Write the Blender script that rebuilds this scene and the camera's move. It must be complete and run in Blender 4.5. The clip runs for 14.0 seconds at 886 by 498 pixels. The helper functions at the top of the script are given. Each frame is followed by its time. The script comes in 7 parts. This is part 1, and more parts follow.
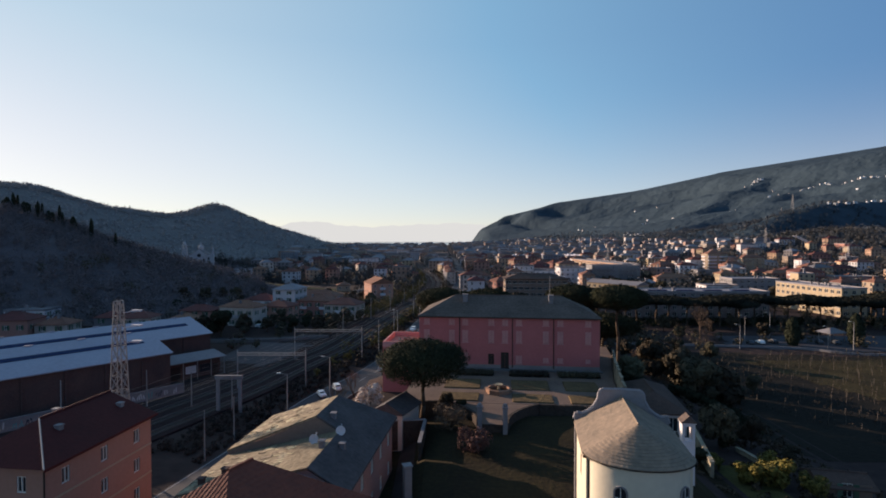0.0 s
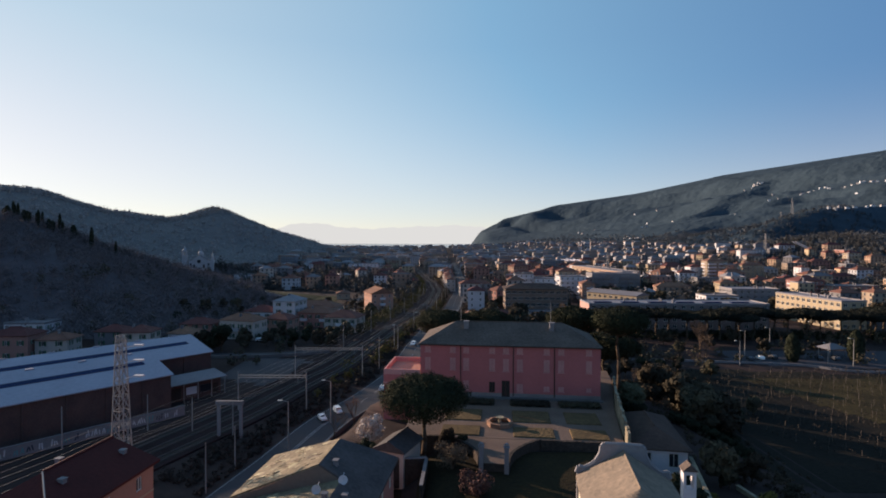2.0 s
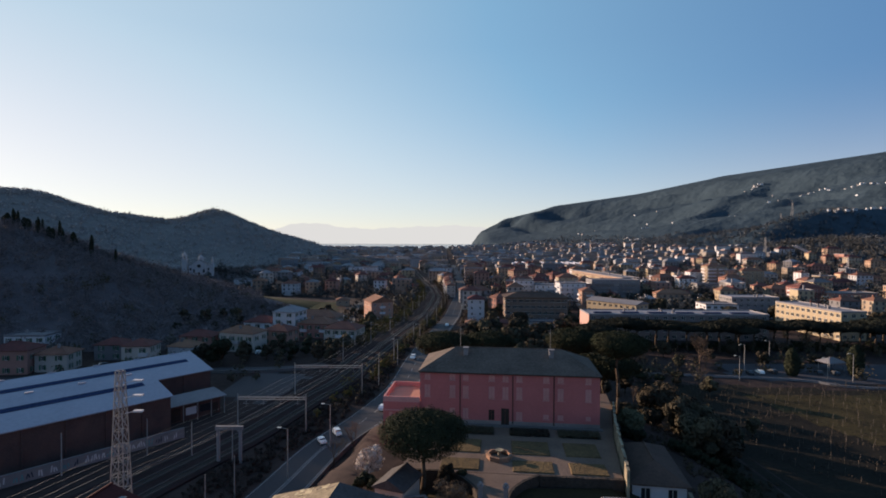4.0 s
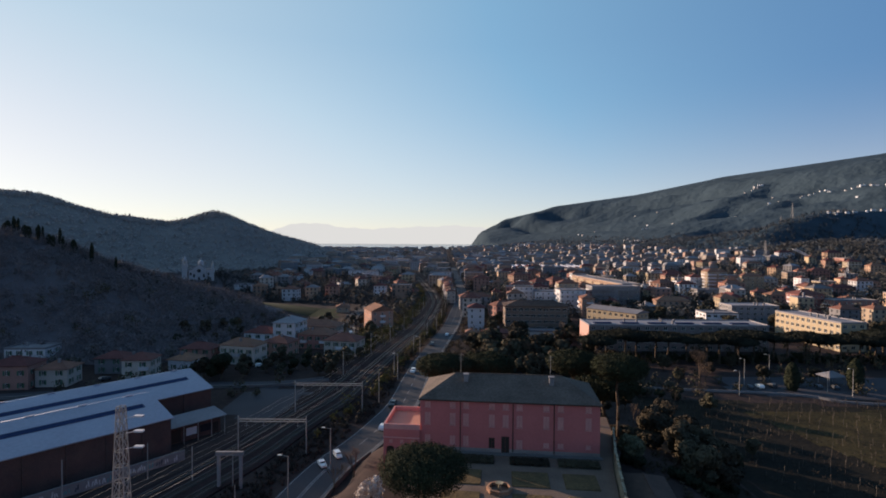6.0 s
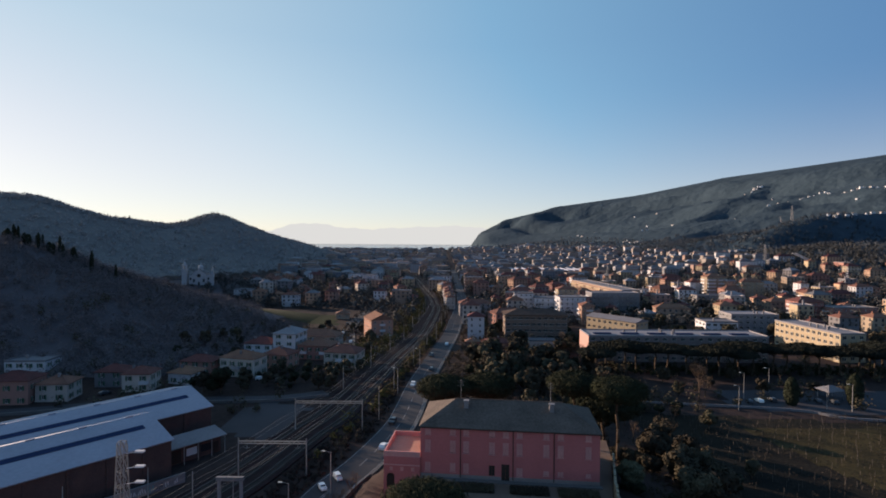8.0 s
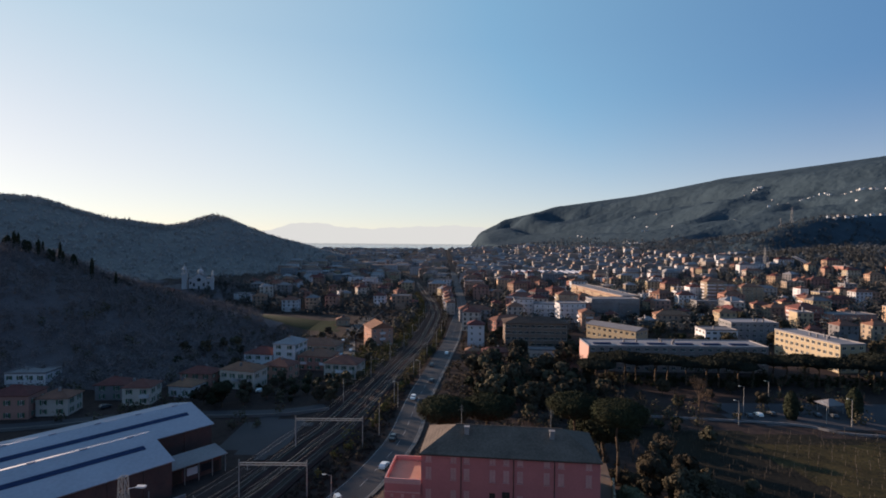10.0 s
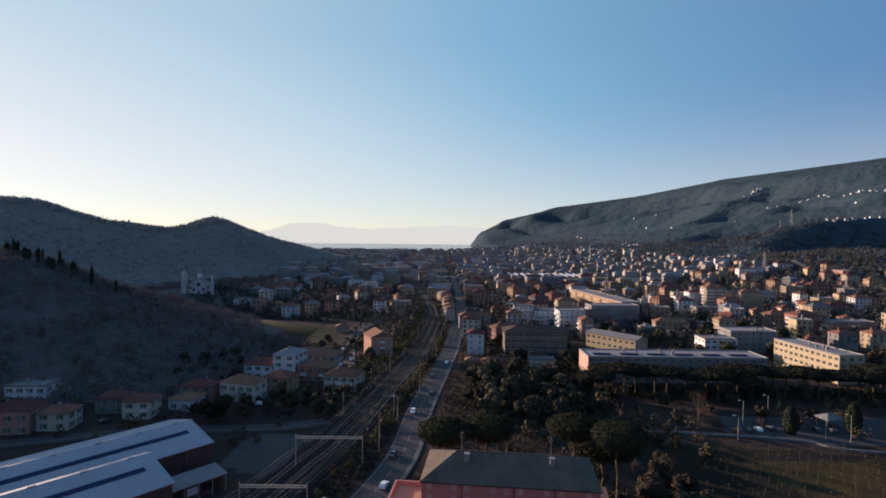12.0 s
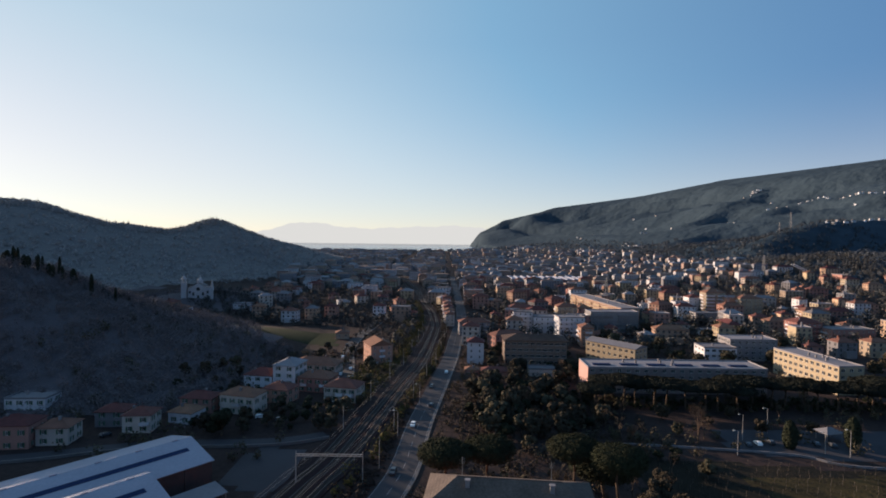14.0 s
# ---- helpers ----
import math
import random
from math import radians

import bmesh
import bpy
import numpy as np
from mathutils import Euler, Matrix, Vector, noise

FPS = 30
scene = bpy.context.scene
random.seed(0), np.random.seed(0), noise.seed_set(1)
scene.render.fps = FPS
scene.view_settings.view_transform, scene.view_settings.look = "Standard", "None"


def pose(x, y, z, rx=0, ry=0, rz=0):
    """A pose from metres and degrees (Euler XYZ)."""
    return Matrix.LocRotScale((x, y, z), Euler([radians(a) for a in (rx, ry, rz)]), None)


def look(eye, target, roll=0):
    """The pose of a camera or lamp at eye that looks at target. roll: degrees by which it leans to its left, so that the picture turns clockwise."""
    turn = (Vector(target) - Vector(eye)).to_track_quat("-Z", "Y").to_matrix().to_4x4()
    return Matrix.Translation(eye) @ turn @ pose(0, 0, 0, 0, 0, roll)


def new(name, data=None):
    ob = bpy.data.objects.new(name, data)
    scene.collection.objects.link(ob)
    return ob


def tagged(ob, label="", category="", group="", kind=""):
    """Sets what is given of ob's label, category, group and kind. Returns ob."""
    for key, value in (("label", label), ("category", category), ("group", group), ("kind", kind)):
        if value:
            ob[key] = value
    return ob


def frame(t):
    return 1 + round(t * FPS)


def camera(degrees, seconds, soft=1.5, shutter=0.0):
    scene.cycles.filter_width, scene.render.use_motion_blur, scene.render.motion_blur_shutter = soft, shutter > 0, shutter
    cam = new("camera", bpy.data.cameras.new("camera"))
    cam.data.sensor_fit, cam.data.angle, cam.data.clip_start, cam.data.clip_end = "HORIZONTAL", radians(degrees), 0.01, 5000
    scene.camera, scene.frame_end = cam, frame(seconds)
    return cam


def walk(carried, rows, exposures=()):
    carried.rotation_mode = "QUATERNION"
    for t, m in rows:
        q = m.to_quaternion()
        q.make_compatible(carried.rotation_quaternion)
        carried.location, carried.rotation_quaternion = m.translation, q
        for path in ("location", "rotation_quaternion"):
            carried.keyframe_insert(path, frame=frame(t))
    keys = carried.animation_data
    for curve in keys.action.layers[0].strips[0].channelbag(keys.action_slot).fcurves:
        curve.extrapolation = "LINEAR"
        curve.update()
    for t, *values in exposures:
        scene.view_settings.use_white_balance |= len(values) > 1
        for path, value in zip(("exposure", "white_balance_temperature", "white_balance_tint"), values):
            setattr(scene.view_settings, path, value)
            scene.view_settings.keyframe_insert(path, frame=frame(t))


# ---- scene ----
cam = camera(80.0, 14.0, soft=1.8)
METRES, EYE, TILT, LEAN, TURN = 34.0, 36.0, -1.2, 0.0, 0.0
ROWS = [
    (0.0, 0.0, 0.0, 0.0, 0.0, 0.0, -0.0),
    (0.5, -0.0035, -0.0028, 0.0324, -0.01, 0.07, -0.04),
    (1.0, -0.007, -0.005, 0.0642, -0.02, 0.11, -0.08),
    (1.5, -0.0087, -0.0057, 0.099, -0.03, 0.14, -0.12),
    (2.0, -0.0085, -0.0054, 0.1342, -0.04, 0.17, -0.16),
    (2.5, -0.0076, -0.0059, 0.1697, -0.03, 0.15, -0.18),
    (3.0, -0.0072, -0.0059, 0.2051, -0.03, 0.14, -0.2),
    (5.5, -0.0093, -0.0077, 0.3836, -0.04, 0.1, -0.3),
    (6.0, -0.0104, -0.0086, 0.4197, -0.04, 0.09, -0.31),
    (6.5, -0.0111, -0.0103, 0.4555, -0.05, 0.1, -0.33),
    (7.0, -0.0122, -0.011, 0.4911, -0.05, 0.09, -0.35),
    (7.5, -0.0136, -0.011, 0.5266, -0.07, 0.08, -0.37),
    (8.0, -0.015, -0.0124, 0.5624, -0.07, 0.07, -0.39),
    (10.5, -0.0234, -0.0156, 0.7452, -0.11, -0.04, -0.51),
    (11.0, -0.0253, -0.017, 0.782, -0.13, -0.04, -0.53),
    (11.5, -0.0268, -0.0179, 0.8181, -0.13, -0.05, -0.55),
    (12.0, -0.0286, -0.019, 0.8542, -0.14, -0.06, -0.58),
    (12.5, -0.0307, -0.0193, 0.8902, -0.15, -0.06, -0.61),
    (13.0, -0.033, -0.0197, 0.9268, -0.16, -0.09, -0.63),
    (13.5, -0.0355, -0.0196, 0.9626, -0.18, -0.1, -0.65),
    (14.0, -0.0373, -0.0189, 0.9983, -0.19, -0.12, -0.69),
]
walk(cam, [(t, pose(0, 0, EYE, TILT, LEAN, TURN) @ pose(METRES * x, METRES * y, METRES * z, 90 + pitch, roll, yaw)) for t, x, y, z, yaw, pitch, roll in ROWS], [(0.0, 0.83, 7500, 18), (14.0, 0.81, 7500, 17)])

# ---- world, sun ----
SUN_AZ, SUN_EL = radians(-54.0), radians(10.5)
SKY_SIDE = (0.06, 0.45, 0.24, 0.44)
SKY_TONES = ((0.0, (0.072, 0.240, 0.52)), (1.0, (0.75, 0.80, 0.82)), (0.33, (0.195, 0.475, 0.75)), (0.66, (0.475, 0.70, 0.84)))
SKY_HORIZON = (0.66, 0.69, 0.695)
world = bpy.data.worlds.new("sky")
scene.world = world
world.use_nodes = True
wn = world.node_tree.nodes
sky = wn.new("ShaderNodeTexSky")
sky.sky_type = "NISHITA"
sky.sun_disc = False
sky.sun_elevation = SUN_EL
sky.sun_rotation = SUN_AZ
sky.altitude = 50
sky.air_density, sky.dust_density, sky.ozone_density = 0.7, 0.1, 2.6
wn["Background"].inputs["Strength"].default_value = 0.115
wl_ = world.node_tree.links


def sky_math(op, a, b=0.0, c=0.0, clamp=False):
    """One step of arithmetic on the sky's direction; numbers or sockets."""
    k = wn.new("ShaderNodeMath")
    k.operation, k.use_clamp = op, clamp
    for i_, q_ in enumerate((a, b, c)):
        if isinstance(q_, (int, float)):
            k.inputs[i_].default_value = q_
        else:
            wl_.new(q_, k.inputs[i_])
    return k.outputs[0]


# hazy winter sky: pale round the sun and along the horizon, blue away from both
way_ = wn.new("ShaderNodeTexCoord")
split = wn.new("ShaderNodeSeparateXYZ")
wl_.new(way_.outputs["Generated"], split.inputs[0])
toward = sky_math("MULTIPLY_ADD", split.outputs[0], math.sin(SUN_AZ), sky_math("MULTIPLY", split.outputs[1], math.cos(SUN_AZ)))
low = sky_math("MULTIPLY_ADD", split.outputs[2], -1 / 0.34, 1.0, clamp=True)
glow_ = sky_math("MULTIPLY_ADD", toward, SKY_SIDE[1], SKY_SIDE[0])
near_ = sky_math("MULTIPLY", sky_math("MAXIMUM", toward, 0.0), sky_math("MULTIPLY_ADD", toward, SKY_SIDE[2], sky_math("MULTIPLY", low, SKY_SIDE[3])))
pale = wn.new("ShaderNodeValToRGB")
for k_, (at_, col) in enumerate(SKY_TONES):
    el = pale.color_ramp.elements[k_] if k_ < 2 else pale.color_ramp.elements.new(at_)
    el.position, el.color = at_, (*col, 1)
wl_.new(sky_math("ADD", glow_, near_, clamp=True), pale.inputs[0])
veil = wn.new("ShaderNodeMix")
veil.data_type = "RGBA"
veil.inputs[7].default_value = (*SKY_HORIZON, 1)
wl_.new(sky_math("POWER", sky_math("MULTIPLY_ADD", split.outputs[2], -1 / 0.28, 1.0, clamp=True), 2.0), veil.inputs[0])
wl_.new(pale.outputs[0], veil.inputs[6])
bright = wn.new("ShaderNodeVectorMath")
bright.operation = "SCALE"
bright.inputs["Scale"].default_value = 5.1
wl_.new(veil.outputs[2], bright.inputs[0])
haze = wn.new("ShaderNodeMix")
haze.data_type = "RGBA"
haze.inputs[0].default_value = 0.75
wl_.new(sky.outputs[0], haze.inputs[6])
wl_.new(bright.outputs[0], haze.inputs[7])
wl_.new(haze.outputs[2], wn["Background"].inputs[0])
sun = new("sun", bpy.data.lights.new("sun", "SUN"))
sun.data.energy, sun.data.angle, sun.data.color = 5.0, radians(0.55), (1.0, 0.84, 0.69)
sun_dir = Vector((math.sin(SUN_AZ) * math.cos(SUN_EL), math.cos(SUN_AZ) * math.cos(SUN_EL), math.sin(SUN_EL)))
sun.matrix_basis = look(sun_dir * 400, (0, 0, 0))


# ---- materials ----
def material(name, base, rough=0.8, big=0.25, small=4.0, vary=0.25, bump=0.3, metal=0.0, second=None, rnd=0.0, stripes=None, spec=0.1, deep=0.15):
    """Base colour varied at two scales; stripes=(axis, per metre, depth) ridges; rnd: variation from object to object."""
    m = bpy.data.materials.new(name)
    m.use_nodes = True
    t = m.node_tree
    n, l = t.nodes, t.links
    b = n["Principled BSDF"]
    b.inputs["Roughness"].default_value, b.inputs["Metallic"].default_value = rough, metal
    b.inputs["Specular IOR Level"].default_value = spec
    geo = n.new("ShaderNodeNewGeometry")
    n1, n2 = n.new("ShaderNodeTexNoise"), n.new("ShaderNodeTexNoise")
    n1.inputs["Scale"].default_value, n2.inputs["Scale"].default_value = big, small
    n1.inputs["Detail"].default_value, n2.inputs["Detail"].default_value = 4, 5
    l.new(geo.outputs["Position"], n1.inputs["Vector"])
    l.new(geo.outputs["Position"], n2.inputs["Vector"])
    add = n.new("ShaderNodeMath")
    add.operation = "ADD"
    l.new(n1.outputs[0], add.inputs[0])
    l.new(n2.outputs[0], add.inputs[1])
    ramp = n.new("ShaderNodeMapRange")
    ramp.inputs[1].default_value, ramp.inputs[2].default_value = 0.7, 1.3
    l.new(add.outputs[0], ramp.inputs[0])
    mix = n.new("ShaderNodeMix")
    mix.data_type = "RGBA"
    lo = second if second else tuple(c * (1 - vary) for c in base)
    mix.inputs[6].default_value, mix.inputs[7].default_value = (*lo, 1), (*base, 1)
    l.new(ramp.outputs[0], mix.inputs[0])
    out = mix.outputs[2]
    if rnd:
        info = n.new("ShaderNodeObjectInfo")
        hsv = n.new("ShaderNodeHueSaturation")
        r1 = n.new("ShaderNodeMapRange")
        r1.inputs[3].default_value, r1.inputs[4].default_value = 1 - rnd, 1 + rnd
        r2 = n.new("ShaderNodeMapRange")
        r2.inputs[3].default_value, r2.inputs[4].default_value = 0.5 - rnd * 0.06, 0.5 + rnd * 0.06
        l.new(info.outputs["Random"], r1.inputs[0])
        l.new(info.outputs["Random"], r2.inputs[0])
        l.new(r1.outputs[0], hsv.inputs["Value"])
        l.new(r2.outputs[0], hsv.inputs["Hue"])
        l.new(out, hsv.inputs["Color"])
        out = hsv.outputs[0]
    l.new(out, b.inputs["Base Color"])
    if bump:
        bn = n.new("ShaderNodeBump")
        bn.inputs["Strength"].default_value = bump
        bn.inputs["Distance"].default_value = deep
        h = n2.outputs[0]
        if stripes:
            tex = n.new("ShaderNodeTexCoord")
            sep = n.new("ShaderNodeSeparateXYZ")
            l.new(tex.outputs["Object"], sep.inputs[0])
            mul = n.new("ShaderNodeMath")
            mul.operation = "MULTIPLY"
            mul.inputs[1].default_value = stripes[1] * 6.2832
            l.new(sep.outputs[stripes[0]], mul.inputs[0])
            sn = n.new("ShaderNodeMath")
            sn.operation = "SINE"
            l.new(mul.outputs[0], sn.inputs[0])
            ma = n.new("ShaderNodeMath")
            ma.operation = "MULTIPLY_ADD"
            ma.inputs[1].default_value = stripes[2]
            l.new(sn.outputs[0], ma.inputs[0])
            l.new(n2.outputs[0], ma.inputs[2])
            h = ma.outputs[0]
        l.new(h, bn.inputs["Height"])
        l.new(bn.outputs[0], b.inputs["Normal"])
    return m


# self-lit colour for far things whose haze is painted in
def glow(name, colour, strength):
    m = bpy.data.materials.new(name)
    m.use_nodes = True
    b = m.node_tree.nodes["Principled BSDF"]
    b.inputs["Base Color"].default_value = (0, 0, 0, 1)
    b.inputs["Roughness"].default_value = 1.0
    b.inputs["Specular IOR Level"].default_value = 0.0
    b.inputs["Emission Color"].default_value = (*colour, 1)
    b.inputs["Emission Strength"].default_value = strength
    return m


GROUND = material("meadow_soil", (0.056, 0.038, 0.035), 0.95, 0.03, 0.6, second=(0.030, 0.021, 0.021), bump=0.6, spec=0.05)
WOODFLOOR = material("wood_floor", (0.098, 0.084, 0.092), 0.95, 0.02, 0.3, second=(0.080, 0.069, 0.077), bump=0.8, deep=0.8, spec=0.05)
# distance haze is put into the hillside's blue-grey colour
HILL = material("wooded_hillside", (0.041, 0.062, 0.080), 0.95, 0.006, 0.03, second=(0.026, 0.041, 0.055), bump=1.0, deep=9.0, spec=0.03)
ASPHALT = material("asphalt", (0.046, 0.044, 0.053), 0.8, 0.1, 3.0, second=(0.033, 0.032, 0.039), bump=0.1, spec=0.2)
PAVING = material("concrete_paving", (0.15, 0.14, 0.14), 0.85, 0.2, 3.0, bump=0.2)
BALLAST = material("railway_ballast", (0.040, 0.0245, 0.0265), 0.95, 0.3, 5.0, vary=0.45, bump=0.7, spec=0.05)
STEEL = material("worn_steel", (0.115, 0.105, 0.108), 0.6, metal=0.3, bump=0.05)
GALV = material("galvanised_steel", (0.29, 0.275, 0.27), 0.7, metal=0.1, bump=0.05)
LINEWHITE = material("road_paint", (0.30, 0.29, 0.30), 0.8, bump=0.05)
PINK = material("pink_plaster", (0.48, 0.145, 0.143), 0.9, 0.3, 3.0, vary=0.14, bump=0.15)
PINKTRIM = material("dull_pink_shutters", (0.57, 0.27, 0.255), 0.85, 0.5, 4.0, vary=0.2, bump=0.1)
SLATE = material("grey_slate_roof", (0.130, 0.097, 0.084), 0.8, 0.22, 2.5, second=(0.064, 0.048, 0.042), bump=0.5, stripes=(2, 3.0, 0.12))
OLDSLATE = material("weathered_stone_slate", (0.27, 0.212, 0.145), 0.9, 0.5, 2.5, second=(0.105, 0.083, 0.058), bump=0.9)
DARKSLATE = material("dark_slate_roof", (0.090, 0.080, 0.082), 0.85, 0.4, 2.5, second=(0.052, 0.047, 0.050), bump=0.4, stripes=(0, 2.5, 0.1))
BROWNROOF = material("dull_brown_roof", (0.100, 0.062, 0.052), 0.9, 0.4, 2.5, second=(0.060, 0.040, 0.035), bump=0.5)
CHURCHSLATE = material("pale_slate_roof", (0.262, 0.194, 0.146), 0.85, 0.5, 2.5, second=(0.150, 0.120, 0.095), bump=0.5)
TERRA = material("terracotta_roof", (0.200, 0.080, 0.064), 0.85, 0.4, 3.0, second=(0.115, 0.052, 0.044), bump=0.5, rnd=0.35)
DARKTERRA = material("dark_red_roof", (0.088, 0.021, 0.020), 0.9, 0.3, 3.0, second=(0.062, 0.017, 0.017), bump=0.3, stripes=(0, 3.2, 0.06))
GREYROOF = material("grey_concrete_roof", (0.205, 0.192, 0.206), 0.85, 0.2, 2.0, bump=0.2, rnd=0.3)
CREAM = material("cream_plaster", (0.38, 0.295, 0.205), 0.9, 0.25, 3.0, vary=0.14, bump=0.12)
APRICOT = material("apricot_plaster", (0.34, 0.185, 0.14), 0.9, 0.25, 3.0, vary=0.12, bump=0.12)
OCHRE = material("ochre_plaster", (0.32, 0.245, 0.19), 0.9, 0.25, 3.0, vary=0.14, bump=0.12, rnd=0.25)
WHITEP = material("white_plaster", (0.55, 0.53, 0.555), 0.9, 0.25, 3.0, vary=0.12, bump=0.1, rnd=0.12)
ROSE = material("rose_plaster", (0.36, 0.185, 0.155), 0.9, 0.25, 3.0, vary=0.14, bump=0.12, rnd=0.2)
ORANGEP = material("orange_plaster", (0.38, 0.24, 0.18), 0.9, 0.25, 3.0, vary=0.14, bump=0.12, rnd=0.25)
GREYP = material("grey_plaster", (0.211, 0.198, 0.208), 0.9, 0.25, 3.0, vary=0.2, bump=0.12, rnd=0.15)
BRICK = material("brown_brick", (0.120, 0.068, 0.060), 0.9, 0.3, 5.0, second=(0.070, 0.043, 0.042), bump=0.4)
STONE = material("rubble_stone", (0.34, 0.29, 0.21), 0.95, 0.5, 2.5, second=(0.13, 0.11, 0.085), bump=0.9)
DARKSTONE = material("mossy_stone", (0.068, 0.053, 0.046), 0.95, 0.4, 2.5, second=(0.033, 0.026, 0.023), bump=0.9)
SHEDROOF = material("white_sheet_roof", (0.315, 0.315, 0.375), 0.65, 0.1, 1.5, vary=0.18, bump=0.1)
SKYLIGHT = material("skylight_strip", (0.018, 0.036, 0.090), 0.85, 0.3, 2.0, bump=0.05, spec=0.05)
GLASS = material("dark_window_glass", (0.025, 0.026, 0.032), 0.3, 0.3, 2.0, bump=0.0, spec=0.2)
FRAMEW = material("white_frame", (0.65, 0.64, 0.6), 0.6, bump=0.03)
SHUTTER = material("green_shutter", (0.07, 0.13, 0.09), 0.6, bump=0.2, rnd=0.2)
DARKWOOD = material("dark_wood", (0.05, 0.035, 0.03), 0.7, bump=0.2)
BARK = material("bark", (0.11, 0.08, 0.06), 0.95, 0.8, 6.0, vary=0.4, bump=0.8)
TWIG = material("bare_twigs", (0.115, 0.082, 0.062), 0.95, 0.8, 6.0, vary=0.3, bump=0.2, rnd=0.2)
PINE = material("pine_needles", (0.034, 0.037, 0.019), 0.95, 0.25, 2.0, second=(0.016, 0.019, 0.012), bump=0.2, rnd=0.2)
# needles for the school row, darkened in colour for its shaded side
SHADEDPINE = material("shaded_pine_needles", (0.021, 0.022, 0.016), 0.95, 0.25, 2.0, second=(0.012, 0.013, 0.011), bump=0.2, rnd=0.2)
LEAF = material("evergreen_leaves", (0.072, 0.058, 0.038), 0.9, 0.4, 3.0, second=(0.038, 0.032, 0.025), bump=0.2, rnd=0.3)
CYPRESSL = material("cypress_leaves", (0.028, 0.032, 0.019), 0.9, 0.5, 3.0, second=(0.017, 0.020, 0.013), bump=0.2)
WOODS = material("wood_canopy", (0.150, 0.126, 0.132), 0.9, 0.012, 0.2, second=(0.105, 0.090, 0.097), bump=0.2)
TOWNTREES = material("town_tree_leaves", (0.090, 0.086, 0.082), 0.9, 0.02, 0.3, second=(0.050, 0.050, 0.050), bump=0.2)
CHURCHP = material("church_plaster", (0.58, 0.515, 0.41), 0.9, 0.25, 2.0, vary=0.1, bump=0.1)
BROWNP = material("brown_plaster", (0.20, 0.145, 0.12), 0.9, 0.25, 3.0, vary=0.2, bump=0.12)
MAUVEP = material("mauve_grey_plaster", (0.215, 0.168, 0.162), 0.9, 0.25, 3.0, vary=0.15, bump=0.12)
PALEP = material("pale_pinkish_plaster", (0.46, 0.385, 0.345), 0.9, 0.25, 3.0, vary=0.15, bump=0.12, rnd=0.15)
# far ridge floor and canopy: both colours paled to stand for distance haze
FARWOODS = material("leafless_hazed_floor", (0.180, 0.163, 0.158), 0.95, 0.010, 0.12, second=(0.150, 0.137, 0.135), bump=1.0, deep=7.0)
FARTREES = material("leafless_hazed_canopy", (0.320, 0.298, 0.295), 0.95, 0.006, 0.03, second=(0.265, 0.250, 0.250), bump=0.2)
BLOSSOM = material("white_blossom", (0.55, 0.48, 0.44), 0.8, 0.5, 3.0, second=(0.35, 0.27, 0.24), bump=0.1)
PLUM = material("reddish_bush", (0.115, 0.056, 0.050), 0.85, 0.5, 3.0, vary=0.4, bump=0.1)
GRASS = material("lawn", (0.036, 0.028, 0.014), 0.9, 0.12, 2.0, second=(0.018, 0.013, 0.010), bump=0.6, spec=0.05)
DRYGRASS = material("dry_garden_bed", (0.145, 0.096, 0.049), 0.95, 0.6, 2.5, second=(0.068, 0.047, 0.029), bump=0.8)
GRAVEL = material("garden_gravel", (0.175, 0.120, 0.097), 0.95, 0.3, 4.0, second=(0.115, 0.080, 0.067), bump=0.4)
# soil colour darkened for the shade over the lower vineyard
SOIL = material("shaded_vineyard_soil", (0.028, 0.024, 0.018), 0.95, 0.03, 1.2, second=(0.014, 0.012, 0.011), bump=0.6, spec=0.05)
SEA = material("sea_water", (0.10, 0.16, 0.20), 0.18, 0.01, 0.1, vary=0.1, bump=0.3, spec=0.5)
CARWHITE = material("white_car_paint", (0.75, 0.75, 0.75), 0.25, vary=0.05, bump=0.0, spec=0.5)
CARDARK = material("dark_car_paint", (0.05, 0.055, 0.065), 0.25, vary=0.05, bump=0.0, spec=0.5)
RUBBER = material("tyre_rubber", (0.02, 0.02, 0.02), 0.9, bump=0.1)


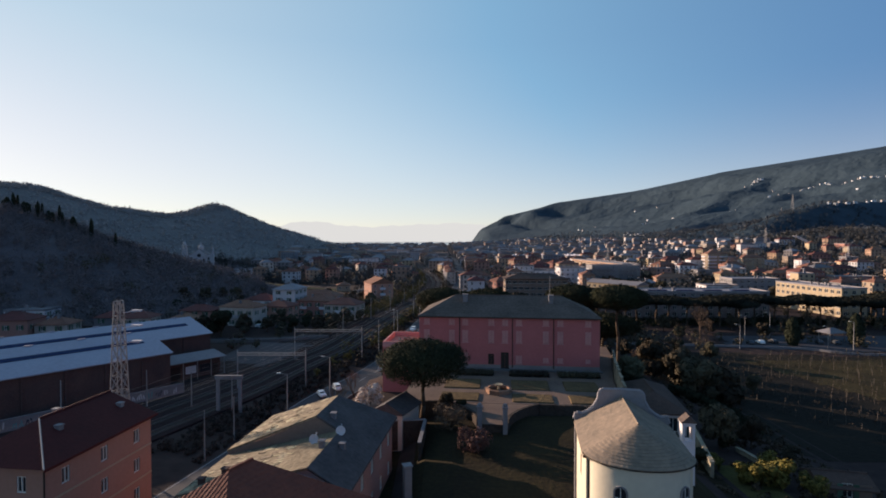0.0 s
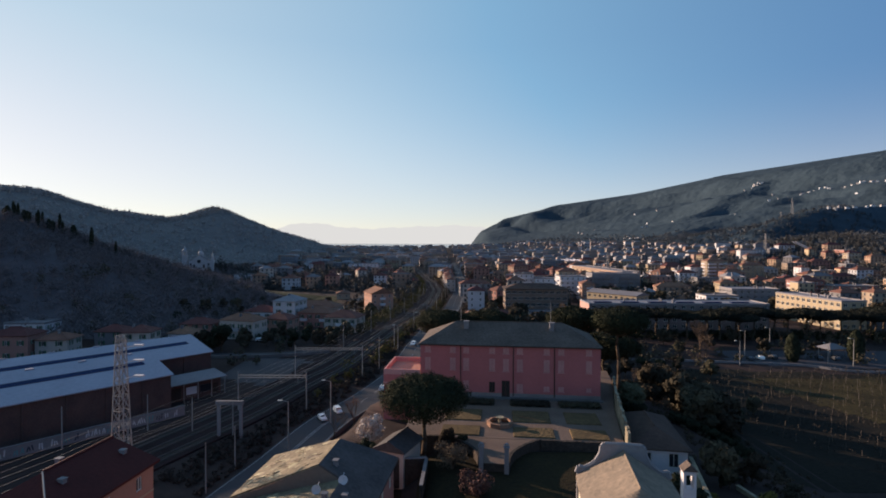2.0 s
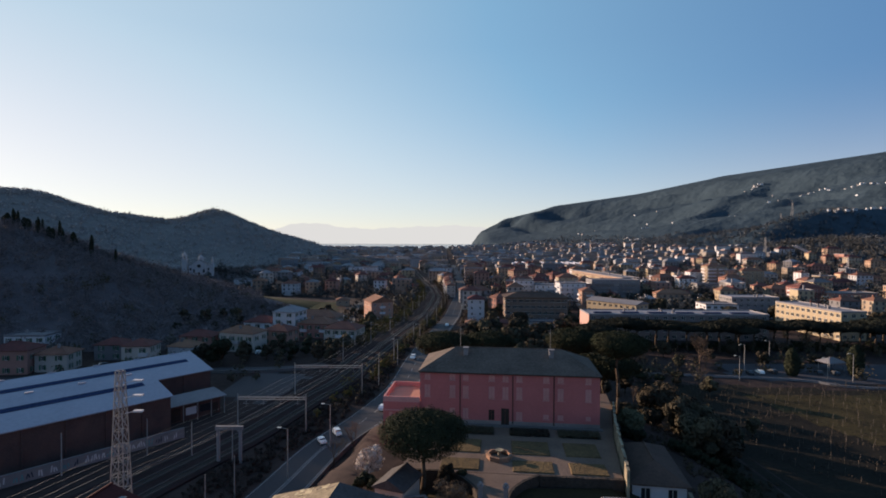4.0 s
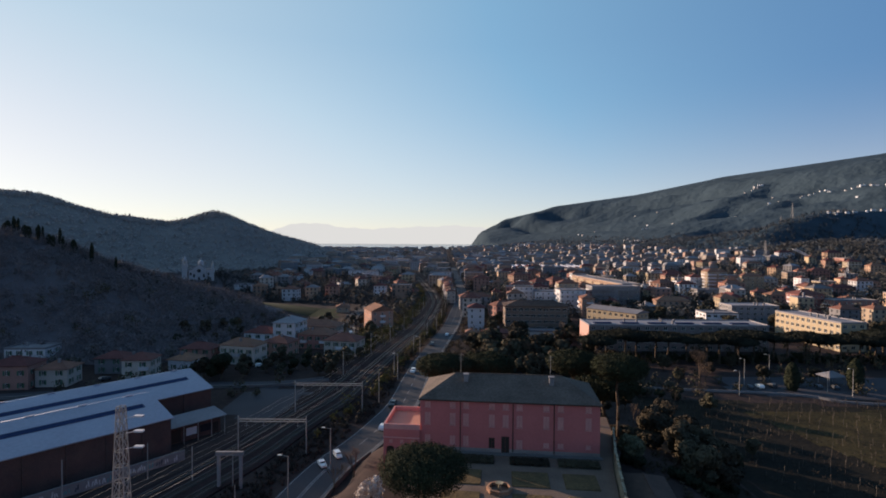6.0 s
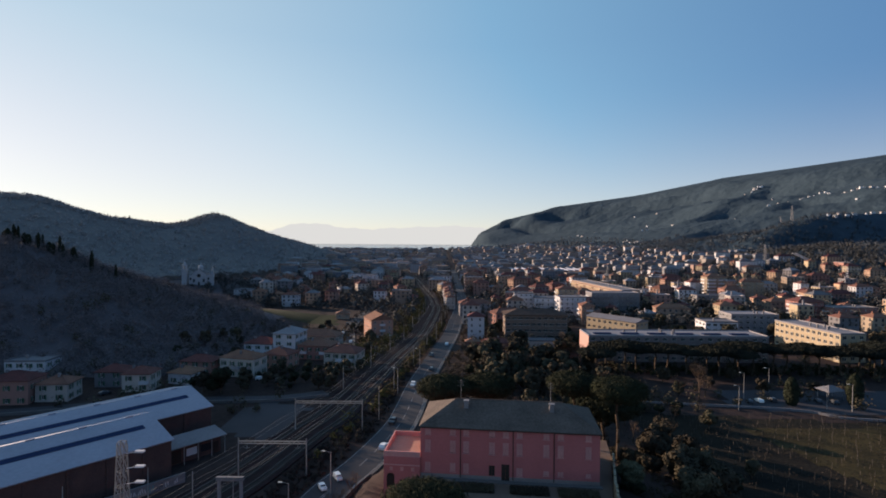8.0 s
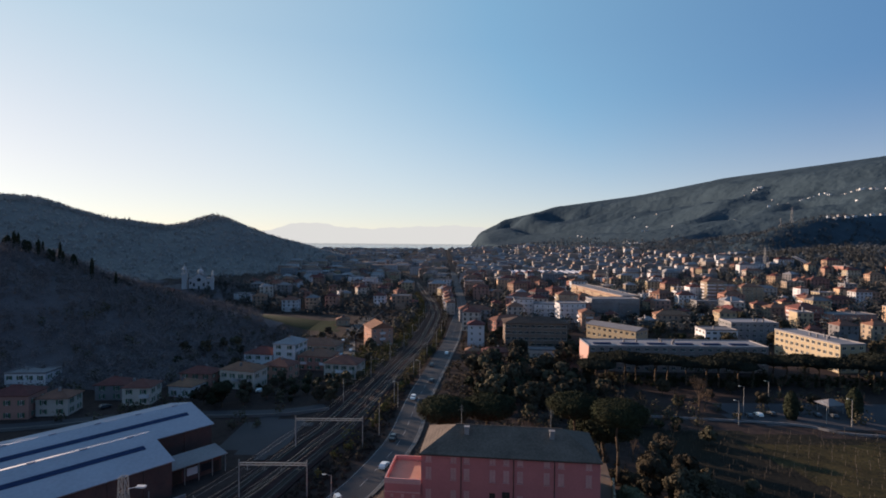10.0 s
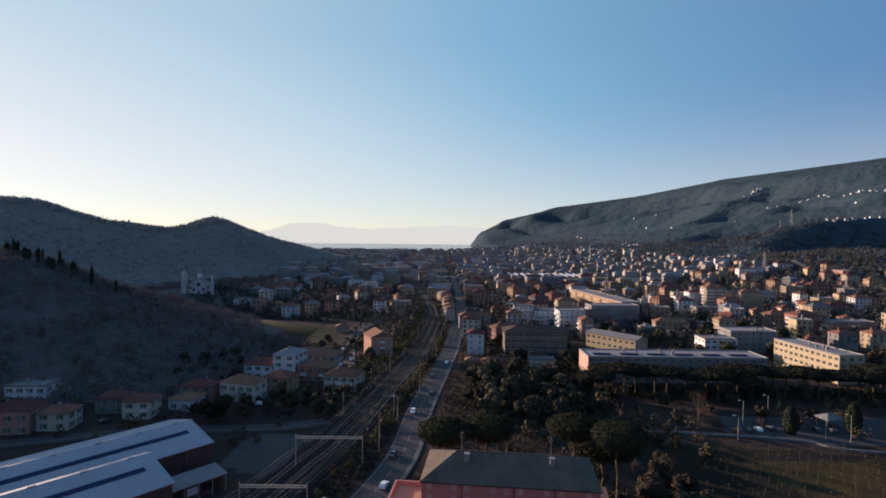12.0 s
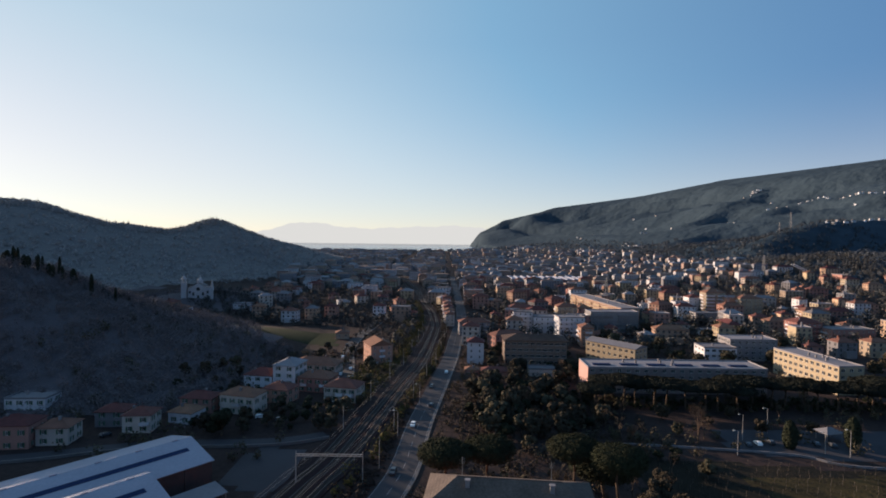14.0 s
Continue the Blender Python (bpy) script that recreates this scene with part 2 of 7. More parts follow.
# ---- builders ----
class Mesh:
    """Collects corners and faces (with a material slot each) for one mesh."""

    def __init__(self):
        self.v, self.f, self.s = [], [], []

    def weld(self):
        """Joins corners that lie at the same place."""
        seen, new_v, where = {}, [], []
        for p in self.v:
            k = (round(p[0], 2), round(p[1], 2), round(p[2], 2))
            if k not in seen:
                seen[k] = len(new_v)
                new_v.append(p)
            where.append(seen[k])
        keep = []
        for f, s in zip(self.f, self.s):
            g = list(dict.fromkeys(where[i] for i in f))
            if len(g) > 2:
                keep.append((tuple(g), s))
        self.v, self.f, self.s = new_v, [g for g, s in keep], [s for g, s in keep]

    def face(self, pts, slot=0):
        k = len(self.v)
        self.v += [tuple(p) for p in pts]
        self.f.append(tuple(range(k, k + len(pts))))
        self.s.append(slot)

    def box(self, x0, x1, y0, y1, z0, z1, slot=0, m=None, taper=0.0):
        k, t = len(self.v), taper
        pts = [(x0, y0, z0), (x1, y0, z0), (x1, y1, z0), (x0, y1, z0), (x0 + t, y0 + t, z1), (x1 - t, y0 + t, z1), (x1 - t, y1 - t, z1), (x0 + t, y1 - t, z1)]
        self.v += [tuple(m @ Vector(p)) for p in pts] if m else pts
        for q in ((3, 2, 1, 0), (4, 5, 6, 7), (0, 1, 5, 4), (1, 2, 6, 5), (2, 3, 7, 6), (3, 0, 4, 7)):
            self.f.append(tuple(k + i for i in q))
            self.s.append(slot)

    def rod(self, a, b, r0, r1, n=6, slot=0, cap=True):
        a, b = Vector(a), Vector(b)
        d = (b - a)
        if d.length < 1e-6:
            return
        u = d.orthogonal().normalized()
        w = d.normalized().cross(u)
        k = len(self.v)
        for c, r in ((a, r0), (b, r1)):
            for i in range(n):
                an = 2 * math.pi * i / n
                self.v.append(tuple(c + (u * math.cos(an) + w * math.sin(an)) * r))
        for i in range(n):
            j = (i + 1) % n
            self.f.append((k + i, k + j, k + n + j, k + n + i))
            self.s.append(slot)
        if cap:
            self.f.append(tuple(k + n + i for i in range(n)))
            self.s.append(slot)
            self.f.append(tuple(k + n - 1 - i for i in range(n)))
            self.s.append(slot)

    def lathe(self, prof, n=16, slot=0, c=(0, 0), a0=0.0, a1=2 * math.pi):
        """Turns (radius, z) points round an upright axis."""
        k = len(self.v)
        full = abs(a1 - a0) > 6.28
        m = n if full else n + 1
        for r, z in prof:
            for i in range(m):
                an = a0 + (a1 - a0) * i / n
                self.v.append((c[0] + r * math.cos(an), c[1] + r * math.sin(an), z))
        for j in range(len(prof) - 1):
            for i in range(n):
                i2 = (i + 1) % m
                self.f.append((k + j * m + i, k + j * m + i2, k + (j + 1) * m + i2, k + (j + 1) * m + i))
                self.s.append(slot)

    def extrude(self, poly, z0, z1, slot=0, side=None):
        n = len(poly)
        k = len(self.v)
        self.v += [(p[0], p[1], z0) for p in poly] + [(p[0], p[1], z1) for p in poly]
        self.f.append(tuple(k + n + i for i in range(n)))
        self.s.append(slot)
        self.f.append(tuple(k + n - 1 - i for i in range(n)))
        self.s.append(slot)
        for i in range(n):
            j = (i + 1) % n
            self.f.append((k + i, k + j, k + n + j, k + n + i))
            self.s.append(slot if side is None else side)

    def data(self, name, mats, smooth=False):
        me = bpy.data.meshes.new(name)
        me.from_pydata(self.v, [], self.f)
        for mt in (mats if isinstance(mats, (list, tuple)) else [mats]):
            me.materials.append(mt)
        if any(self.s):
            me.polygons.foreach_set("material_index", self.s)
        if smooth:
            me.polygons.foreach_set("use_smooth", [True] * len(me.polygons))
        me.update()
        return me


def part(name, m, mats, parent=None, label="", at=None, smooth=False, kind=""):
    """One mesh object, under a thing where a parent is given. m: a Mesh or mesh data."""
    if isinstance(m, Mesh) and name == "roof":
        m.weld()
    ob = new(name, m.data(name, mats, smooth) if isinstance(m, Mesh) else m)
    if parent:
        ob.parent = parent
    if at is not None:
        ob.matrix_basis = at
    return tagged(ob, label, kind=kind)


def thing(name, label, category, m, group="", kind=""):
    ob = new(name)
    ob.empty_display_size = 0.5
    ob.matrix_basis = m
    return tagged(ob, label, category, group, kind)


def sm(a, b, x):
    t = np.clip((np.asarray(x, float) - a) / (b - a), 0, 1)
    return t * t * (3 - 2 * t)


# ---- the lie of the land ----
LEFT_RIDGE = [(-1100, 450, 165, 260), (-900, 600, 140, 240), (-670, 797, 115, 210), (-550, 880, 84, 170), (-466, 905, 72, 150), (-409, 945, 91, 110), (-370, 1150, 52, 130), (-346, 1445, 18, 130), (-330, 1700, 4, 100)]
RIGHT_RIDGE = [(205, 3960, 2, 60), (279, 3950, 105, 95), (484, 3900, 205, 200), (879, 3800, 300, 520), (1383, 3530, 366, 680), (1657, 3000, 420, 740), (1715, 2600, 412, 760), (1780, 2120, 403, 760), (2050, 1400, 430, 760), (2300, 500, 430, 760)]


def ridge(X, Y, line, power=2.0):
    best = np.zeros_like(X)
    for (ax, ay, az, aw), (bx, by, bz, bw) in zip(line, line[1:]):
        ex, ey = bx - ax, by - ay
        t = np.clip(((X - ax) * ex + (Y - ay) * ey) / (ex * ex + ey * ey), 0, 1)
        d = np.hypot(X - ax - t * ex, Y - ay - t * ey)
        best = np.maximum(best, (az + t * (bz - az)) * np.exp(-(d / (aw + t * (bw - aw))) ** power))
    return best


def wave(X, Y, s):
    return (np.sin(X / s + 1.3 * np.sin(Y / s * 0.7 + 0.5)) * np.cos(Y / s * 0.9 + 1.1 * np.sin(X / s * 0.6)) + 0.5 * np.sin(X / s * 2.3 + 2 + np.cos(Y / s * 1.9)) * np.cos(Y / s * 2.1)) / 1.5


SPURS = [
    [(1500, 2260, 320, 260), (1339, 2213, 276, 240), (1173, 2160, 216, 210), (960, 2010, 134, 160), (800, 1900, 84, 100)],
    [(1420, 1420, 240, 150), (1280, 1500, 218, 150), (1271, 1655, 210, 140), (1230, 1790, 200, 130), (1107, 1788, 170, 120), (900, 1750, 104, 110), (700, 1650, 52, 90)],
    [(1260, 1330, 140, 120), (1074, 1275, 118, 110), (923, 1199, 94, 100), (800, 1151, 74, 90), (690, 1120, 48, 80)],
]


def height(X, Y):
    X, Y = np.asarray(X, float), np.asarray(Y, float)
    z = 3.6 * (1 - sm(200, 330, Y)) * (1 - sm(26, 60, X)) - 1.2 * sm(30, 60, X) * (1 - sm(190, 260, Y))
    # wooded spur close by
    prof = 0.31 * np.clip(-X - 85, 0, 165)
    # beyond the view's left edge the spur stays high, unseen, added for its shade
    near = prof * sm(175, 250, Y) * (1 - sm(300, 420, Y) * (1 - sm(4, 40, -X / 0.84 - Y - 8) * (1 - sm(520, 640, Y))))
    near = near * (1 + 0.06 * wave(X, Y, 23)) 
    # church knoll
    near = np.maximum(near, 15 * np.exp(-(((X + 235) / 60) ** 2 + ((Y - 500) / 60) ** 2)))
    z = z + near
    lr = ridge(X, Y, LEFT_RIDGE)
    z = np.maximum(z, lr * (1 + 0.05 * wave(X, Y, 60)))
    rr = ridge(X, Y, RIGHT_RIDGE, 1.7) * (1 - (1 - sm(170, 300, X)) * sm(2300, 2600, Y))
    spur = rr * (0.20 * wave(X, Y, 170) + 0.10 * wave(Y, X, 70) + 0.05 * wave(X, Y, 31)) * sm(0, 120, rr) * sm(400, 190, rr)
    crest = ridge(X, Y, [(a, b_, 1, c) for a, b_, z_, c in RIGHT_RIDGE], 1.7)
    ravine = np.abs(np.sin(X / 118 + Y / 205 + 0.8 * np.sin(Y / 240) + 0.5 * np.sin(X / 97)))
    z = z + np.clip(rr - 3, 0, None) + (0.6 * spur * np.clip(rr / 200, 0, 1) + 48 * (ravine - 0.6) * sm(20, 110, rr)) * (1 - sm(0.72, 0.96, crest))
    for line in SPURS:
        z = np.maximum(z, ridge(X, Y, line) * (1 + 0.06 * wave(X, Y, 60)))
    z = z + 34 * np.exp(-(((X - 620) / 210) ** 2 + ((Y - 800) / 190) ** 2)) + 40 * np.exp(-(((X - 760) / 260) ** 2 + ((Y - 1250) / 160) ** 2))
    # villa mound
    edge = np.interp(Y, [25, 60, 85, 105, 120, 140], [-41, -31.5, -26, -21.8, -17.4, -13.6])
    mx = sm(4.8, 9.5, X - edge) * (1 - sm(36, 64, X))
    my = sm(-60, 5, Y) * (1 - sm(104, 128, Y))
    z = z * (1 - mx * my) + 9.2 * mx * my
    z = z + 3.3 * sm(-7, 0, X) * (1 - sm(22, 31, X)) * sm(12, 30, Y) * (1 - sm(70, 78, Y))
    # sea bed
    z = np.where((Y > 2650) & (rr < 22), -6.0, z)
    return z


def hz(x, y):
    return float(height(x, y))


def axis(marks):
    out = []
    for (a, step), (b, _) in zip(marks, marks[1:]):
        out += list(np.arange(a, b - 1e-6, step))
    return np.array(out + [marks[-1][0]])


def sheet(name, xs, ys, mats, lift=0.0, slot=None):
    X, Y = np.meshgrid(xs, ys)
    Z = height(X, Y) + lift
    nx, ny = len(xs), len(ys)
    me = bpy.data.meshes.new(name)
    idx = np.arange(nx * ny).reshape(ny, nx)
    faces = np.stack([idx[:-1, :-1], idx[:-1, 1:], idx[1:, 1:], idx[1:, :-1]], -1).reshape(-1, 4)
    me.from_pydata(np.stack([X, Y, Z], -1).reshape(-1, 3).tolist(), [], faces.tolist())
    for mt in mats:
        me.materials.append(mt)
    if slot is not None:
        cx, cy = (X[:-1, :-1] + X[1:, 1:]) / 2, (Y[:-1, :-1] + Y[1:, 1:]) / 2
        me.polygons.foreach_set("material_index", slot(cx, cy).reshape(-1).astype(np.int32))
    me.polygons.foreach_set("use_smooth", [True] * len(me.polygons))
    return new(name, me)


def ground_slot(cx, cy):
    z = height(cx, cy)
    s = np.zeros(cx.shape)
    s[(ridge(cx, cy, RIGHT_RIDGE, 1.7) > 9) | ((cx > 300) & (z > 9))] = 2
    s[(cx < -85) & (z > 4.5) & (cy > 175) & (cy < 640)] = 1
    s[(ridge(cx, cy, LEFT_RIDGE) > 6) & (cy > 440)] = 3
    return s


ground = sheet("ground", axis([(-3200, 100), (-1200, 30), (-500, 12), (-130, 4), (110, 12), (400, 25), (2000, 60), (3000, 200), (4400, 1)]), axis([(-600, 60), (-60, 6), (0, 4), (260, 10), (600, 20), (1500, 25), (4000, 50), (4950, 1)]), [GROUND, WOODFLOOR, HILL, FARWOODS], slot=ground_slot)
tagged(ground, "brown-green valley floor with meadows and wooded hillsides", "ground", kind="structure")
m = Mesh()
m.box(-4000, 4500, 2600, 4970, -3, -0.6)
tagged(part("water", m, SEA), "calm pale blue sea in the bay", "sea", kind="structure")


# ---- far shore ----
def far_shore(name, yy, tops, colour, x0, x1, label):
    """A far mountain line with a depth of its own, self-lit in haze colour."""
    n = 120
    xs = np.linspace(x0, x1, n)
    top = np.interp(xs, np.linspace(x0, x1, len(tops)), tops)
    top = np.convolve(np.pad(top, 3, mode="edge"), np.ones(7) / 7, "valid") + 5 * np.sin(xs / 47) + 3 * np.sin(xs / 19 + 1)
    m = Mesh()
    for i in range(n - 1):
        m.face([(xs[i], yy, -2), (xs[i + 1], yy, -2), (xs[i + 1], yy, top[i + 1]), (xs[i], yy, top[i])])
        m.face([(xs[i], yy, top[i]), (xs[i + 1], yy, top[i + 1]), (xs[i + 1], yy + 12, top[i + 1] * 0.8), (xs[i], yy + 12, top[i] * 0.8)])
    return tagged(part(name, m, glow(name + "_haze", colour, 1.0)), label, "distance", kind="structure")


# haze on the mountains and over the sea is painted as emission
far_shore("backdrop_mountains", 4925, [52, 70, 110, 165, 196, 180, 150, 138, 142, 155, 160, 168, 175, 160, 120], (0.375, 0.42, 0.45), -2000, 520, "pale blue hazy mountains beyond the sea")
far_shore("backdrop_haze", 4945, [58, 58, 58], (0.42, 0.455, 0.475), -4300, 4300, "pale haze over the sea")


# ---- kinds of things ----
def window_data(w, h, mats):
    """A window for an opening, in one connected mesh: frame with a middle bar, and the panes set back in it."""
    t = 0.08
    xs, zs = [-w / 2, -w / 2 + t, -0.035, 0.035, w / 2 - t, w / 2], [0, t, h - t, h]
    m, idx = Mesh(), {}

    def vert(i, j, y):
        key = (i, j, y)
        if key not in idx:
            idx[key] = len(m.v)
            m.v.append((xs[i], y, zs[j]))
        return idx[key]

    def quad(a, b, c, d, slot):
        m.f.append((a, b, c, d))
        m.s.append(slot)
    for i in range(5):
        for j in range(3):
            glass = i in (1, 3) and j == 1
            y = 0.03 if glass else -0.06
            quad(vert(i, j, y), vert(i + 1, j, y), vert(i + 1, j + 1, y), vert(i, j + 1, y), 1 if glass else 0)
            if glass:
                for (i0, j0), (i1, j1) in (((i, j), (i + 1, j)), ((i + 1, j), (i + 1, j + 1)), ((i + 1, j + 1), (i, j + 1)), ((i, j + 1), (i, j))):
                    quad(vert(i0, j0, -0.06), vert(i1, j1, -0.06), vert(i1, j1, 0.03), vert(i0, j0, 0.03), 0)
    return m.data("window", mats)


SHUT = {}


def shutter_mesh(w, h):
    key = (round(w, 2), round(h, 2))
    if key not in SHUT:
        m = Mesh()
        m.box(-w / 4, w / 4, -0.055, 0, 0, h)
        SHUT[key] = m.data("shutter", SHUTTER)
    return SHUT[key]


WIN = {}


def window_mesh(w, h, style):
    key = (round(w, 2), round(h, 2), style)
    if key not in WIN:
        WIN[key] = window_data(w, h, [FRAMEW, GLASS])
    return WIN[key]


def facade(m, to, width, z0, z1, holes, depth=0.2, slot=0):
    """A wall face with real openings. to(u, z, d) gives the place d deep behind the face; holes are (u0, u1, z0, z1)."""
    us = sorted({0.0, width, *[h[0] for h in holes], *[h[1] for h in holes]})
    zs = sorted({z0, z1, *[h[2] for h in holes], *[h[3] for h in holes]})
    for a, b in zip(us, us[1:]):
        for c, d in zip(zs, zs[1:]):
            cu, cz = (a + b) / 2, (c + d) / 2
            if any(h[0] < cu < h[1] and h[2] < cz < h[3] for h in holes):
                continue
            m.face([to(a, c, 0), to(b, c, 0), to(b, d, 0), to(a, d, 0)], slot)
    for u0, u1, c, d in holes:
        m.face([to(u0, c, 0), to(u0, c, depth), to(u0, d, depth), to(u0, d, 0)], slot)
        m.face([to(u1, c, depth), to(u1, c, 0), to(u1, d, 0), to(u1, d, depth)], slot)
        m.face([to(u0, d, 0), to(u0, d, depth), to(u1, d, depth), to(u1, d, 0)], slot)
        m.face([to(u0, c, depth), to(u0, c, 0), to(u1, c, 0), to(u1, c, depth)], slot)
        m.face([to(u0, c, depth), to(u1, c, depth), to(u1, d, depth), to(u0, d, depth)], slot)


def sides(w, d):
    """The four faces of a block w by d about its middle: name, width, mapping, and the pose of a thing set in it at (u, z)."""
    def mk(ox, oy, ux, uy, nx, ny, rz):
        def to(u, z, dp):
            return (ox + ux * u - nx * dp, oy + uy * u - ny * dp, z)

        def at(u, z, dp):
            p = to(u, z, dp)
            return pose(p[0], p[1], p[2], 0, 0, rz)
        return to, at
    return {
        "front": (w, *mk(-w / 2, -d / 2, 1, 0, 0, -1, 0)),
        "right": (d, *mk(w / 2, -d / 2, 0, 1, 1, 0, 90)),
        "back": (w, *mk(w / 2, d / 2, -1, 0, 0, 1, 180)),
        "left": (d, *mk(-w / 2, d / 2, 0, -1, -1, 0, 270)),
    }


def roof_mesh(w, d, kind, rise, over=0.5, thick=0.16, run=None):
    m = Mesh()
    a, b = w / 2 + over, d / 2 + over
    if kind == "flat":
        m.box(-w / 2 - 0.12, w / 2 + 0.12, -d / 2 - 0.12, d / 2 + 0.12, 0, 0.25)
        for x0, x1, y0, y1 in ((-w / 2 - 0.12, w / 2 + 0.12, -d / 2 - 0.12, -d / 2 + 0.13), (-w / 2 - 0.12, w / 2 + 0.12, d / 2 - 0.13, d / 2 + 0.12), (-w / 2 - 0.12, -w / 2 + 0.13, -d / 2 + 0.13, d / 2 - 0.13), (w / 2 - 0.13, w / 2 + 0.12, -d / 2 + 0.13, d / 2 - 0.13)):
            m.box(x0, x1, y0, y1, 0.25, 0.7)
        return m
    lo = [(-a, -b), (a, -b), (a, b), (-a, b)]
    m.face([(x, y, 0) for x, y in reversed(lo)])
    for i in range(4):
        p, q = lo[i], lo[(i + 1) % 4]
        m.face([(*p, 0), (*q, 0), (*q, thick), (*p, thick)])
    t = thick
    if w >= d:
        rx, ry = (max(a - (run or b), 0.3), 0) if kind == "hip" else (a, 0)
        r1, r2 = (-rx, 0, rise + t), (rx, 0, rise + t)
        m.face([(-a, -b, t), (a, -b, t), r2, r1])
        m.face([(a, b, t), (-a, b, t), r1, r2])
        m.face([(a, -b, t), (a, b, t), r2])
        m.face([(-a, b, t), (-a, -b, t), r1])
        m.rod(r1, r2, 0.14, 0.14, 5)
    else:
        ry = max(b - a, 0.3) if kind == "hip" else b
        r1, r2 = (0, -ry, rise + t), (0, ry, rise + t)
        m.face([(-a, -b, t), (a, -b, t), r1])
        m.face([(a, b, t), (-a, b, t), r2])
        m.face([(a, -b, t), (a, b, t), r2, r1])
        m.face([(-a, b, t), (-a, -b, t), r1, r2])
        m.rod(r1, r2, 0.14, 0.14, 5)
    return m


def chimney_mesh():
    m = Mesh()
    m.box(-0.35, 0.35, -0.3, 0.3, -1.0, 1.1)
    m.box(-0.45, 0.45, -0.4, 0.4, 1.1, 1.25)
    m.box(-0.3, 0.3, -0.25, 0.25, 1.25, 1.5)
    return m


CHIM = None


def building(name, label, category, x, y, w, d, storeys, rz, wall, roof_mat, roof="hip", z=None, rise=None, cols=None, style="shutter", group="", win=(1.0, 1.5), storey=3.1, faces=("front", "right", "left"), chimneys=1, balconies=0, over=0.5, seed=0, strips=False):
    """A house with walls that have real openings, its windows, roof, chimneys and balconies."""
    rs = random.Random(seed + int(x * 7 + y * 13))
    z = hz(x, y) if z is None else z
    h = storeys * storey
    t = thing(name, label, category, pose(x, y, z, 0, 0, rz), group)
    wm = Mesh()
    placed = []
    for face, (width, to, at) in sides(w, d).items():
        holes = []
        if face in faces:
            n = cols if (cols and face == "front") else max(1, int(width / 3.4))
            for s in range(storeys):
                for i in range(n):
                    u = (i + 0.5) * width / n
                    ww, wh = win
                    if strips:
                        ww = width / n * 0.72
                    zb = s * storey + 0.95
                    holes.append((u - ww / 2, u + ww / 2, zb, zb + wh))
                    placed.append((at(u, zb, 0.12), ww, wh))
        facade(wm, to, width, -2.5, h, holes)
    rise = rise if rise is not None else (min(w, d) * 0.24)
    if roof == "gable":
        o = 0.0
        if w >= d:
            for sx in (-1, 1):
                wm.face([(sx * w / 2, -d / 2, h), (sx * w / 2, d / 2, h), (sx * w / 2, 0, h + rise)])
        else:
            for sy in (-1, 1):
                wm.face([(-w / 2, sy * d / 2, h), (w / 2, sy * d / 2, h), (0, sy * d / 2, h + rise)])
    part("wall", wm, wall, t)
    if roof != "none":
        part("roof", roof_mesh(w, d, roof, rise, over), roof_mat, t, at=pose(0, 0, h))
    for mt, ww, wh in placed:
        wo = part("window", window_mesh(ww, wh, style), None, t, at=mt)
        if style == "shutter" and y < 270:
            for s in (-1, 1):
                part("shutter", shutter_mesh(ww, wh), None, wo, at=pose(s * ww * 0.77, -0.205, 0))
    global CHIM
    if CHIM is None:
        CHIM = chimney_mesh().data("chimney", GREYP)
    for i in range(chimneys):
        cx, cy = rs.uniform(-0.3, 0.3) * w, rs.uniform(-0.3, 0.3) * d
        zz = 0.3 if roof == "flat" else rise * (1 - max(abs(cx) / (w / 2), abs(cy) / (d / 2))) * 0.9
        part("chimney", CHIM, None, t, at=pose(cx, cy, h + zz))
    for i in range(balconies):
        s = 1 + i % max(1, storeys - 1)
        u = (rs.randint(0, 2) - 1) * w * 0.3
        bm_ = Mesh()
        bm_.box(-1.4, 1.4, -1.1, 0, -0.15, 0)
        bm_.box(-1.4, 1.4, -1.1, -1.04, 0, 0.95)
        bm_.box(-1.4, -1.34, -1.04, 0, 0, 0.95)
        bm_.box(1.34, 1.4, -1.04, 0, 0, 0.95)
        part("balcony", bm_, WHITEP, t, at=pose(u, -d / 2 - 0.01, s * storey + 0.05))
    return t


# ---- plants ----
def clumps(n, place, size, seed, flat=0.0, loose=0.42):
    """n small leafy flakes; place(rs, n) gives their middles and, where known, the way out of the crown. Returns corners and faces."""
    rs = np.random.RandomState(seed)
    c = place(rs, n)
    n = len(c)
    if c.shape[1] == 6:
        c, skin = c[:, :3], c[:, 3:] + rs.normal(size=(n, 3)) * loose
    else:
        skin = rs.normal(size=(n, 3))
    a = np.cross(skin, rs.normal(size=(n, 3)))
    a /= np.linalg.norm(a, axis=1)[:, None] + 1e-9
    b = np.cross(skin, a)
    b /= np.linalg.norm(b, axis=1)[:, None] + 1e-9
    if flat:
        a[:, 2] *= 1 - flat
        b[:, 2] *= 1 - flat
    s = (size * rs.uniform(0.5, 1.3, n))[:, None]
    v = np.stack([c - a * s, c - b * s * 0.6, c + a * s, c + b * s * 0.6], 1).reshape(-1, 3)
    return v, np.arange(n * 4).reshape(-1, 4)


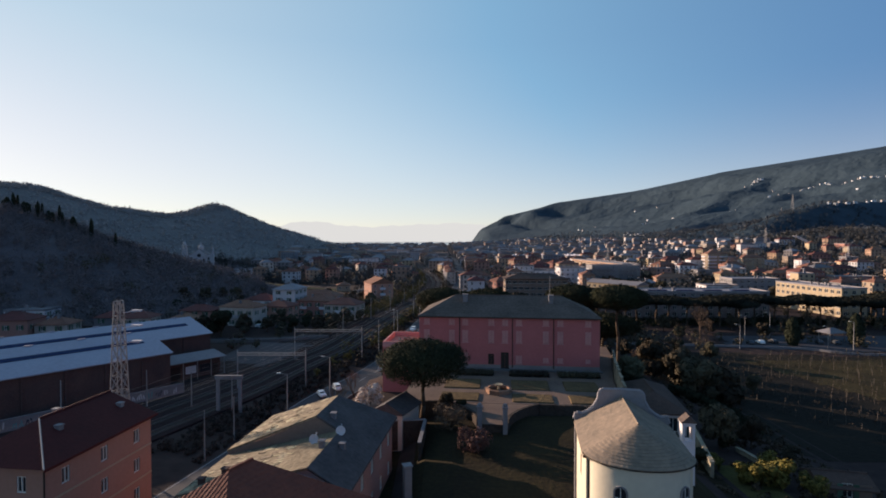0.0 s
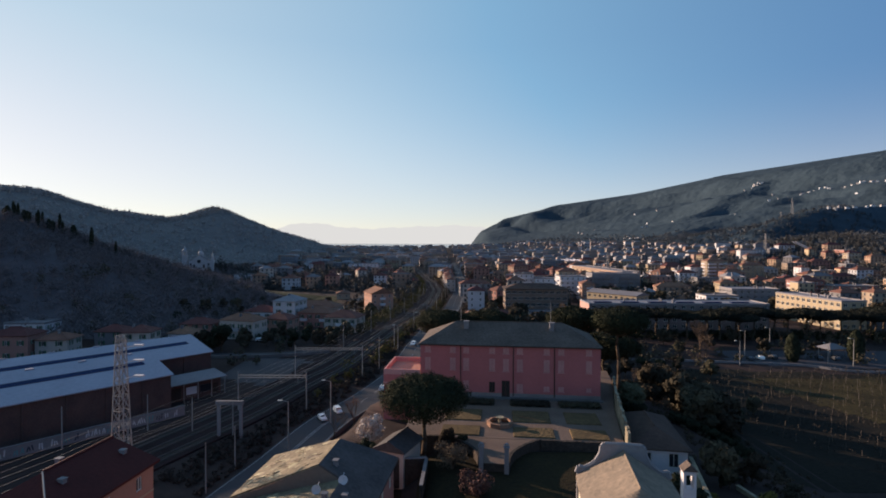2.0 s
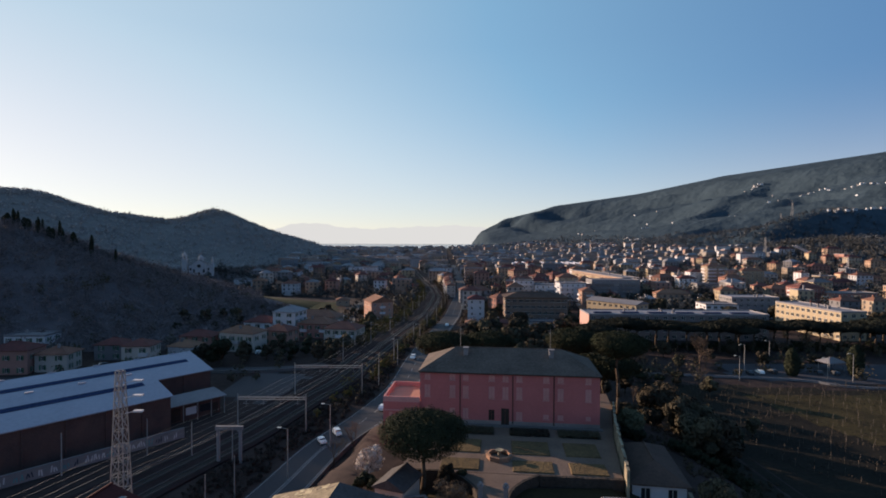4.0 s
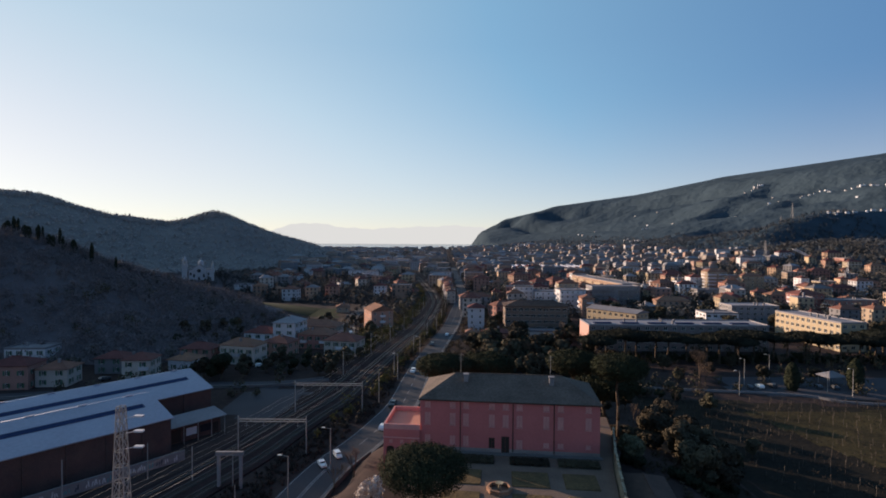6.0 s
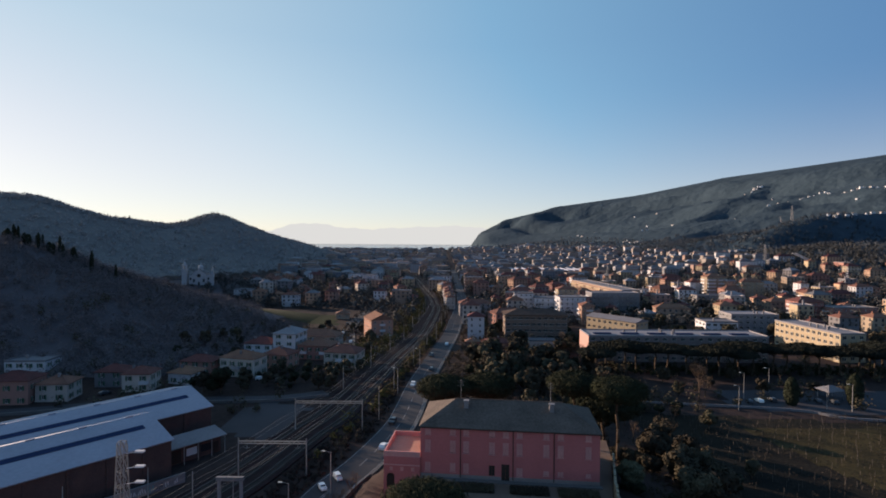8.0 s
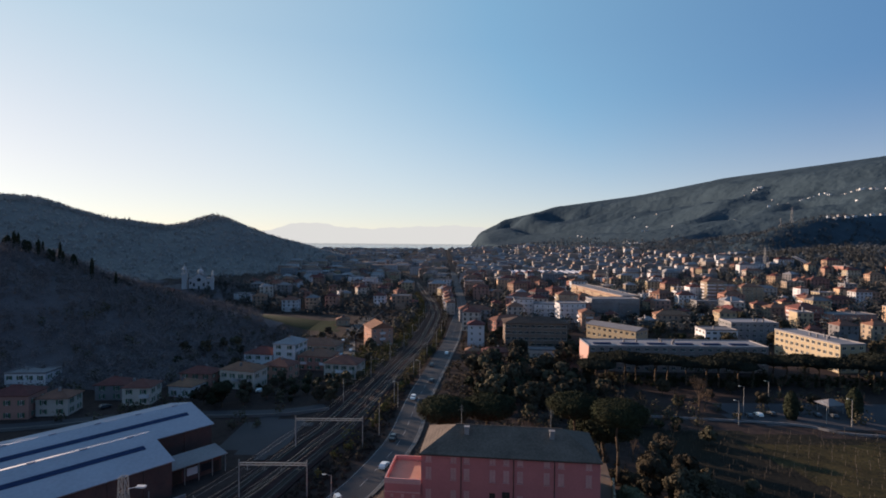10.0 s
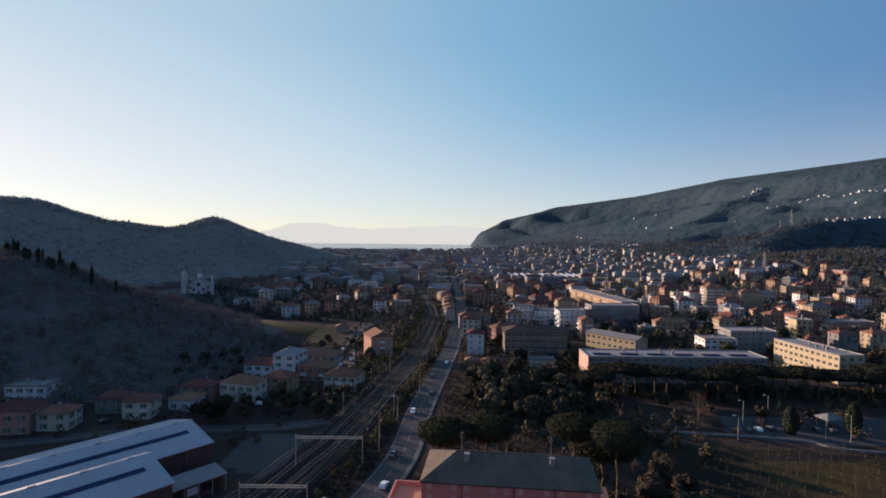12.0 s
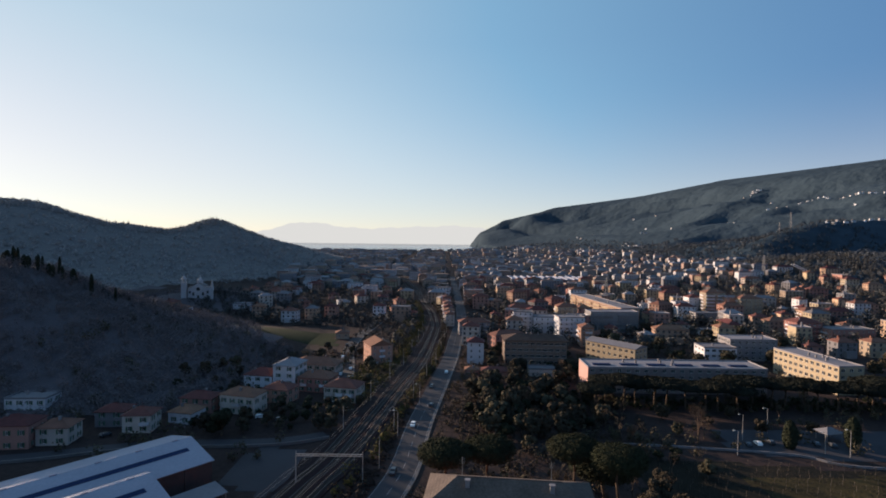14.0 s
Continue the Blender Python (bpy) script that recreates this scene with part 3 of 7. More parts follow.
def raw(name, v, f, mats):
    me = bpy.data.meshes.new(name)
    v = np.ascontiguousarray(v, np.float32)
    f = np.ascontiguousarray(f, np.int32)
    me.vertices.add(len(v))
    me.vertices.foreach_set("co", v.ravel())
    me.loops.add(f.size)
    me.loops.foreach_set("vertex_index", f.ravel())
    me.polygons.add(len(f))
    me.polygons.foreach_set("loop_start", np.arange(0, f.size, f.shape[1], dtype=np.int32))
    me.materials.append(mats)
    me.update(calc_edges=True)
    me.validate()
    return me


def lobes(rs, n, centres, radii):
    """Points near the skin of several ellipsoids."""
    k = rs.randint(0, len(centres), n)
    d = rs.normal(size=(n, 3))
    d /= np.linalg.norm(d, axis=1)[:, None]
    r = rs.uniform(0.55, 1.06, n) ** 0.6
    return np.hstack([np.asarray(centres)[k] + d * np.asarray(radii)[k] * r[:, None], d + np.array([0, 0, 0.15])])


def limb_tree(m, a, d, length, r, depth, rs, spread=0.55, tips=None, up=0.12, n=4):
    b = a + d * length
    m.rod(a, b, r, r * 0.68, n if depth > 1 else 3, cap=False)
    if depth <= 0:
        if tips is not None:
            tips.append(b)
        return
    for i in range(rs.choice((2, 3, 3))):
        e = (d + Vector((rs.uniform(-1, 1), rs.uniform(-1, 1), rs.uniform(-0.5, 0.8) + up)) * spread).normalized()
        limb_tree(m, b if i else a + d * length * 0.85, e, length * rs.uniform(0.62, 0.86), r * 0.62, depth - 1, rs, spread, tips, up, n)


def umbrella_pine(seed, trunk=6.0, rad=6.5, thick=3.2, n=5200, size=0.38, mat=None):
    rs = random.Random(seed)
    m = Mesh()
    pts = [Vector((0, 0, -0.4))]
    for i in range(1, 5):
        pts.append(Vector((rs.uniform(-0.25, 0.25) * i / 2, rs.uniform(-0.25, 0.25) * i / 2, trunk * i / 4)))
    for i in range(4):
        m.rod(pts[i], pts[i + 1], 0.42 - 0.05 * i, 0.42 - 0.05 * (i + 1), 8)
    cs, rr = [], []
    for i in range(56):
        an, q = i * 2.4, rad * 0.84 * math.sqrt((i + 0.3) / 56)
        dome = math.sqrt(max(0.05, 1 - (q / rad) ** 2))
        c = Vector((math.cos(an) * q, math.sin(an) * q, trunk + thick * (0.10 + 0.55 * dome) + rs.uniform(-0.28, 0.28)))
        cs.append(tuple(c))
        k = rad * rs.uniform(0.16, 0.26)
        rr.append((k, k, thick * rs.uniform(0.18, 0.28)))
        if i % 4 == 0:
            m.rod(pts[4] - Vector((0, 0, rs.uniform(0.2, 1.6))), c - Vector((0, 0, thick * 0.15)), 0.13, 0.05, 5)
    cs += [(0, 0, trunk + thick * 0.36)] * 34
    rr += [(rad * 0.97, rad * 0.97, thick * 0.5)] * 34
    v, f = clumps(n, lambda r, k: lobes(r, k, cs, rr), size, seed)
    return m.data("trunk", BARK, True), raw("crown", v, f, mat or PINE)


def round_tree(seed, trunk=2.0, rad=3.0, tall=5.0, n=5200, size=0.27, mat=None):
    rs = random.Random(seed)
    m = Mesh()
    m.rod((0, 0, -0.4), (0.1, 0, trunk), 0.25, 0.17, 7)
    cs, rr = [], []
    for i in range(11):
        an, q = i * 2.4, rad * 0.6 * math.sqrt(rs.random())
        zz = trunk + tall * rs.uniform(0.15, 0.8)
        cs.append((math.cos(an) * q, math.sin(an) * q, zz))
        k = rad * rs.uniform(0.28, 0.5)
        rr.append((k, k, k * rs.uniform(0.7, 1.1)))
        m.rod((0.1, 0, trunk * rs.uniform(0.7, 1)), cs[-1], 0.09, 0.03, 4)
    v, f = clumps(n, lambda r, k: lobes(r, k, cs, rr), size, seed)
    return m.data("trunk", BARK, True), raw("crown", v, f, mat or LEAF)


def cypress(seed, tall=14.0, rad=1.5, n=1500):
    m = Mesh()
    m.rod((0, 0, -0.5), (0, 0, tall * 0.8), 0.2, 0.06, 6)

    def place(r, k):
        u = r.uniform(0.04, 1, k)
        w = rad * np.sqrt(u + 0.06) * (1 - u) ** 0.55 * 1.5 * r.uniform(0.5, 1.1, k)
        an = r.uniform(0, 6.283, k)
        return np.stack([np.cos(an) * w, np.sin(an) * w, u * tall, np.cos(an), np.sin(an), 0.3 + 0 * u], 1)
    v, f = clumps(n, place, 0.45, seed)
    return m.data("trunk", BARK), raw("crown", v, f, CYPRESSL)


def bare_tree(seed, tall=7.0, depth=5):
    rs = random.Random(seed)
    m = Mesh()
    limb_tree(m, Vector((0, 0, -0.3)), Vector((0, 0, 1)), tall * 0.28, 0.16, depth, rs, 0.6, None, 0.25)
    t = Mesh()
    t.rod((0, 0, -0.4), (0, 0, tall * 0.25), 0.2, 0.15, 7)
    return t.data("trunk", BARK), m.data("crown", TWIG)


def plant(name, label, pair, x, y, s=1.0, rz=0.0, z=None, group="", category="tree"):
    t = thing(name, label, category, Matrix.Translation((x, y, hz(x, y) if z is None else z)) @ pose(0, 0, 0, 0, 0, rz) @ Matrix.Scale(s, 4), group)
    part("trunk", pair[0], None, t)
    part("crown", pair[1], None, t)
    return t


def scatter(name, label, category, pts, crown, flakes, size, mat, seed, tall=1.4, sink=0.3, loose=0.42):
    """Many small trees or bushes in one mesh. pts: x, y; crown: radius range; loose: how far flakes turn off the crown's skin."""
    rs = np.random.RandomState(seed)
    pts = np.asarray(pts)
    k = len(pts)
    base = np.column_stack([pts, height(pts[:, 0], pts[:, 1])])
    r = rs.uniform(*crown, k)
    d = rs.normal(size=(k, flakes, 3))
    d /= np.linalg.norm(d, axis=2)[:, :, None]
    q = rs.uniform(0.35, 1.05, (k, flakes, 1))
    c = base[:, None, :] + d * q * r[:, None, None] * np.array([1, 1, tall]) + np.stack([np.zeros(k), np.zeros(k), r * tall * (1 - sink)], 1)[:, None, :]
    c = np.hstack([c.reshape(-1, 3), (d + np.array([0, 0, 0.4])).reshape(-1, 3)])
    v, f = clumps(len(c), lambda a, b: c, size, seed + 1, loose=loose)
    return tagged(part(name, raw(name, v, f, mat), None), label, category, kind="stuff")


# ---- railway and road ----
def spline(pts, step):
    """Points every step metres along a smooth line through pts, with the direction at each."""
    p = [Vector((*q, 0)) for q in pts]
    p = [p[0] * 2 - p[1]] + p + [p[-1] * 2 - p[-2]]
    dense = []
    for i in range(1, len(p) - 2):
        for k in range(40):
            t = k / 40
            a, b, c, d = p[i - 1:i + 3]
            dense.append(0.5 * ((2 * b) + (c - a) * t + (2 * a - 5 * b + 4 * c - d) * t * t + (3 * b - a - 3 * c + d) * t ** 3))
    dense.append(p[-2])
    out, want, run = [], 0.0, 0.0
    for a, b in zip(dense, dense[1:]):
        L = (b - a).length
        while L > 0 and want <= run + L:
            out.append((a.lerp(b, (want - run) / L), (b - a).normalized()))
            want += step
        run += L
    return out


def ribbon(m, line, o0, o1, lift, slot=0, z=None, thick=0.0):
    prev = None
    for p, d in line:
        nrm = Vector((d.y, -d.x, 0))
        a, b = p + nrm * o0, p + nrm * o1
        zz = (max(hz(a.x, a.y), hz(b.x, b.y), hz(p.x, p.y)) if z is None else z) + lift
        cur = ((a.x, a.y, zz), (b.x, b.y, zz))
        if prev:
            m.face([prev[0], prev[1], cur[1], cur[0]], slot)
            if thick:
                for e in (0, 1):
                    u, w = prev[e], cur[e]
                    m.face([u, w, (w[0], w[1], w[2] - thick), (u[0], u[1], u[2] - thick)], slot)
        prev = cur


RAIL_LINE = [(-64, 30), (-52, 75), (-40, 109), (-36.3, 123.5), (-32, 140), (-28.5, 152), (-23.5, 187), (-17.5, 230), (-11, 285), (-6.8, 345), (-4, 402), (-5.8, 450), (-9.4, 495), (-20, 583), (-35, 711), (-62, 860), (-100, 1000)]
ROAD_LINE = [(-41, 25), (-33, 60), (-27.5, 85), (-23.7, 105), (-18.3, 120), (-13.2, 139), (-11, 153), (-9.2, 177), (-7.6, 193), (-4.3, 220), (-1, 250), (5, 308), (9, 360), (15, 432), (17.6, 481), (18.7, 618), (18.3, 925)]
rail = spline(RAIL_LINE, 5.0)
road_pts = spline(ROAD_LINE, 4.0)
m = Mesh()
ribbon(m, rail, -5.6, 3.2, 0.35, thick=0.8)
ribbon(m, [q for q in rail if q[0].y < 195], -10.0, -5.6, 0.34, thick=0.8)
tagged(part("railway_bed", m, BALLAST), "brown ballast bed of a railway line", "railway", kind="structure")
railway = thing("railway_track", "rusty steel rails of several parallel tracks", "track", pose(0, 0, 0))
SLEEPER = material("sleepers", (0.042, 0.034, 0.032), 0.9, 0.5, 6.0, vary=0.4)
for off in (-7.6, -3.3, 0.9):
    run = [q for q in rail if off > -7 or q[0].y < 190]
    for g in (-0.72, 0.72):
        m = Mesh()
        ribbon(m, run, off + g - 0.05, off + g + 0.05, 0.55, thick=0.16)
        part("rail", m, STEEL, railway)
    m = Mesh()
    ribbon(m, run, off - 1.25, off + 1.25, 0.40, thick=0.05)
    part("track_bed", m, SLEEPER, railway)
m = Mesh()
ribbon(m, road_pts, -4.2, 4.2, 0.12, thick=0.3)
tagged(part("road", m, ASPHALT), "grey asphalt main road running down the valley", "road", kind="structure")
m = Mesh()
ribbon(m, road_pts, -3.95, -3.83, 0.127)
ribbon(m, road_pts, 3.83, 3.95, 0.127)
for s_ in (-0.28, 0.14):
    ribbon(m, [q for q in road_pts if q[0].y < 108], s_, s_ + 0.14, 0.127)
for i in range(24, len(road_pts) - 1, 2):
    ribbon(m, road_pts[i:i + 2], -0.07, 0.07, 0.127)
tagged(part("road_marking", m, LINEWHITE), "worn white road lines", "marking", kind="structure")
m = Mesh()
ribbon(m, road_pts[:90], 4.2, 4.9, 0.26, thick=0.4)
tagged(part("pavement", m, PAVING), "pale concrete pavement beside the road", "pavement", kind="structure")

m = Mesh()
ribbon(m, [q for q in road_pts if 76 < q[0].y < 116], 4.92, 5.2, 1.0, thick=1.4)
tagged(part("road_parapet", m, PAVING), "low pale parapet along the road's edge", "wall", kind="structure")


# ---- villa ----
VILLA = pose(11.8, 96.3, 13.6, 0, 0, -6.2)
VW, VD, VH = 30.5, 13.5, 8.75
villa = thing("villa", "large pink plastered villa with a grey hipped slate roof", "villa", VILLA)
wm = Mesh()
us = [1.3, 5.65, 7.95, 12.4, 14.75, 17.1, 21.6, 24.0, 28.6]
placed = []
for face, (width, to, at) in sides(VW, VD).items():
    holes = []
    cols = us if face == "front" else [i * width / 4 + width / 8 for i in range(4)]
    for u in cols:
        holes.append((u - 0.5, u + 0.5, 7.5, 8.5))
        holes.append((u - 0.5, u + 0.5, 4.5, 6.6))
        placed += [(at(u, 7.5, 0.10), 1.0, 1.0), (at(u, 4.5, 0.10), 1.0, 2.1)]
    if face == "front":
        holes += [(11.9, 12.9, 0.8, 2.6), (14.05, 15.4, 0.05, 2.9)]
        for u, w_, z0, z1 in ((7.95, 0.95, 1.05, 2.75), (17.1, 1.05, 0.9, 2.4), (21.6, 0.95, 1.3, 2.1), (24.0, 0.95, 1.3, 2.1), (1.3, 0.95, 1.05, 2.7), (5.65, 0.95, 1.2, 2.7), (28.6, 0.8, 1.4, 2.0)):
            holes.append((u - w_ / 2, u + w_ / 2, z0, z1))
            placed.append((at(u, z0, 0.10), w_, z1 - z0))
    facade(wm, to, width, -3.5, VH, holes, depth=0.14)
part("wall", wm, PINK, villa)
rm = roof_mesh(VW, VD, "hip", 2.95, 0.3, 0.2, run=5.9)
part("roof", rm, SLATE, villa, "grey weathered slate hipped roof", at=pose(0, 0, VH))
BLIND = {}
for mt, w_, h_ in placed:
    key = (w_, round(h_, 2))
    if key not in BLIND:
        b = Mesh()
        b.box(-w_ / 2, -0.015, -0.03, 0.03, 0, h_)
        b.box(0.015, w_ / 2, -0.03, 0.03, 0, h_)
        for k in range(int(h_ / 0.16)):
            for s in (-1, 1):
                b.box(s * w_ / 4 - w_ / 5, s * w_ / 4 + w_ / 5, -0.055, -0.03, 0.06 + k * 0.16, 0.14 + k * 0.16)
        b.box(-w_ / 2 - 0.1, w_ / 2 + 0.1, -0.2, -0.03, -0.1, -0.004, 1)
        BLIND[key] = b.data("window", [PINKTRIM, PINKTRIM])
    part("window", BLIND[key], None, villa, at=mt)
# doors
w_, to, at = sides(VW, VD)["front"]
for u, ww, z0, z1 in ((12.4, 1.0, 0.8, 2.6), (14.725, 1.35, 0.05, 2.9)):
    b = Mesh()
    b.box(-ww / 2, -0.01, -0.03, 0.03, 0, z1 - z0)
    b.box(0.01, ww / 2, -0.03, 0.03, 0, z1 - z0)
    b.box(-ww / 2, ww / 2, -0.05, -0.03, (z1 - z0) * 0.72, (z1 - z0) * 0.76)
    part("door", b, DARKWOOD, villa, "dark wooden double door", at=at(u, z0, 0.10))
for u in (7.0, 16.0, 22.9):
    b = Mesh()
    b.rod((0, -0.09, 0.3), (0, -0.09, VH), 0.07, 0.07, 6)
    part("downpipe", b, DARKWOOD, villa, "dark metal downpipe", at=at(u, 0, 0))
b = Mesh()
b.box(-VW / 2 - 0.28, VW / 2 + 0.28, -VD / 2 - 0.42, -VD / 2 - 0.303, VH - 0.02, VH + 0.12)
part("gutter", b, DARKWOOD, villa)
b = Mesh()
for u0_, u1_ in ((-VW / 2 - 0.02, -1.22), (0.16, VW / 2 + 0.02)):
    b.box(u0_, u1_, -VD / 2 - 0.03, -VD / 2 - 0.003, -0.4, 0.75)
part("plinth", b, material("grey_plinth", (0.26, 0.22, 0.21), 0.9), villa)
for cx, cy in ((-7.6, -2.0), (7.6, -2.2)):
    b = Mesh()
    b.box(-0.4, 0.4, -0.4, 0.4, -1.2, 1.0)
    b.box(-0.5, 0.5, -0.5, 0.5, 1.0, 1.15)
    part("chimney", b, GREYP, villa, at=pose(cx, cy, VH + 2.4))
for cx in (-8.7, 7.6):
    b = Mesh()
    b.rod((0, 0, 0), (0, 0, 3.6), 0.04, 0.03, 5)
    for k in range(4):
        b.rod((-0.5, 0, 2.4 + k * 0.3), (0.5, 0, 2.4 + k * 0.3), 0.015, 0.015, 4)
    part("aerial", b, GALV, villa, at=pose(cx, 0, VH + 3.2))
# wing with a roof terrace
b = Mesh()
WX0, WX1, WY0, WY1 = -VW / 2 - 6.4, -VW / 2 - 0.004, -VD / 2 - 0.4, VD / 2 - 4
wing_holes = [(0.5, 1.9, -2.0, 0.55), (2.9, 3.55, -1.35, -0.55), (4.5, 5.1, -1.35, -0.55), (2.9, 3.5, 1.0, 1.7), (4.8, 5.4, 1.0, 1.7), (1.0, 1.6, 1.0, 1.7)]
facade(b, lambda u, z, dp: (WX0 + u, WY0 + dp, z), WX1 - WX0, -4.5, 3.5, wing_holes, 0.25)
b.face([(WX0, WY1, -4.5), (WX0, WY0, -4.5), (WX0, WY0, 3.5), (WX0, WY1, 3.5)])
b.face([(WX1, WY1, -4.5), (WX0, WY1, -4.5), (WX0, WY1, 3.5), (WX1, WY1, 3.5)])
b.face([(WX0, WY0, 3.5), (WX1, WY0, 3.5), (WX1, WY1, 3.5), (WX0, WY1, 3.5)])
part("wing", b, PINK, villa)
for k, (u0, u1, z0, z1) in enumerate(wing_holes):
    b = Mesh()
    if k == 0:
        arc = [(-0.7, 0), (0.7, 0)] + [(0.7 * math.cos(math.pi * i / 8), 1.85 + 0.7 * math.sin(math.pi * i / 8)) for i in range(9)]
        b.face([(x, -0.02, z) for x, z in arc])
        b.box(-0.04, 0.04, -0.06, -0.021, 0, 2.5)
    else:
        b.box(-(u1 - u0) / 2, (u1 - u0) / 2, -0.03, 0.03, 0, z1 - z0)
    part("door" if k == 0 else "window", b, DARKWOOD if k < 3 else PINKTRIM, villa, "dark arched door" if k == 0 else "", at=pose(WX0 + (u0 + u1) / 2, WY0 + 0.16, z0))
b = Mesh()
b.box(WX0 - 0.06, WX1, WY0 - 0.08, WY0 - 0.003, 1.95, 2.15)
part("string_course", b, PINKTRIM, villa)
b = Mesh()
b.box(WX0, WX1, WY0, WY0 + 0.25, 3.5, 4.4)
b.box(WX0, WX1, WY1 - 0.25, WY1, 3.5, 4.4)
b.box(WX0, WX0 + 0.25, WY0 + 0.25, WY1 - 0.25, 3.5, 4.4)
part("parapet", b, PINKTRIM, villa, "coral painted terrace parapet")
b = Mesh()
b.box(WX0 + 0.25, WX1, WY0 + 0.25, WY1 - 0.25, 3.5, 3.56)
part("terrace_floor", b, material("terrace_tiles", (0.42, 0.24, 0.19), 0.8), villa)

# ---- villa garden on its terrace ----
TER = VILLA
garden = thing("terrace", "raised garden terrace of gravel with stone retaining wall", "terrace", TER, kind="structure")
# terrace, widening to the back, with an approach that narrows to the gate in two curves
curve = [(u / 8, 4.4 * (u / 8) ** 2.2) for u in range(9)]
approach_r = [(-0.5 + q, -33.6 + 8.1 * u) for u, q in curve]
approach_l = [(-3.9 - q, -33.6 + 8.1 * u) for u, q in curve]
b = Mesh()
b.extrude([(-15.0, -25.5), (14.9, -25.3), (16.7, -10.65), (19.8, 6.1), (20.4, 14.5), (-15.0, 14.5)], -6.0, -0.05)
part("terrace_ground", b, [GRAVEL], garden)
b = Mesh()
for (xa, ya), (xb, yb), (xc, yc), (xd, yd) in zip(approach_l, approach_r, approach_r[1:], approach_l[1:]):
    b.face([(xa, ya, -0.06), (xb, yb, -0.06), (xc, min(yc, -25.51), -0.06), (xd, min(yd, -25.51), -0.06)])
b.face([(-3.9, -33.6, -6), (-0.5, -33.6, -6), (-0.5, -33.6, -0.06), (-3.9, -33.6, -0.06)], 1)
part("approach", b, [GRAVEL, DARKSTONE], garden, "gravel approach to the terrace")
for line_ in (approach_l, approach_r):
    b = Mesh()
    for (xa, ya), (xb, yb) in zip(line_, line_[1:]):
        L = math.hypot(xb - xa, yb - ya)
        b.box(0, L + 0.02, -0.2, 0.2, -6.0, 0.16, 0, pose(xa, ya, 0, 0, 0, math.degrees(math.atan2(yb - ya, xb - xa))))
    part("approach_wall", b, DARKSTONE, garden, "curved mossy wall of the approach")
for x0, x1 in ((-15.4, -8.3), (3.9, 14.9)):
    b = Mesh()
    n_ = 10
    for i in range(n_):
        u0, u1 = x0 + (x1 - x0) * i / n_, x0 + (x1 - x0) * (i + 1) / n_
        b.box(u0, u1, -25.95, -25.504 + 0.2 * max(0, (u1 - 3.9) / 11) * (x0 > 0), -6.5, 0.12 + 0.05 * math.sin(i * 2.1))
    part("retaining_wall", b, DARKSTONE, garden)
b = Mesh()
for (xa, ya), (xb, yb), h0, h1 in (((14.95, -27.1), (16.8, -10.65), 2.0, 2.9), ((16.8, -10.65), (19.9, 6.1), 2.5, 0.9)):
    L = math.hypot(xb - xa, yb - ya)
    mt = pose(xa, ya, 0, 0, 0, math.degrees(math.atan2(yb - ya, xb - xa)))
    n_ = 14
    for i in range(n_):
        b.box(L * i / n_, L * (i + 1) / n_ - 0.002, -0.36, 0, -6.5, h0 + (h1 - h0) * i / n_ + 0.22 * math.sin(i * 2.3), 0, mt)
part("garden_wall", b, STONE, garden, "sunlit rubble stone garden wall")
b = Mesh()
b.box(-15.5, 15.6, -7.75, -6.85, -0.05, 0.16)
part("edging", b, PAVING, garden, "pale stone edging along the villa")


def bed(x0, x1, y0, y1):
    b = Mesh()
    b.box(x0, x1, y0, y1, -0.2, 0.1, taper=0.15)
    return part("garden_bed", b, DRYGRASS, garden, "dry clipped garden bed")


for x0, x1 in ((-9.8, -4.2), (0.3, 6.1), (8.2, 13.4)):
    bed(x0, x1, -18.8, -13.6)
    bed(x0, x1, -24.8, -21.0)
for x0, x1 in ((-8.6, -2.4), (0.2, 6.6), (8.0, 14.6)):
    v, f = clumps(3000, lambda r, n: np.stack([r.uniform(x0, x1, n), r.uniform(-11.4, -8.6, n), r.uniform(0, 0.45, n), 0 * r.uniform(size=n), 0 * r.uniform(size=n), 1 + 0 * r.uniform(size=n)], 1), 0.14, int(x0 * 10) + 200)
    tagged(part("hedge", raw("hedge", v, f, LEAF), None, at=TER.copy()), "low dark clipped hedge before the villa", "hedge", "hedges by the villa")
FOUNT = material("terracotta_stone", (0.30, 0.17, 0.12), 0.9, 0.5, 3.0, vary=0.3)
fountain = thing("fountain", "low octagonal stone fountain basin", "fountain", TER @ pose(-1.5, -20.2, 0))
b = Mesh()
b.lathe([(1.9, -0.1), (1.9, 0.55), (1.55, 0.62), (1.55, 0.2)], 8)
part("basin", b, FOUNT, fountain)
b = Mesh()
b.lathe([(0.25, 0.0), (0.18, 0.9), (0.6, 1.05), (0.62, 1.15), (0.02, 1.1)], 8)
part("bowl", b, STONE, fountain)
for px in (-3.75, -0.7):
    b = Mesh()
    b.box(-0.27, 0.27, -0.27, 0.27, -4.5, 2.2)
    b.box(-0.36, 0.36, -0.36, 0.36, 2.2, 2.34)
    b.lathe([(0.2, 2.34), (0.28, 2.5), (0.2, 2.68), (0.02, 2.75)], 8)
    t = thing("gate_post", "tall pale plastered gate post with a ball cap", "gate post", TER @ pose(px, -33.9, -0.1), "gate posts")
    part("post", b, GREYP, t)

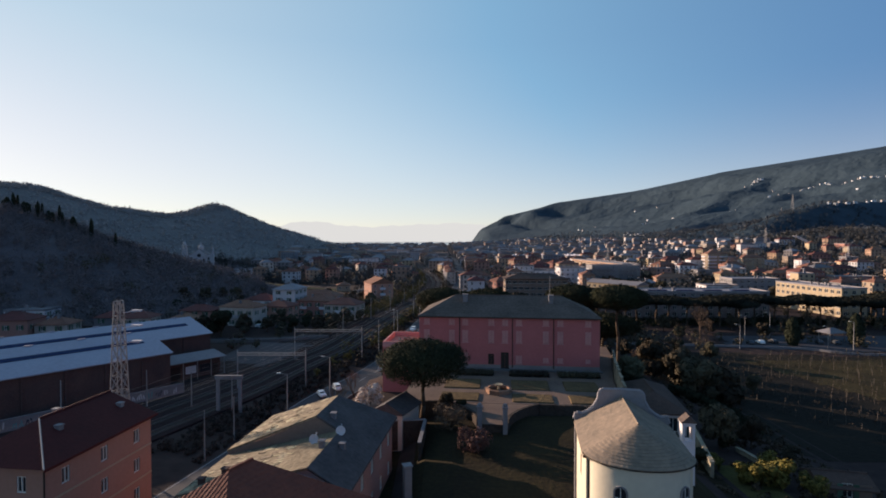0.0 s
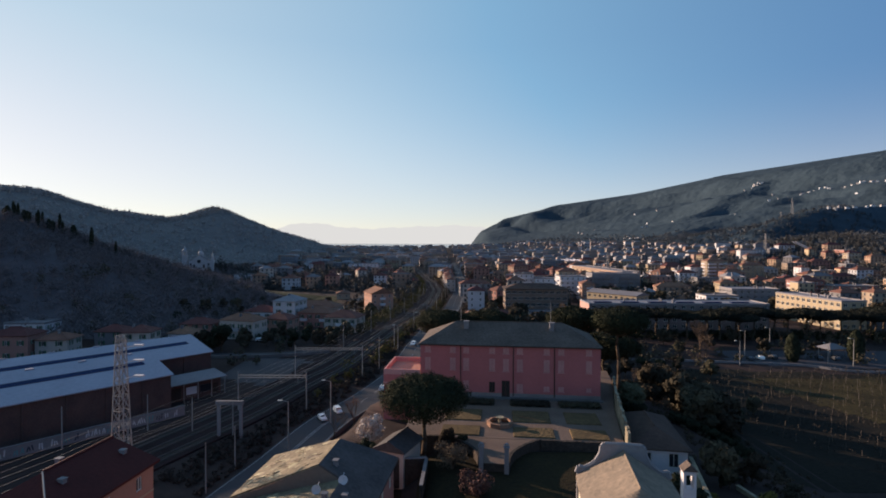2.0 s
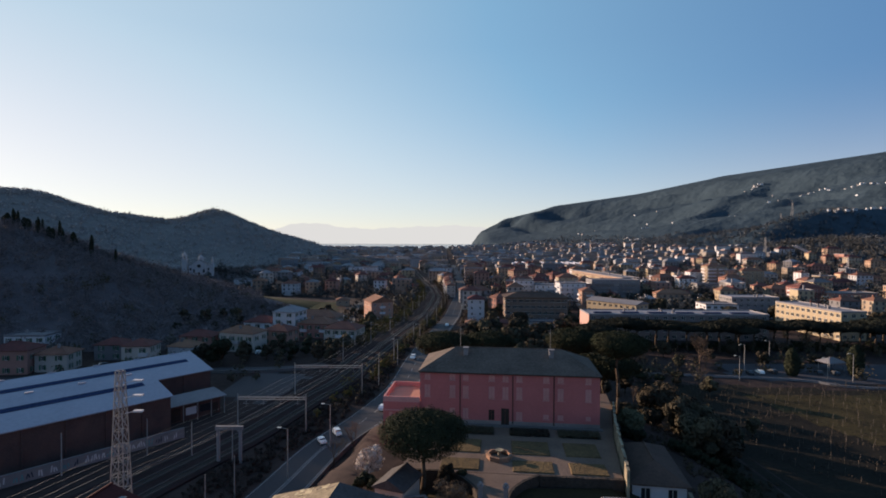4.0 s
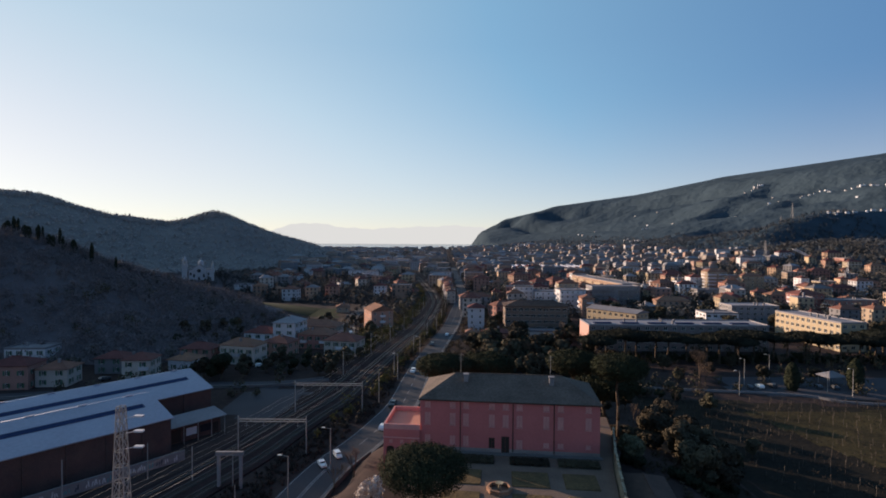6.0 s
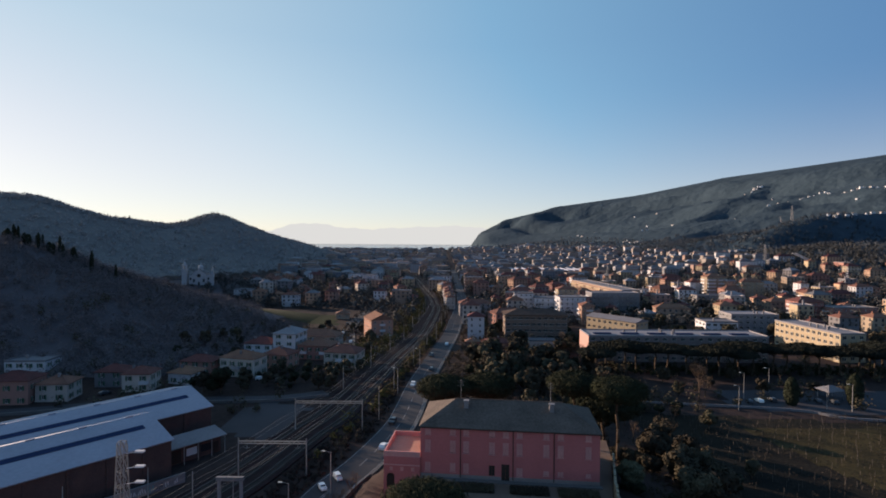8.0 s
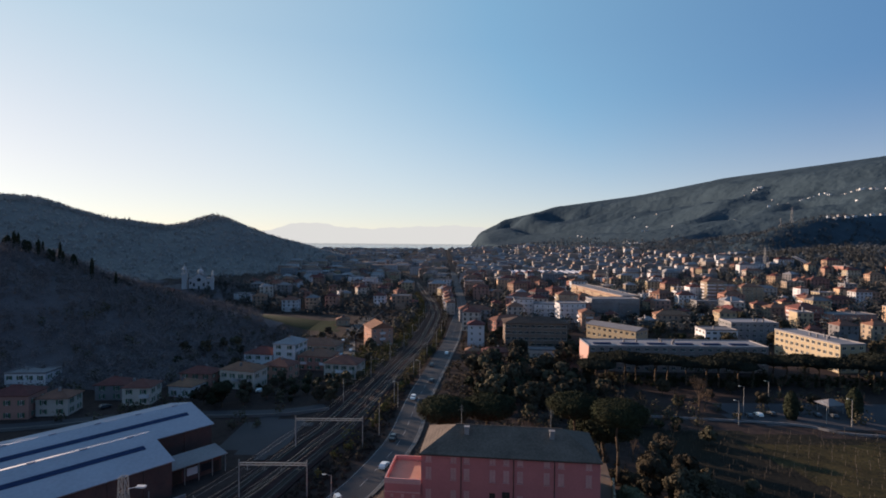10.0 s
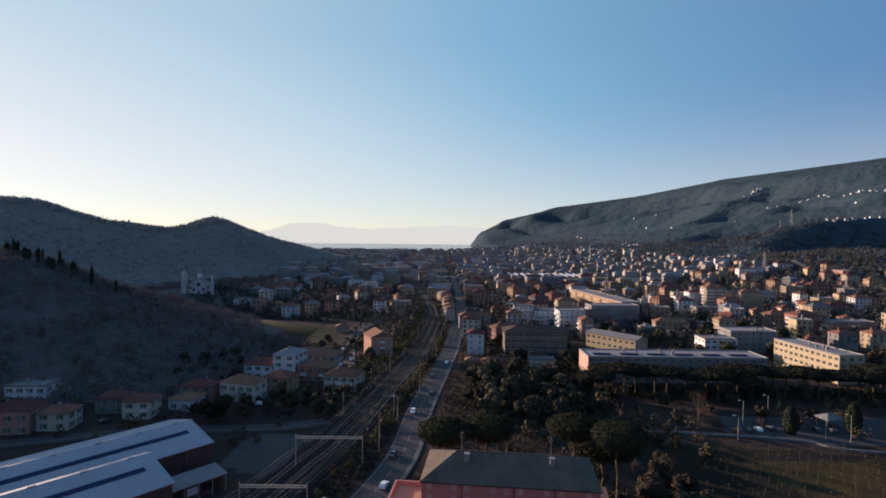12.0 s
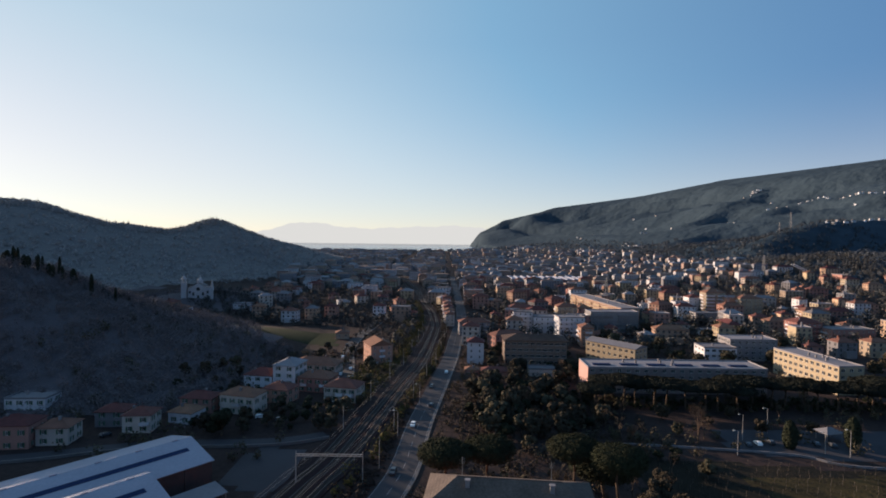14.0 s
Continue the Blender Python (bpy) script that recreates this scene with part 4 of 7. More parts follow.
# ---- church ----
CH = pose(14.7, 41.3, 12.8, 0, 0, -9) @ Matrix.Scale(0.86, 4)
church = thing("church", "small cream church with a rounded apse and pale slate roof", "church", CH)
CW, CL, CHH = 8.6, 8.2, 8.5
b = Mesh()
for face, (width, tof, at) in sides(CW, CL).items():
    facade(b, tof, width, -5, CHH, [(width * 0.5 - 0.5, width * 0.5 + 0.5, 5.0, 7.0)] if face in ("left", "right") else [])
part("nave_wall", b, CHURCHP, church)
RISE = 2.75
b = Mesh()
ax, y0, y1, z0 = CW / 2 + 0.3, -CL / 2 + 0.2, CL / 2 + 0.1, CHH
for s in (-1, 1):
    q = [(s * ax, y0 - 0.5, z0), (s * ax, y1, z0), (0, y1, z0 + RISE), (0, y0, z0 + RISE)]
    b.face(q if s > 0 else q[::-1])
    b.face([(s * ax, y0 - 0.5, z0), (s * ax, y1, z0), (s * ax, y1, z0 - 0.18), (s * ax, y0 - 0.5, z0 - 0.18)])
    b.face([(s * ax, y0 - 0.5, z0 - 0.18), (s * ax, y1, z0 - 0.18), (s * CW / 2 * 0.95, y1, z0 - 0.18), (s * CW / 2 * 0.95, y0 - 0.5, z0 - 0.18)])
b.rod((0, y0, z0 + RISE), (0, y1, z0 + RISE), 0.1, 0.1, 6)
part("nave_roof", b, CHURCHSLATE, church, "pale grey slate saddle roof")
# rounded apse with a fan of slate courses
AR, AY = 4.0, 0.72
b = Mesh()
b.lathe([(AR, -5), (AR, CHH + 0.1)], 32, a0=math.pi, a1=2 * math.pi)
b.v = [(x, y * AY, z) for x, y, z in b.v]
part("apse_wall", b, CHURCHP, church, at=pose(0, -CL / 2, 0), smooth=True)
b = Mesh()
prof = []
for i in range(15):
    u = i / 14
    r, z = (AR + 0.5) * (1 - u) + 0.03, CHH + 0.2 + (RISE - 0.2) * u
    prof += [(r, z), (r - 0.02, z + 0.05)]
b.lathe(prof, 40, a0=math.pi - 0.06, a1=2 * math.pi + 0.06)
b.lathe([(AR - 0.1, CHH + 0.05), (AR + 0.5, CHH + 0.05), (AR + 0.53, CHH + 0.2)], 40, a0=math.pi, a1=2 * math.pi)
b.v = [(x, y * AY, z) for x, y, z in b.v]
part("apse_roof", b, CHURCHSLATE, church, "fan-shaped slate apse roof", at=pose(0, -CL / 2 + 0.25, 0))
b = Mesh()
b.lathe([(AR + 0.5, CHH + 0.08), (AR + 0.6, CHH + 0.12), (AR + 0.58, CHH + 0.2)], 40, a0=math.pi, a1=2 * math.pi)
b.v = [(x, y * AY, z) for x, y, z in b.v]
part("gutter", b, DARKWOOD, church, "dark gutter", at=pose(0, -CL / 2 + 0.25, 0))
for an in (-118, -38):
    q = radians(an)
    b = Mesh()
    n_ = 10
    arc = [(-0.5, 0), (0.5, 0)] + [(0.5 * math.cos(math.pi * i / n_), 1.3 + 0.5 * math.sin(math.pi * i / n_)) for i in range(n_ + 1)]
    b.face([(x, -0.03, z) for x, z in arc], 1)
    for (x0_, z0_), (x1_, z1_) in zip(arc, arc[1:] + arc[:1]):
        b.rod((x0_, -0.05, z0_), (x1_, -0.05, z1_), 0.09, 0.09, 4)
    b.box(-0.03, 0.03, -0.07, -0.04, 0, 1.8, 2)
    b.box(-0.5, 0.5, -0.07, -0.04, 0.85, 0.91, 2)
    nx, ny = math.cos(q), math.sin(q) * AY
    part("window", b, [GREYP, GLASS, FRAMEW], church, "arched apse window with grey surround", at=pose(nx * AR, -CL / 2 + ny * AR, 5.3, 0, 0, math.degrees(math.atan2(math.sin(q), math.cos(q) * AY)) + 90))
b = Mesh()
b.rod((0, 0, 0), (0, 0, CHH - 0.4), 0.06, 0.06, 6)
part("downpipe", b, DARKWOOD, church, at=pose(-AR - 0.1, -CL / 2 - 0.05, 0))
# curved front gable with scrolls
b = Mesh()
half = [(4.5, -5), (4.5, 8.7), (4.3, 9.3), (3.8, 9.2), (3.2, 9.5), (2.6, 10.0), (2.15, 10.8), (2.05, 11.5), (1.8, 11.75), (0.0, 11.8)]
out = [(-x, z) for x, z in half] + [(x, z) for x, z in half[::-1][1:]]
for yy, rev in ((CL / 2 + 0.15, True), (CL / 2 + 0.55, False)):
    b.face([(x, yy, z) for x, z in (out[::-1] if rev else out)])
for (xa, za), (xb, zb) in zip(out, out[1:]):
    b.face([(xa, CL / 2 + 0.15, za), (xb, CL / 2 + 0.15, zb), (xb, CL / 2 + 0.55, zb), (xa, CL / 2 + 0.55, za)])
for (xa, za), (xb, zb) in zip(out[1:-1], out[2:-1]):
    b.rod((xa, CL / 2 + 0.35, za), (xb, CL / 2 + 0.35, zb), 0.24, 0.24, 6)
part("front_gable", b, GREYP, church, "grey-white curved front gable with scrolls")
turret = thing("bell_turret", "slim white bell turret with a slate cap beside the church", "turret", pose(24.0, 51.5, 9.0, 0, 0, -9))
b = Mesh()
for x0, x1, y0, y1, z0, z1 in ((-0.6, 0.6, -0.5, 0.5, -1, 7.2), (-0.6, -0.35, -0.5, 0.5, 7.2, 8.6), (0.35, 0.6, -0.5, 0.5, 7.2, 8.6), (-0.6, 0.6, -0.5, 0.5, 8.6, 8.9), (-0.7, 0.7, -0.6, 0.6, 8.9, 9.0)):
    b.box(x0, x1, y0, y1, z0, z1)
part("shaft", b, WHITEP, turret)
b = Mesh()
b.face([(-0.75, -0.65, 9.0), (0.75, -0.65, 9.0), (0, -0.65, 9.7)])
b.face([(0.75, 0.65, 9.0), (-0.75, 0.65, 9.0), (0, 0.65, 9.7)])
b.face([(0.75, -0.65, 9.0), (0.75, 0.65, 9.0), (0, 0.65, 9.7), (0, -0.65, 9.7)])
b.face([(-0.75, 0.65, 9.0), (-0.75, -0.65, 9.0), (0, -0.65, 9.7), (0, 0.65, 9.7)])
part("cap", b, SLATE, turret, "small slate cap")

# pillar and walls round the lower garden
t = thing("pillar", "pale plastered garden pillar at the end of the lawn wall", "pillar", pose(-3.4, 49.8, 11.6, 0, 0, 20))
b = Mesh()
b.box(-0.36, 0.36, -0.36, 0.36, -2.5, 2.7)
part("shaft", b, GREYP, t)
b = Mesh()
b.box(-0.44, 0.44, -0.44, 0.44, 2.703, 2.85)
part("cap", b, GREYP, t)


def garden_wall(pts, z0, z1, mat, label):
    b = Mesh()
    for (xa, ya), (xb, yb) in zip(pts, pts[1:]):
        L = math.hypot(xb - xa, yb - ya)
        mt = pose(xa, ya, 0, 0, 0, math.degrees(math.atan2(yb - ya, xb - xa)))
        b.box(0, L, -0.18, 0.18, z0, z1, 0, mt)
        b.box(0, L, -0.25, 0.25, z1, z1 + 0.12, 0, mt)
    return tagged(part("garden_wall", b, mat), label, "wall", kind="structure")


garden_wall([(33.2, 70.5), (29.6, 57.5)], 7.5, 11.3, STONE, "sunlit plastered wall beside the outbuilding")
garden_wall([(-8.5, 60.5), (-3.6, 74.5)], 8.0, 12.4, DARKSTONE, "low mossy wall by the pine")
garden_wall([(37.0, 66.0), (37.6, 62.4)], 6.5, 9.6, STONE, "broken sunlit stone wall in the garden")


# ---- houses near the railway ----
REDROOF = material("red_tile_roof", (0.21, 0.062, 0.042), 0.85, 0.4, 3.0, second=(0.13, 0.045, 0.034), bump=0.5, stripes=(0, 3.2, 0.18))
def saddle(wl, wr, y0, y1, hip, rise, th=0.22, over=0.5, drop=0.0):
    """A saddle roof along y whose far end is hipped; the left eave may reach farther out and lower."""
    b = Mesh()
    r1, r2 = (0, y0 - over, rise), (0, y1 - hip, rise)
    lo = {-1: (-wl - over, -drop), 1: (wr + over, 0.0)}
    for s in (-1, 1):
        a, ze = lo[s]
        q = [(a, y0 - over, ze), (a, y1 + over, ze), r2, r1]
        b.face([(x, y, z + th) for x, y, z in (q if s > 0 else q[::-1])])
        b.face([(x, y, z) for x, y, z in (q[::-1] if s > 0 else q)])
        b.face([(a, y0 - over, ze), (a, y1 + over, ze), (a, y1 + over, ze + th), (a, y0 - over, ze + th)])
        b.face([(a, y0 - over, ze + th), (0, y0 - over, rise + th), r1, (a, y0 - over, ze)])
    b.face([(lo[1][0], y1 + over, th), (lo[-1][0], y1 + over, th - drop), (0, y1 - hip, rise + th)])
    b.rod((0, y0 - over, rise + th), (0, y1 - hip, rise + th), 0.16, 0.16, 6)
    return b


apricot = building("house", "apricot five-storey house with a dark red hipped roof", "house", -33.48, 46.35, 7.6, 12.3, 5, -6.5, APRICOT, DARKTERRA, "none", z=4.3, faces=("front", "right"), storey=2.8, rise=3.6, over=0.6, chimneys=0, style="plain", win=(0.8, 1.3))
part("roof", saddle(4.7, 2.9, -6.4, 5.9, 4.6, 2.0, over=0.45), DARKTERRA, apricot, "dark red tiled roof hipped at one end", at=pose(-0.9, -0.25, 14.0, 0, 0, 180))
b = Mesh()
b.rod((4.25, -6.6, 14.27), (-0.9, -1.6, 16.24), 0.07, 0.07, 6)
part("hip_tiles", b, PALEP, apricot, "pale row of hip tiles")
b = Mesh()
b.face([(-3.8, 6.15, 14.0), (3.8, 6.15, 14.0), (-0.9, 6.15, 16.0)])
part("gable", b, APRICOT, apricot)
for zz in (8.5, 11.3):
    b = Mesh()
    b.box(-3.84, 3.85, -6.2, -6.153, zz, zz + 0.16)
    b.box(3.803, 3.85, -6.15, 6.15, zz, zz + 0.16)
    part("string_course", b, CREAM, apricot, "pale string course", at=pose(0, 0, 0))
for cx, cy in ((1.9, -1.4), (2.3, 5.3), (-1.5, 2.0)):
    b = Mesh()
    b.box(-0.25, 0.25, -0.22, 0.22, -0.9, 0.55)
    b.box(-0.3, 0.3, -0.27, 0.27, 0.55, 0.65)
    part("chimney", b, GREYP, apricot, at=pose(cx - 0.9, cy - 0.25, 14.0 + 2.0 * (1 - abs(cx) / 4.7)))
b = Mesh()
b.rod((3.88, -6.2, 0), (3.88, -6.2, 13.9), 0.06, 0.06, 6)
part("downpipe", b, DARKWOOD, apricot)
old = building("old_house", "long old pink farmhouse with a weathered stone slate roof", "house", -12.0, 51.2, 10.4, 17.5, 2, -7, ROSE, OLDSLATE, "none", z=9.0, rise=3.4, storey=3.25, faces=("front", "right"), chimneys=0, style="plain")


# the farther half of the roof stands a step above the nearer one
ZR, XN, ZN = 3.3, 2.3, 1.97


def slab_of(top, th=0.22):
    b = Mesh()
    b.face([(x, y, z + th) for x, y, z in top])
    b.face(top[::-1])
    for p_, q_ in zip(top, top[1:] + top[:1]):
        b.face([p_, q_, (q_[0], q_[1], q_[2] + th), (p_[0], p_[1], p_[2] + th)])
    return b


up = pose(0, 0, 6.5)
part("roof", slab_of([(0, -1, ZR), (0, 5.55, ZR), (-9.1, 9.25, -0.5), (-9.1, -1, -0.5)]), OLDSLATE, old, "sunlit pale stone slate slope", at=up)
part("roof", slab_of([(XN, -9.25, ZN), (XN, -1.004, ZN), (-9.1, -1.004, -1.0), (-9.1, -9.25, -1.0)]), OLDSLATE, old, "lower pale stone slate slope", at=up)
part("roof", slab_of([(5.7, -9.25, 0), (5.7, 9.25, 0), (0.004, 5.55, ZR), (0.004, -1, ZR), (XN + 0.004, -1.004, ZN), (XN + 0.004, -9.25, ZN)]), DARKSLATE, old, "dark bluish slate slope", at=up)
part("roof", slab_of([(5.7, 9.25, 0), (-9.1, 9.25, -0.5), (0, 5.55, ZR)]), DARKSLATE, old, at=up)
b = Mesh()
b.face([(-9.0, -0.99, -1.0), (XN, -0.99, ZN), (0, -0.99, ZR), (-9.0, -0.99, -0.5)])
part("step_wall", b, BROWNP, old, "brown wall where the roof steps down", at=up)
b = Mesh()
b.face([(-5.2, -8.755, 6.2), (5.2, -8.755, 6.2), (5.2, -8.755, 6.7), (XN, -8.755, 8.45), (-5.2, -8.755, 6.5)])
part("gable", b, WHITEP, old, "white plastered gable")
b = Mesh()
b.box(-8.5, -5.204, -8.7, 8.7, -2.5, 5.4)
part("lean_to", b, ROSE, old)
rr_ = random.Random(8)
STONEPIECE = material("loose_roof_stones", (0.39, 0.32, 0.22), 0.9, 0.6, 3.0, second=(0.24, 0.19, 0.13), bump=0.8, rnd=0.35)
for k in range(160):
    far_ = k % 5 < 3
    y = rr_.uniform(-0.6, 7.5) if far_ else rr_.uniform(-9, -1.4)
    x = rr_.uniform(-8.8, -0.6)
    z = (ZR + x * (ZR + 0.5) / 9.1) if far_ else (ZN + (x - XN) * (ZN + 1.0) / 11.4)
    if far_ and y > 5.4 - x * 0.4:
        continue
    b = Mesh()
    w_, d_ = rr_.uniform(0.15, 0.5), rr_.uniform(0.12, 0.4)
    b.box(-w_, w_, -d_, d_, 0, rr_.uniform(0.015, 0.07))
    part("slate_stone", b, STONEPIECE, old, at=pose(x, y, 6.5 + z + 0.2, 0, -20 if far_ else -14, rr_.uniform(-45, 45)))
for cx, cy, cz in ((2.0, -5.0, 8.6), (3.4, -3.6, 7.9), (-5.8, -7.2, 6.7), (1.2, 0.5, 9.2), (-7.6, -7.8, 6.0)):
    b = Mesh()
    b.box(-0.22, 0.22, -0.22, 0.22, -0.8, 0.6)
    b.box(-0.3, 0.3, -0.3, 0.3, 0.6, 0.68)
    part("chimney", b, GREYP if cx > 0 else BRICK, old, at=pose(cx, cy, cz))
for dx, dy, dz, rz in ((0.6, -3.2, 8.6, 60), (2.6, -1.6, 8.9, 70)):
    b = Mesh()
    b.lathe([(0.02, 0.0), (0.25, 0.03), (0.45, 0.12), (0.44, 0.14), (0.02, 0.03)], 14)
    b.rod((0, 0, 0), (0, 0.5, -0.6), 0.03, 0.03, 5)
    part("satellite_dish", b, WHITEP, old, "white satellite dish", at=pose(dx, dy, dz, 80, 0, rz - 60))
building("house", "low house with a dark red tiled roof", "house", -13.6, 35.2, 11, 13, 2, -27, ROSE, REDROOF, "hip", z=9.4, rise=4.0, storey=3.6, faces=("front", "right"), chimneys=0)
building("outbuilding", "low white-walled outbuilding with a dull brown roof", "outbuilding", 30.0, 76.8, 7.0, 13.5, 1, -9, WHITEP, BROWNROOF, "hip", z=9.2, rise=1.9, storey=3.3, faces=("front",), chimneys=0, style="plain", win=(1.3, 1.9))
building("hut", "small pale stone hut with a dark slate roof by the pine", "hut", -5.9, 67.2, 5.0, 3.9, 1, 68, PALEP, DARKSLATE, "gable", z=11.6, rise=1.15, storey=2.7, faces=("left",), chimneys=0, over=0.3, win=(0.8, 1.1))
for (xa, ya), (xb, yb) in (((-6.6, 64.4), (-2.2, 64.9)), ((-2.2, 64.6), (-2.6, 57.5))):
    L = math.hypot(xb - xa, yb - ya)
    w_ = thing("garden_wall", "low dark stone garden wall with a pale coping", "wall", pose(xa, ya, 13.5, 0, 0, math.degrees(math.atan2(yb - ya, xb - xa))), "lawn walls")
    b = Mesh()
    b.box(0, L, -0.16, 0.16, -3.6, 0)
    part("wall", b, DARKSTONE, w_)
    b = Mesh()
    b.box(-0.05, L + 0.05, -0.21, 0.21, 0.003, 0.10)
    part("coping", b, GREYP, w_, "pale stone coping")

building("garden_hut", "small garden hut with a dull red-brown roof", "hut", 43.5, 57.6, 4.6, 4.0, 1, -12, BROWNP, BROWNROOF, "gable", z=hz(43.5, 57.6) - 0.4, rise=0.9, storey=1.9, faces=("front",), chimneys=0)


# ---- goods sheds, side by side ----
SA = Vector((-0.64, -0.77, 0))


def shed(corner, length, eave, rise, slope, back, backdrop, floor):
    """A shed whose front eave starts at a corner and runs along SA; the roof climbs across it."""
    ang = math.degrees(math.atan2(-SA.y, -SA.x))
    t = thing("goods_shed", "long brick goods shed with a white sheet roof", "shed", pose(corner[0], corner[1], floor, 0, 0, ang), "goods sheds")
    # local: x runs back along the shed to negative, y across
    b = Mesh()
    h, w = eave - floor, slope + back
    n_ = 12
    b.face([(-length, 0, -1), (0, 0, -1), (0, 0, h), (-length, 0, h)])
    b.face([(0, 0, -1), (0, w, -1), (0, w, h + backdrop), (0, slope, h + rise), (0, 0, h)])
    b.face([(-length, w, -1), (-length, 0, -1), (-length, 0, h), (-length, slope, h + rise), (-length, w, h + backdrop)])
    b.face([(0, w, -1), (-length, w, -1), (-length, w, h + backdrop), (0, w, h + backdrop)])
    part("wall", b, BRICK, t)
    for i in range(n_):
        x0 = -length + (i + 0.15) * length / n_
        b = Mesh()
        b.box(-0.18, 0.18, -0.25, -0.004, -1, h - 0.1)
        part("pilaster", b, BRICK, t, at=pose(x0, 0, 0))
    b = Mesh()
    def slab(p, q, r, s, th=0.2):
        up = [(*v[:2], v[2] + th) for v in (p, q, r, s)]
        b.face(up)
        b.face([s, r, q, p])
        for i in range(4):
            j = (i + 1) % 4
            lo = (p, q, r, s)
            b.face([lo[i], lo[j], up[j], up[i]])
    k = rise / slope
    slab((-length - 0.4, -0.6, h - 0.6 * k), (0.4, -0.6, h - 0.6 * k), (0.4, slope, h + rise), (-length - 0.4, slope, h + rise))
    slab((-length - 0.4, slope + 0.003, h + rise), (0.4, slope + 0.003, h + rise), (0.4, w, h + backdrop), (-length - 0.4, w, h + backdrop))
    part("roof", b, SHEDROOF, t, "white painted sheet roof")
    b = Mesh()
    tilt = math.degrees(math.atan2(rise, slope))
    b.box(-length + 2, -2.9, -0.75, 0.75, 0.0, 0.1)
    part("skylight", b, SKYLIGHT, t, "dark skylight strip", at=pose(0, slope * 0.56, h + rise * 0.56 + 0.22, tilt, 0, 0))
    for i in range(7):
        b = Mesh()
        b.box(-0.7, 0.7, -0.2, 0.2, 0, 0.22)
        part("roof_vent", b, SHEDROOF, t, at=pose(-4 - i * 9, slope - 0.1, h + rise + 0.18))
    return t


shed((-58.9, 113.5), 80, 11.3, 3.0, 12.2, 2.5, 2.4, 3.8)
shed((-59.9, 135.4), 96, 11.6, 2.8, 12.2, 12.2, 0.0, 3.8)
# low wall with graffiti between shed and tracks
gw = thing("graffiti_wall", "low grey concrete wall covered with graffiti", "wall", pose(-54.2, 110.0, 3.7, 0, 0, math.degrees(math.atan2(-SA.y, -SA.x))))
b = Mesh()
for i in range(16):
    b.box(-48 + i * 3, -48 + i * 3 + 2.98, 0, 0.22, -0.6, 1.9)
b.box(-48, 0, -0.06, 0.28, 1.9, 2.02)
part("wall", b, GREYP, gw)
TAGS = [material("graffiti_white", (0.45, 0.45, 0.46), 0.8), material("graffiti_teal", (0.10, 0.24, 0.26), 0.8), material("graffiti_dark", (0.05, 0.05, 0.07), 0.8)]
gr = random.Random(4)
for i in range(26):
    b = Mesh()
    x0, n_ = -46 + i * 1.75, gr.randint(2, 4)
    for k in range(n_):
        u = x0 + k * 0.45
        a0, z0 = gr.uniform(-0.25, 0.25), gr.uniform(0.2, 0.5)
        hh = gr.uniform(0.6, 1.2)
        b.face([(u, -0.006, z0), (u + 0.22, -0.006, z0), (u + 0.22 + a0, -0.006, z0 + hh), (u + a0, -0.006, z0 + hh)])
    part("graffiti", b, TAGS[(0, 0, 1, 2)[i % 4]], gw)
# loading canopy at the shed's end
canopy = thing("loading_annex", "low annex with a pale lean-to roof at the shed's end", "annex", pose(-58.8, 113.7, 3.8, 0, 0, math.degrees(math.atan2(-SA.y, -SA.x))))
b = Mesh()
b.box(0.02, 13.2, 4.4, 8.6, -1, 3.9)
part("wall", b, BRICK, canopy)
part("roof", slab_of([(0.02, 2.6, 3.9), (13.9, 2.6, 3.9), (13.9, 8.8, 4.7), (0.02, 8.8, 4.7)], 0.16), GREYROOF, canopy)
for i in range(5):
    b = Mesh()
    b.rod((0, 0, -0.5), (0, 0, 3.9), 0.09, 0.09, 6)
    part("post", b, GALV, canopy, at=pose(0.6 + i * 3.2, 2.8, 0))
for x0, w_, z0, z1, mt in ((1.2, 2.6, 0, 2.9, DARKWOOD), (5.0, 2.4, 0.9, 2.6, WHITEP), (8.2, 2.6, 0.9, 2.6, GLASS), (11.3, 1.3, 0, 2.4, DARKWOOD)):
    b = Mesh()
    b.box(0, w_, 4.28, 4.397, z0, z1)
    part("window" if z0 else "door", b, mt, canopy, at=pose(x0, 0, 0))

# ---- houses on the far side of the railway ----
building("house", "ochre house with green shutters and a red tiled roof", "house", -40, 214, 13.5, 10, 2, -12, PALEP, TERRA, z=3.2, cols=4, storey=3.1, balconies=2)
building("house", "rose house with a red tiled roof beside the ochre one", "house", -54, 228, 14.4, 10, 2, -10, ROSE, TERRA, z=2.8, storey=3.2, balconies=2)
building("house", "tall pale house with a grey hipped roof", "house", -67, 231, 10, 12, 4, -10, WHITEP, GREYROOF, z=2.2, storey=2.9)
building("house", "long house with a red roof behind the pale one", "house", -61, 257, 22, 11, 2, -8, PALEP, TERRA, z=2.0, storey=3.0, balconies=2)
building("house", "white house with a red hipped roof", "house", -79, 232, 13, 10, 2, -10, WHITEP, TERRA, z=2.8)
building("house", "pale rose house with a red roof", "house", -65, 211, 11, 9, 2, -14, ROSE, TERRA, z=3.2, storey=2.9)
building("house", "house with stacked balconies and a red roof", "house", -75, 198, 14, 9, 2, -14, PALEP, TERRA, z=3.2, storey=3.6, balconies=4)
building("house", "small white house with a bright red roof", "house", -91, 187, 9, 8, 1, -12, WHITEP, TERRA, z=3.4, storey=4.0)
building("house", "dull red house behind the white one", "house", -91, 198, 12, 8, 2, -6, ROSE, TERRA, z=3.8, storey=2.6)
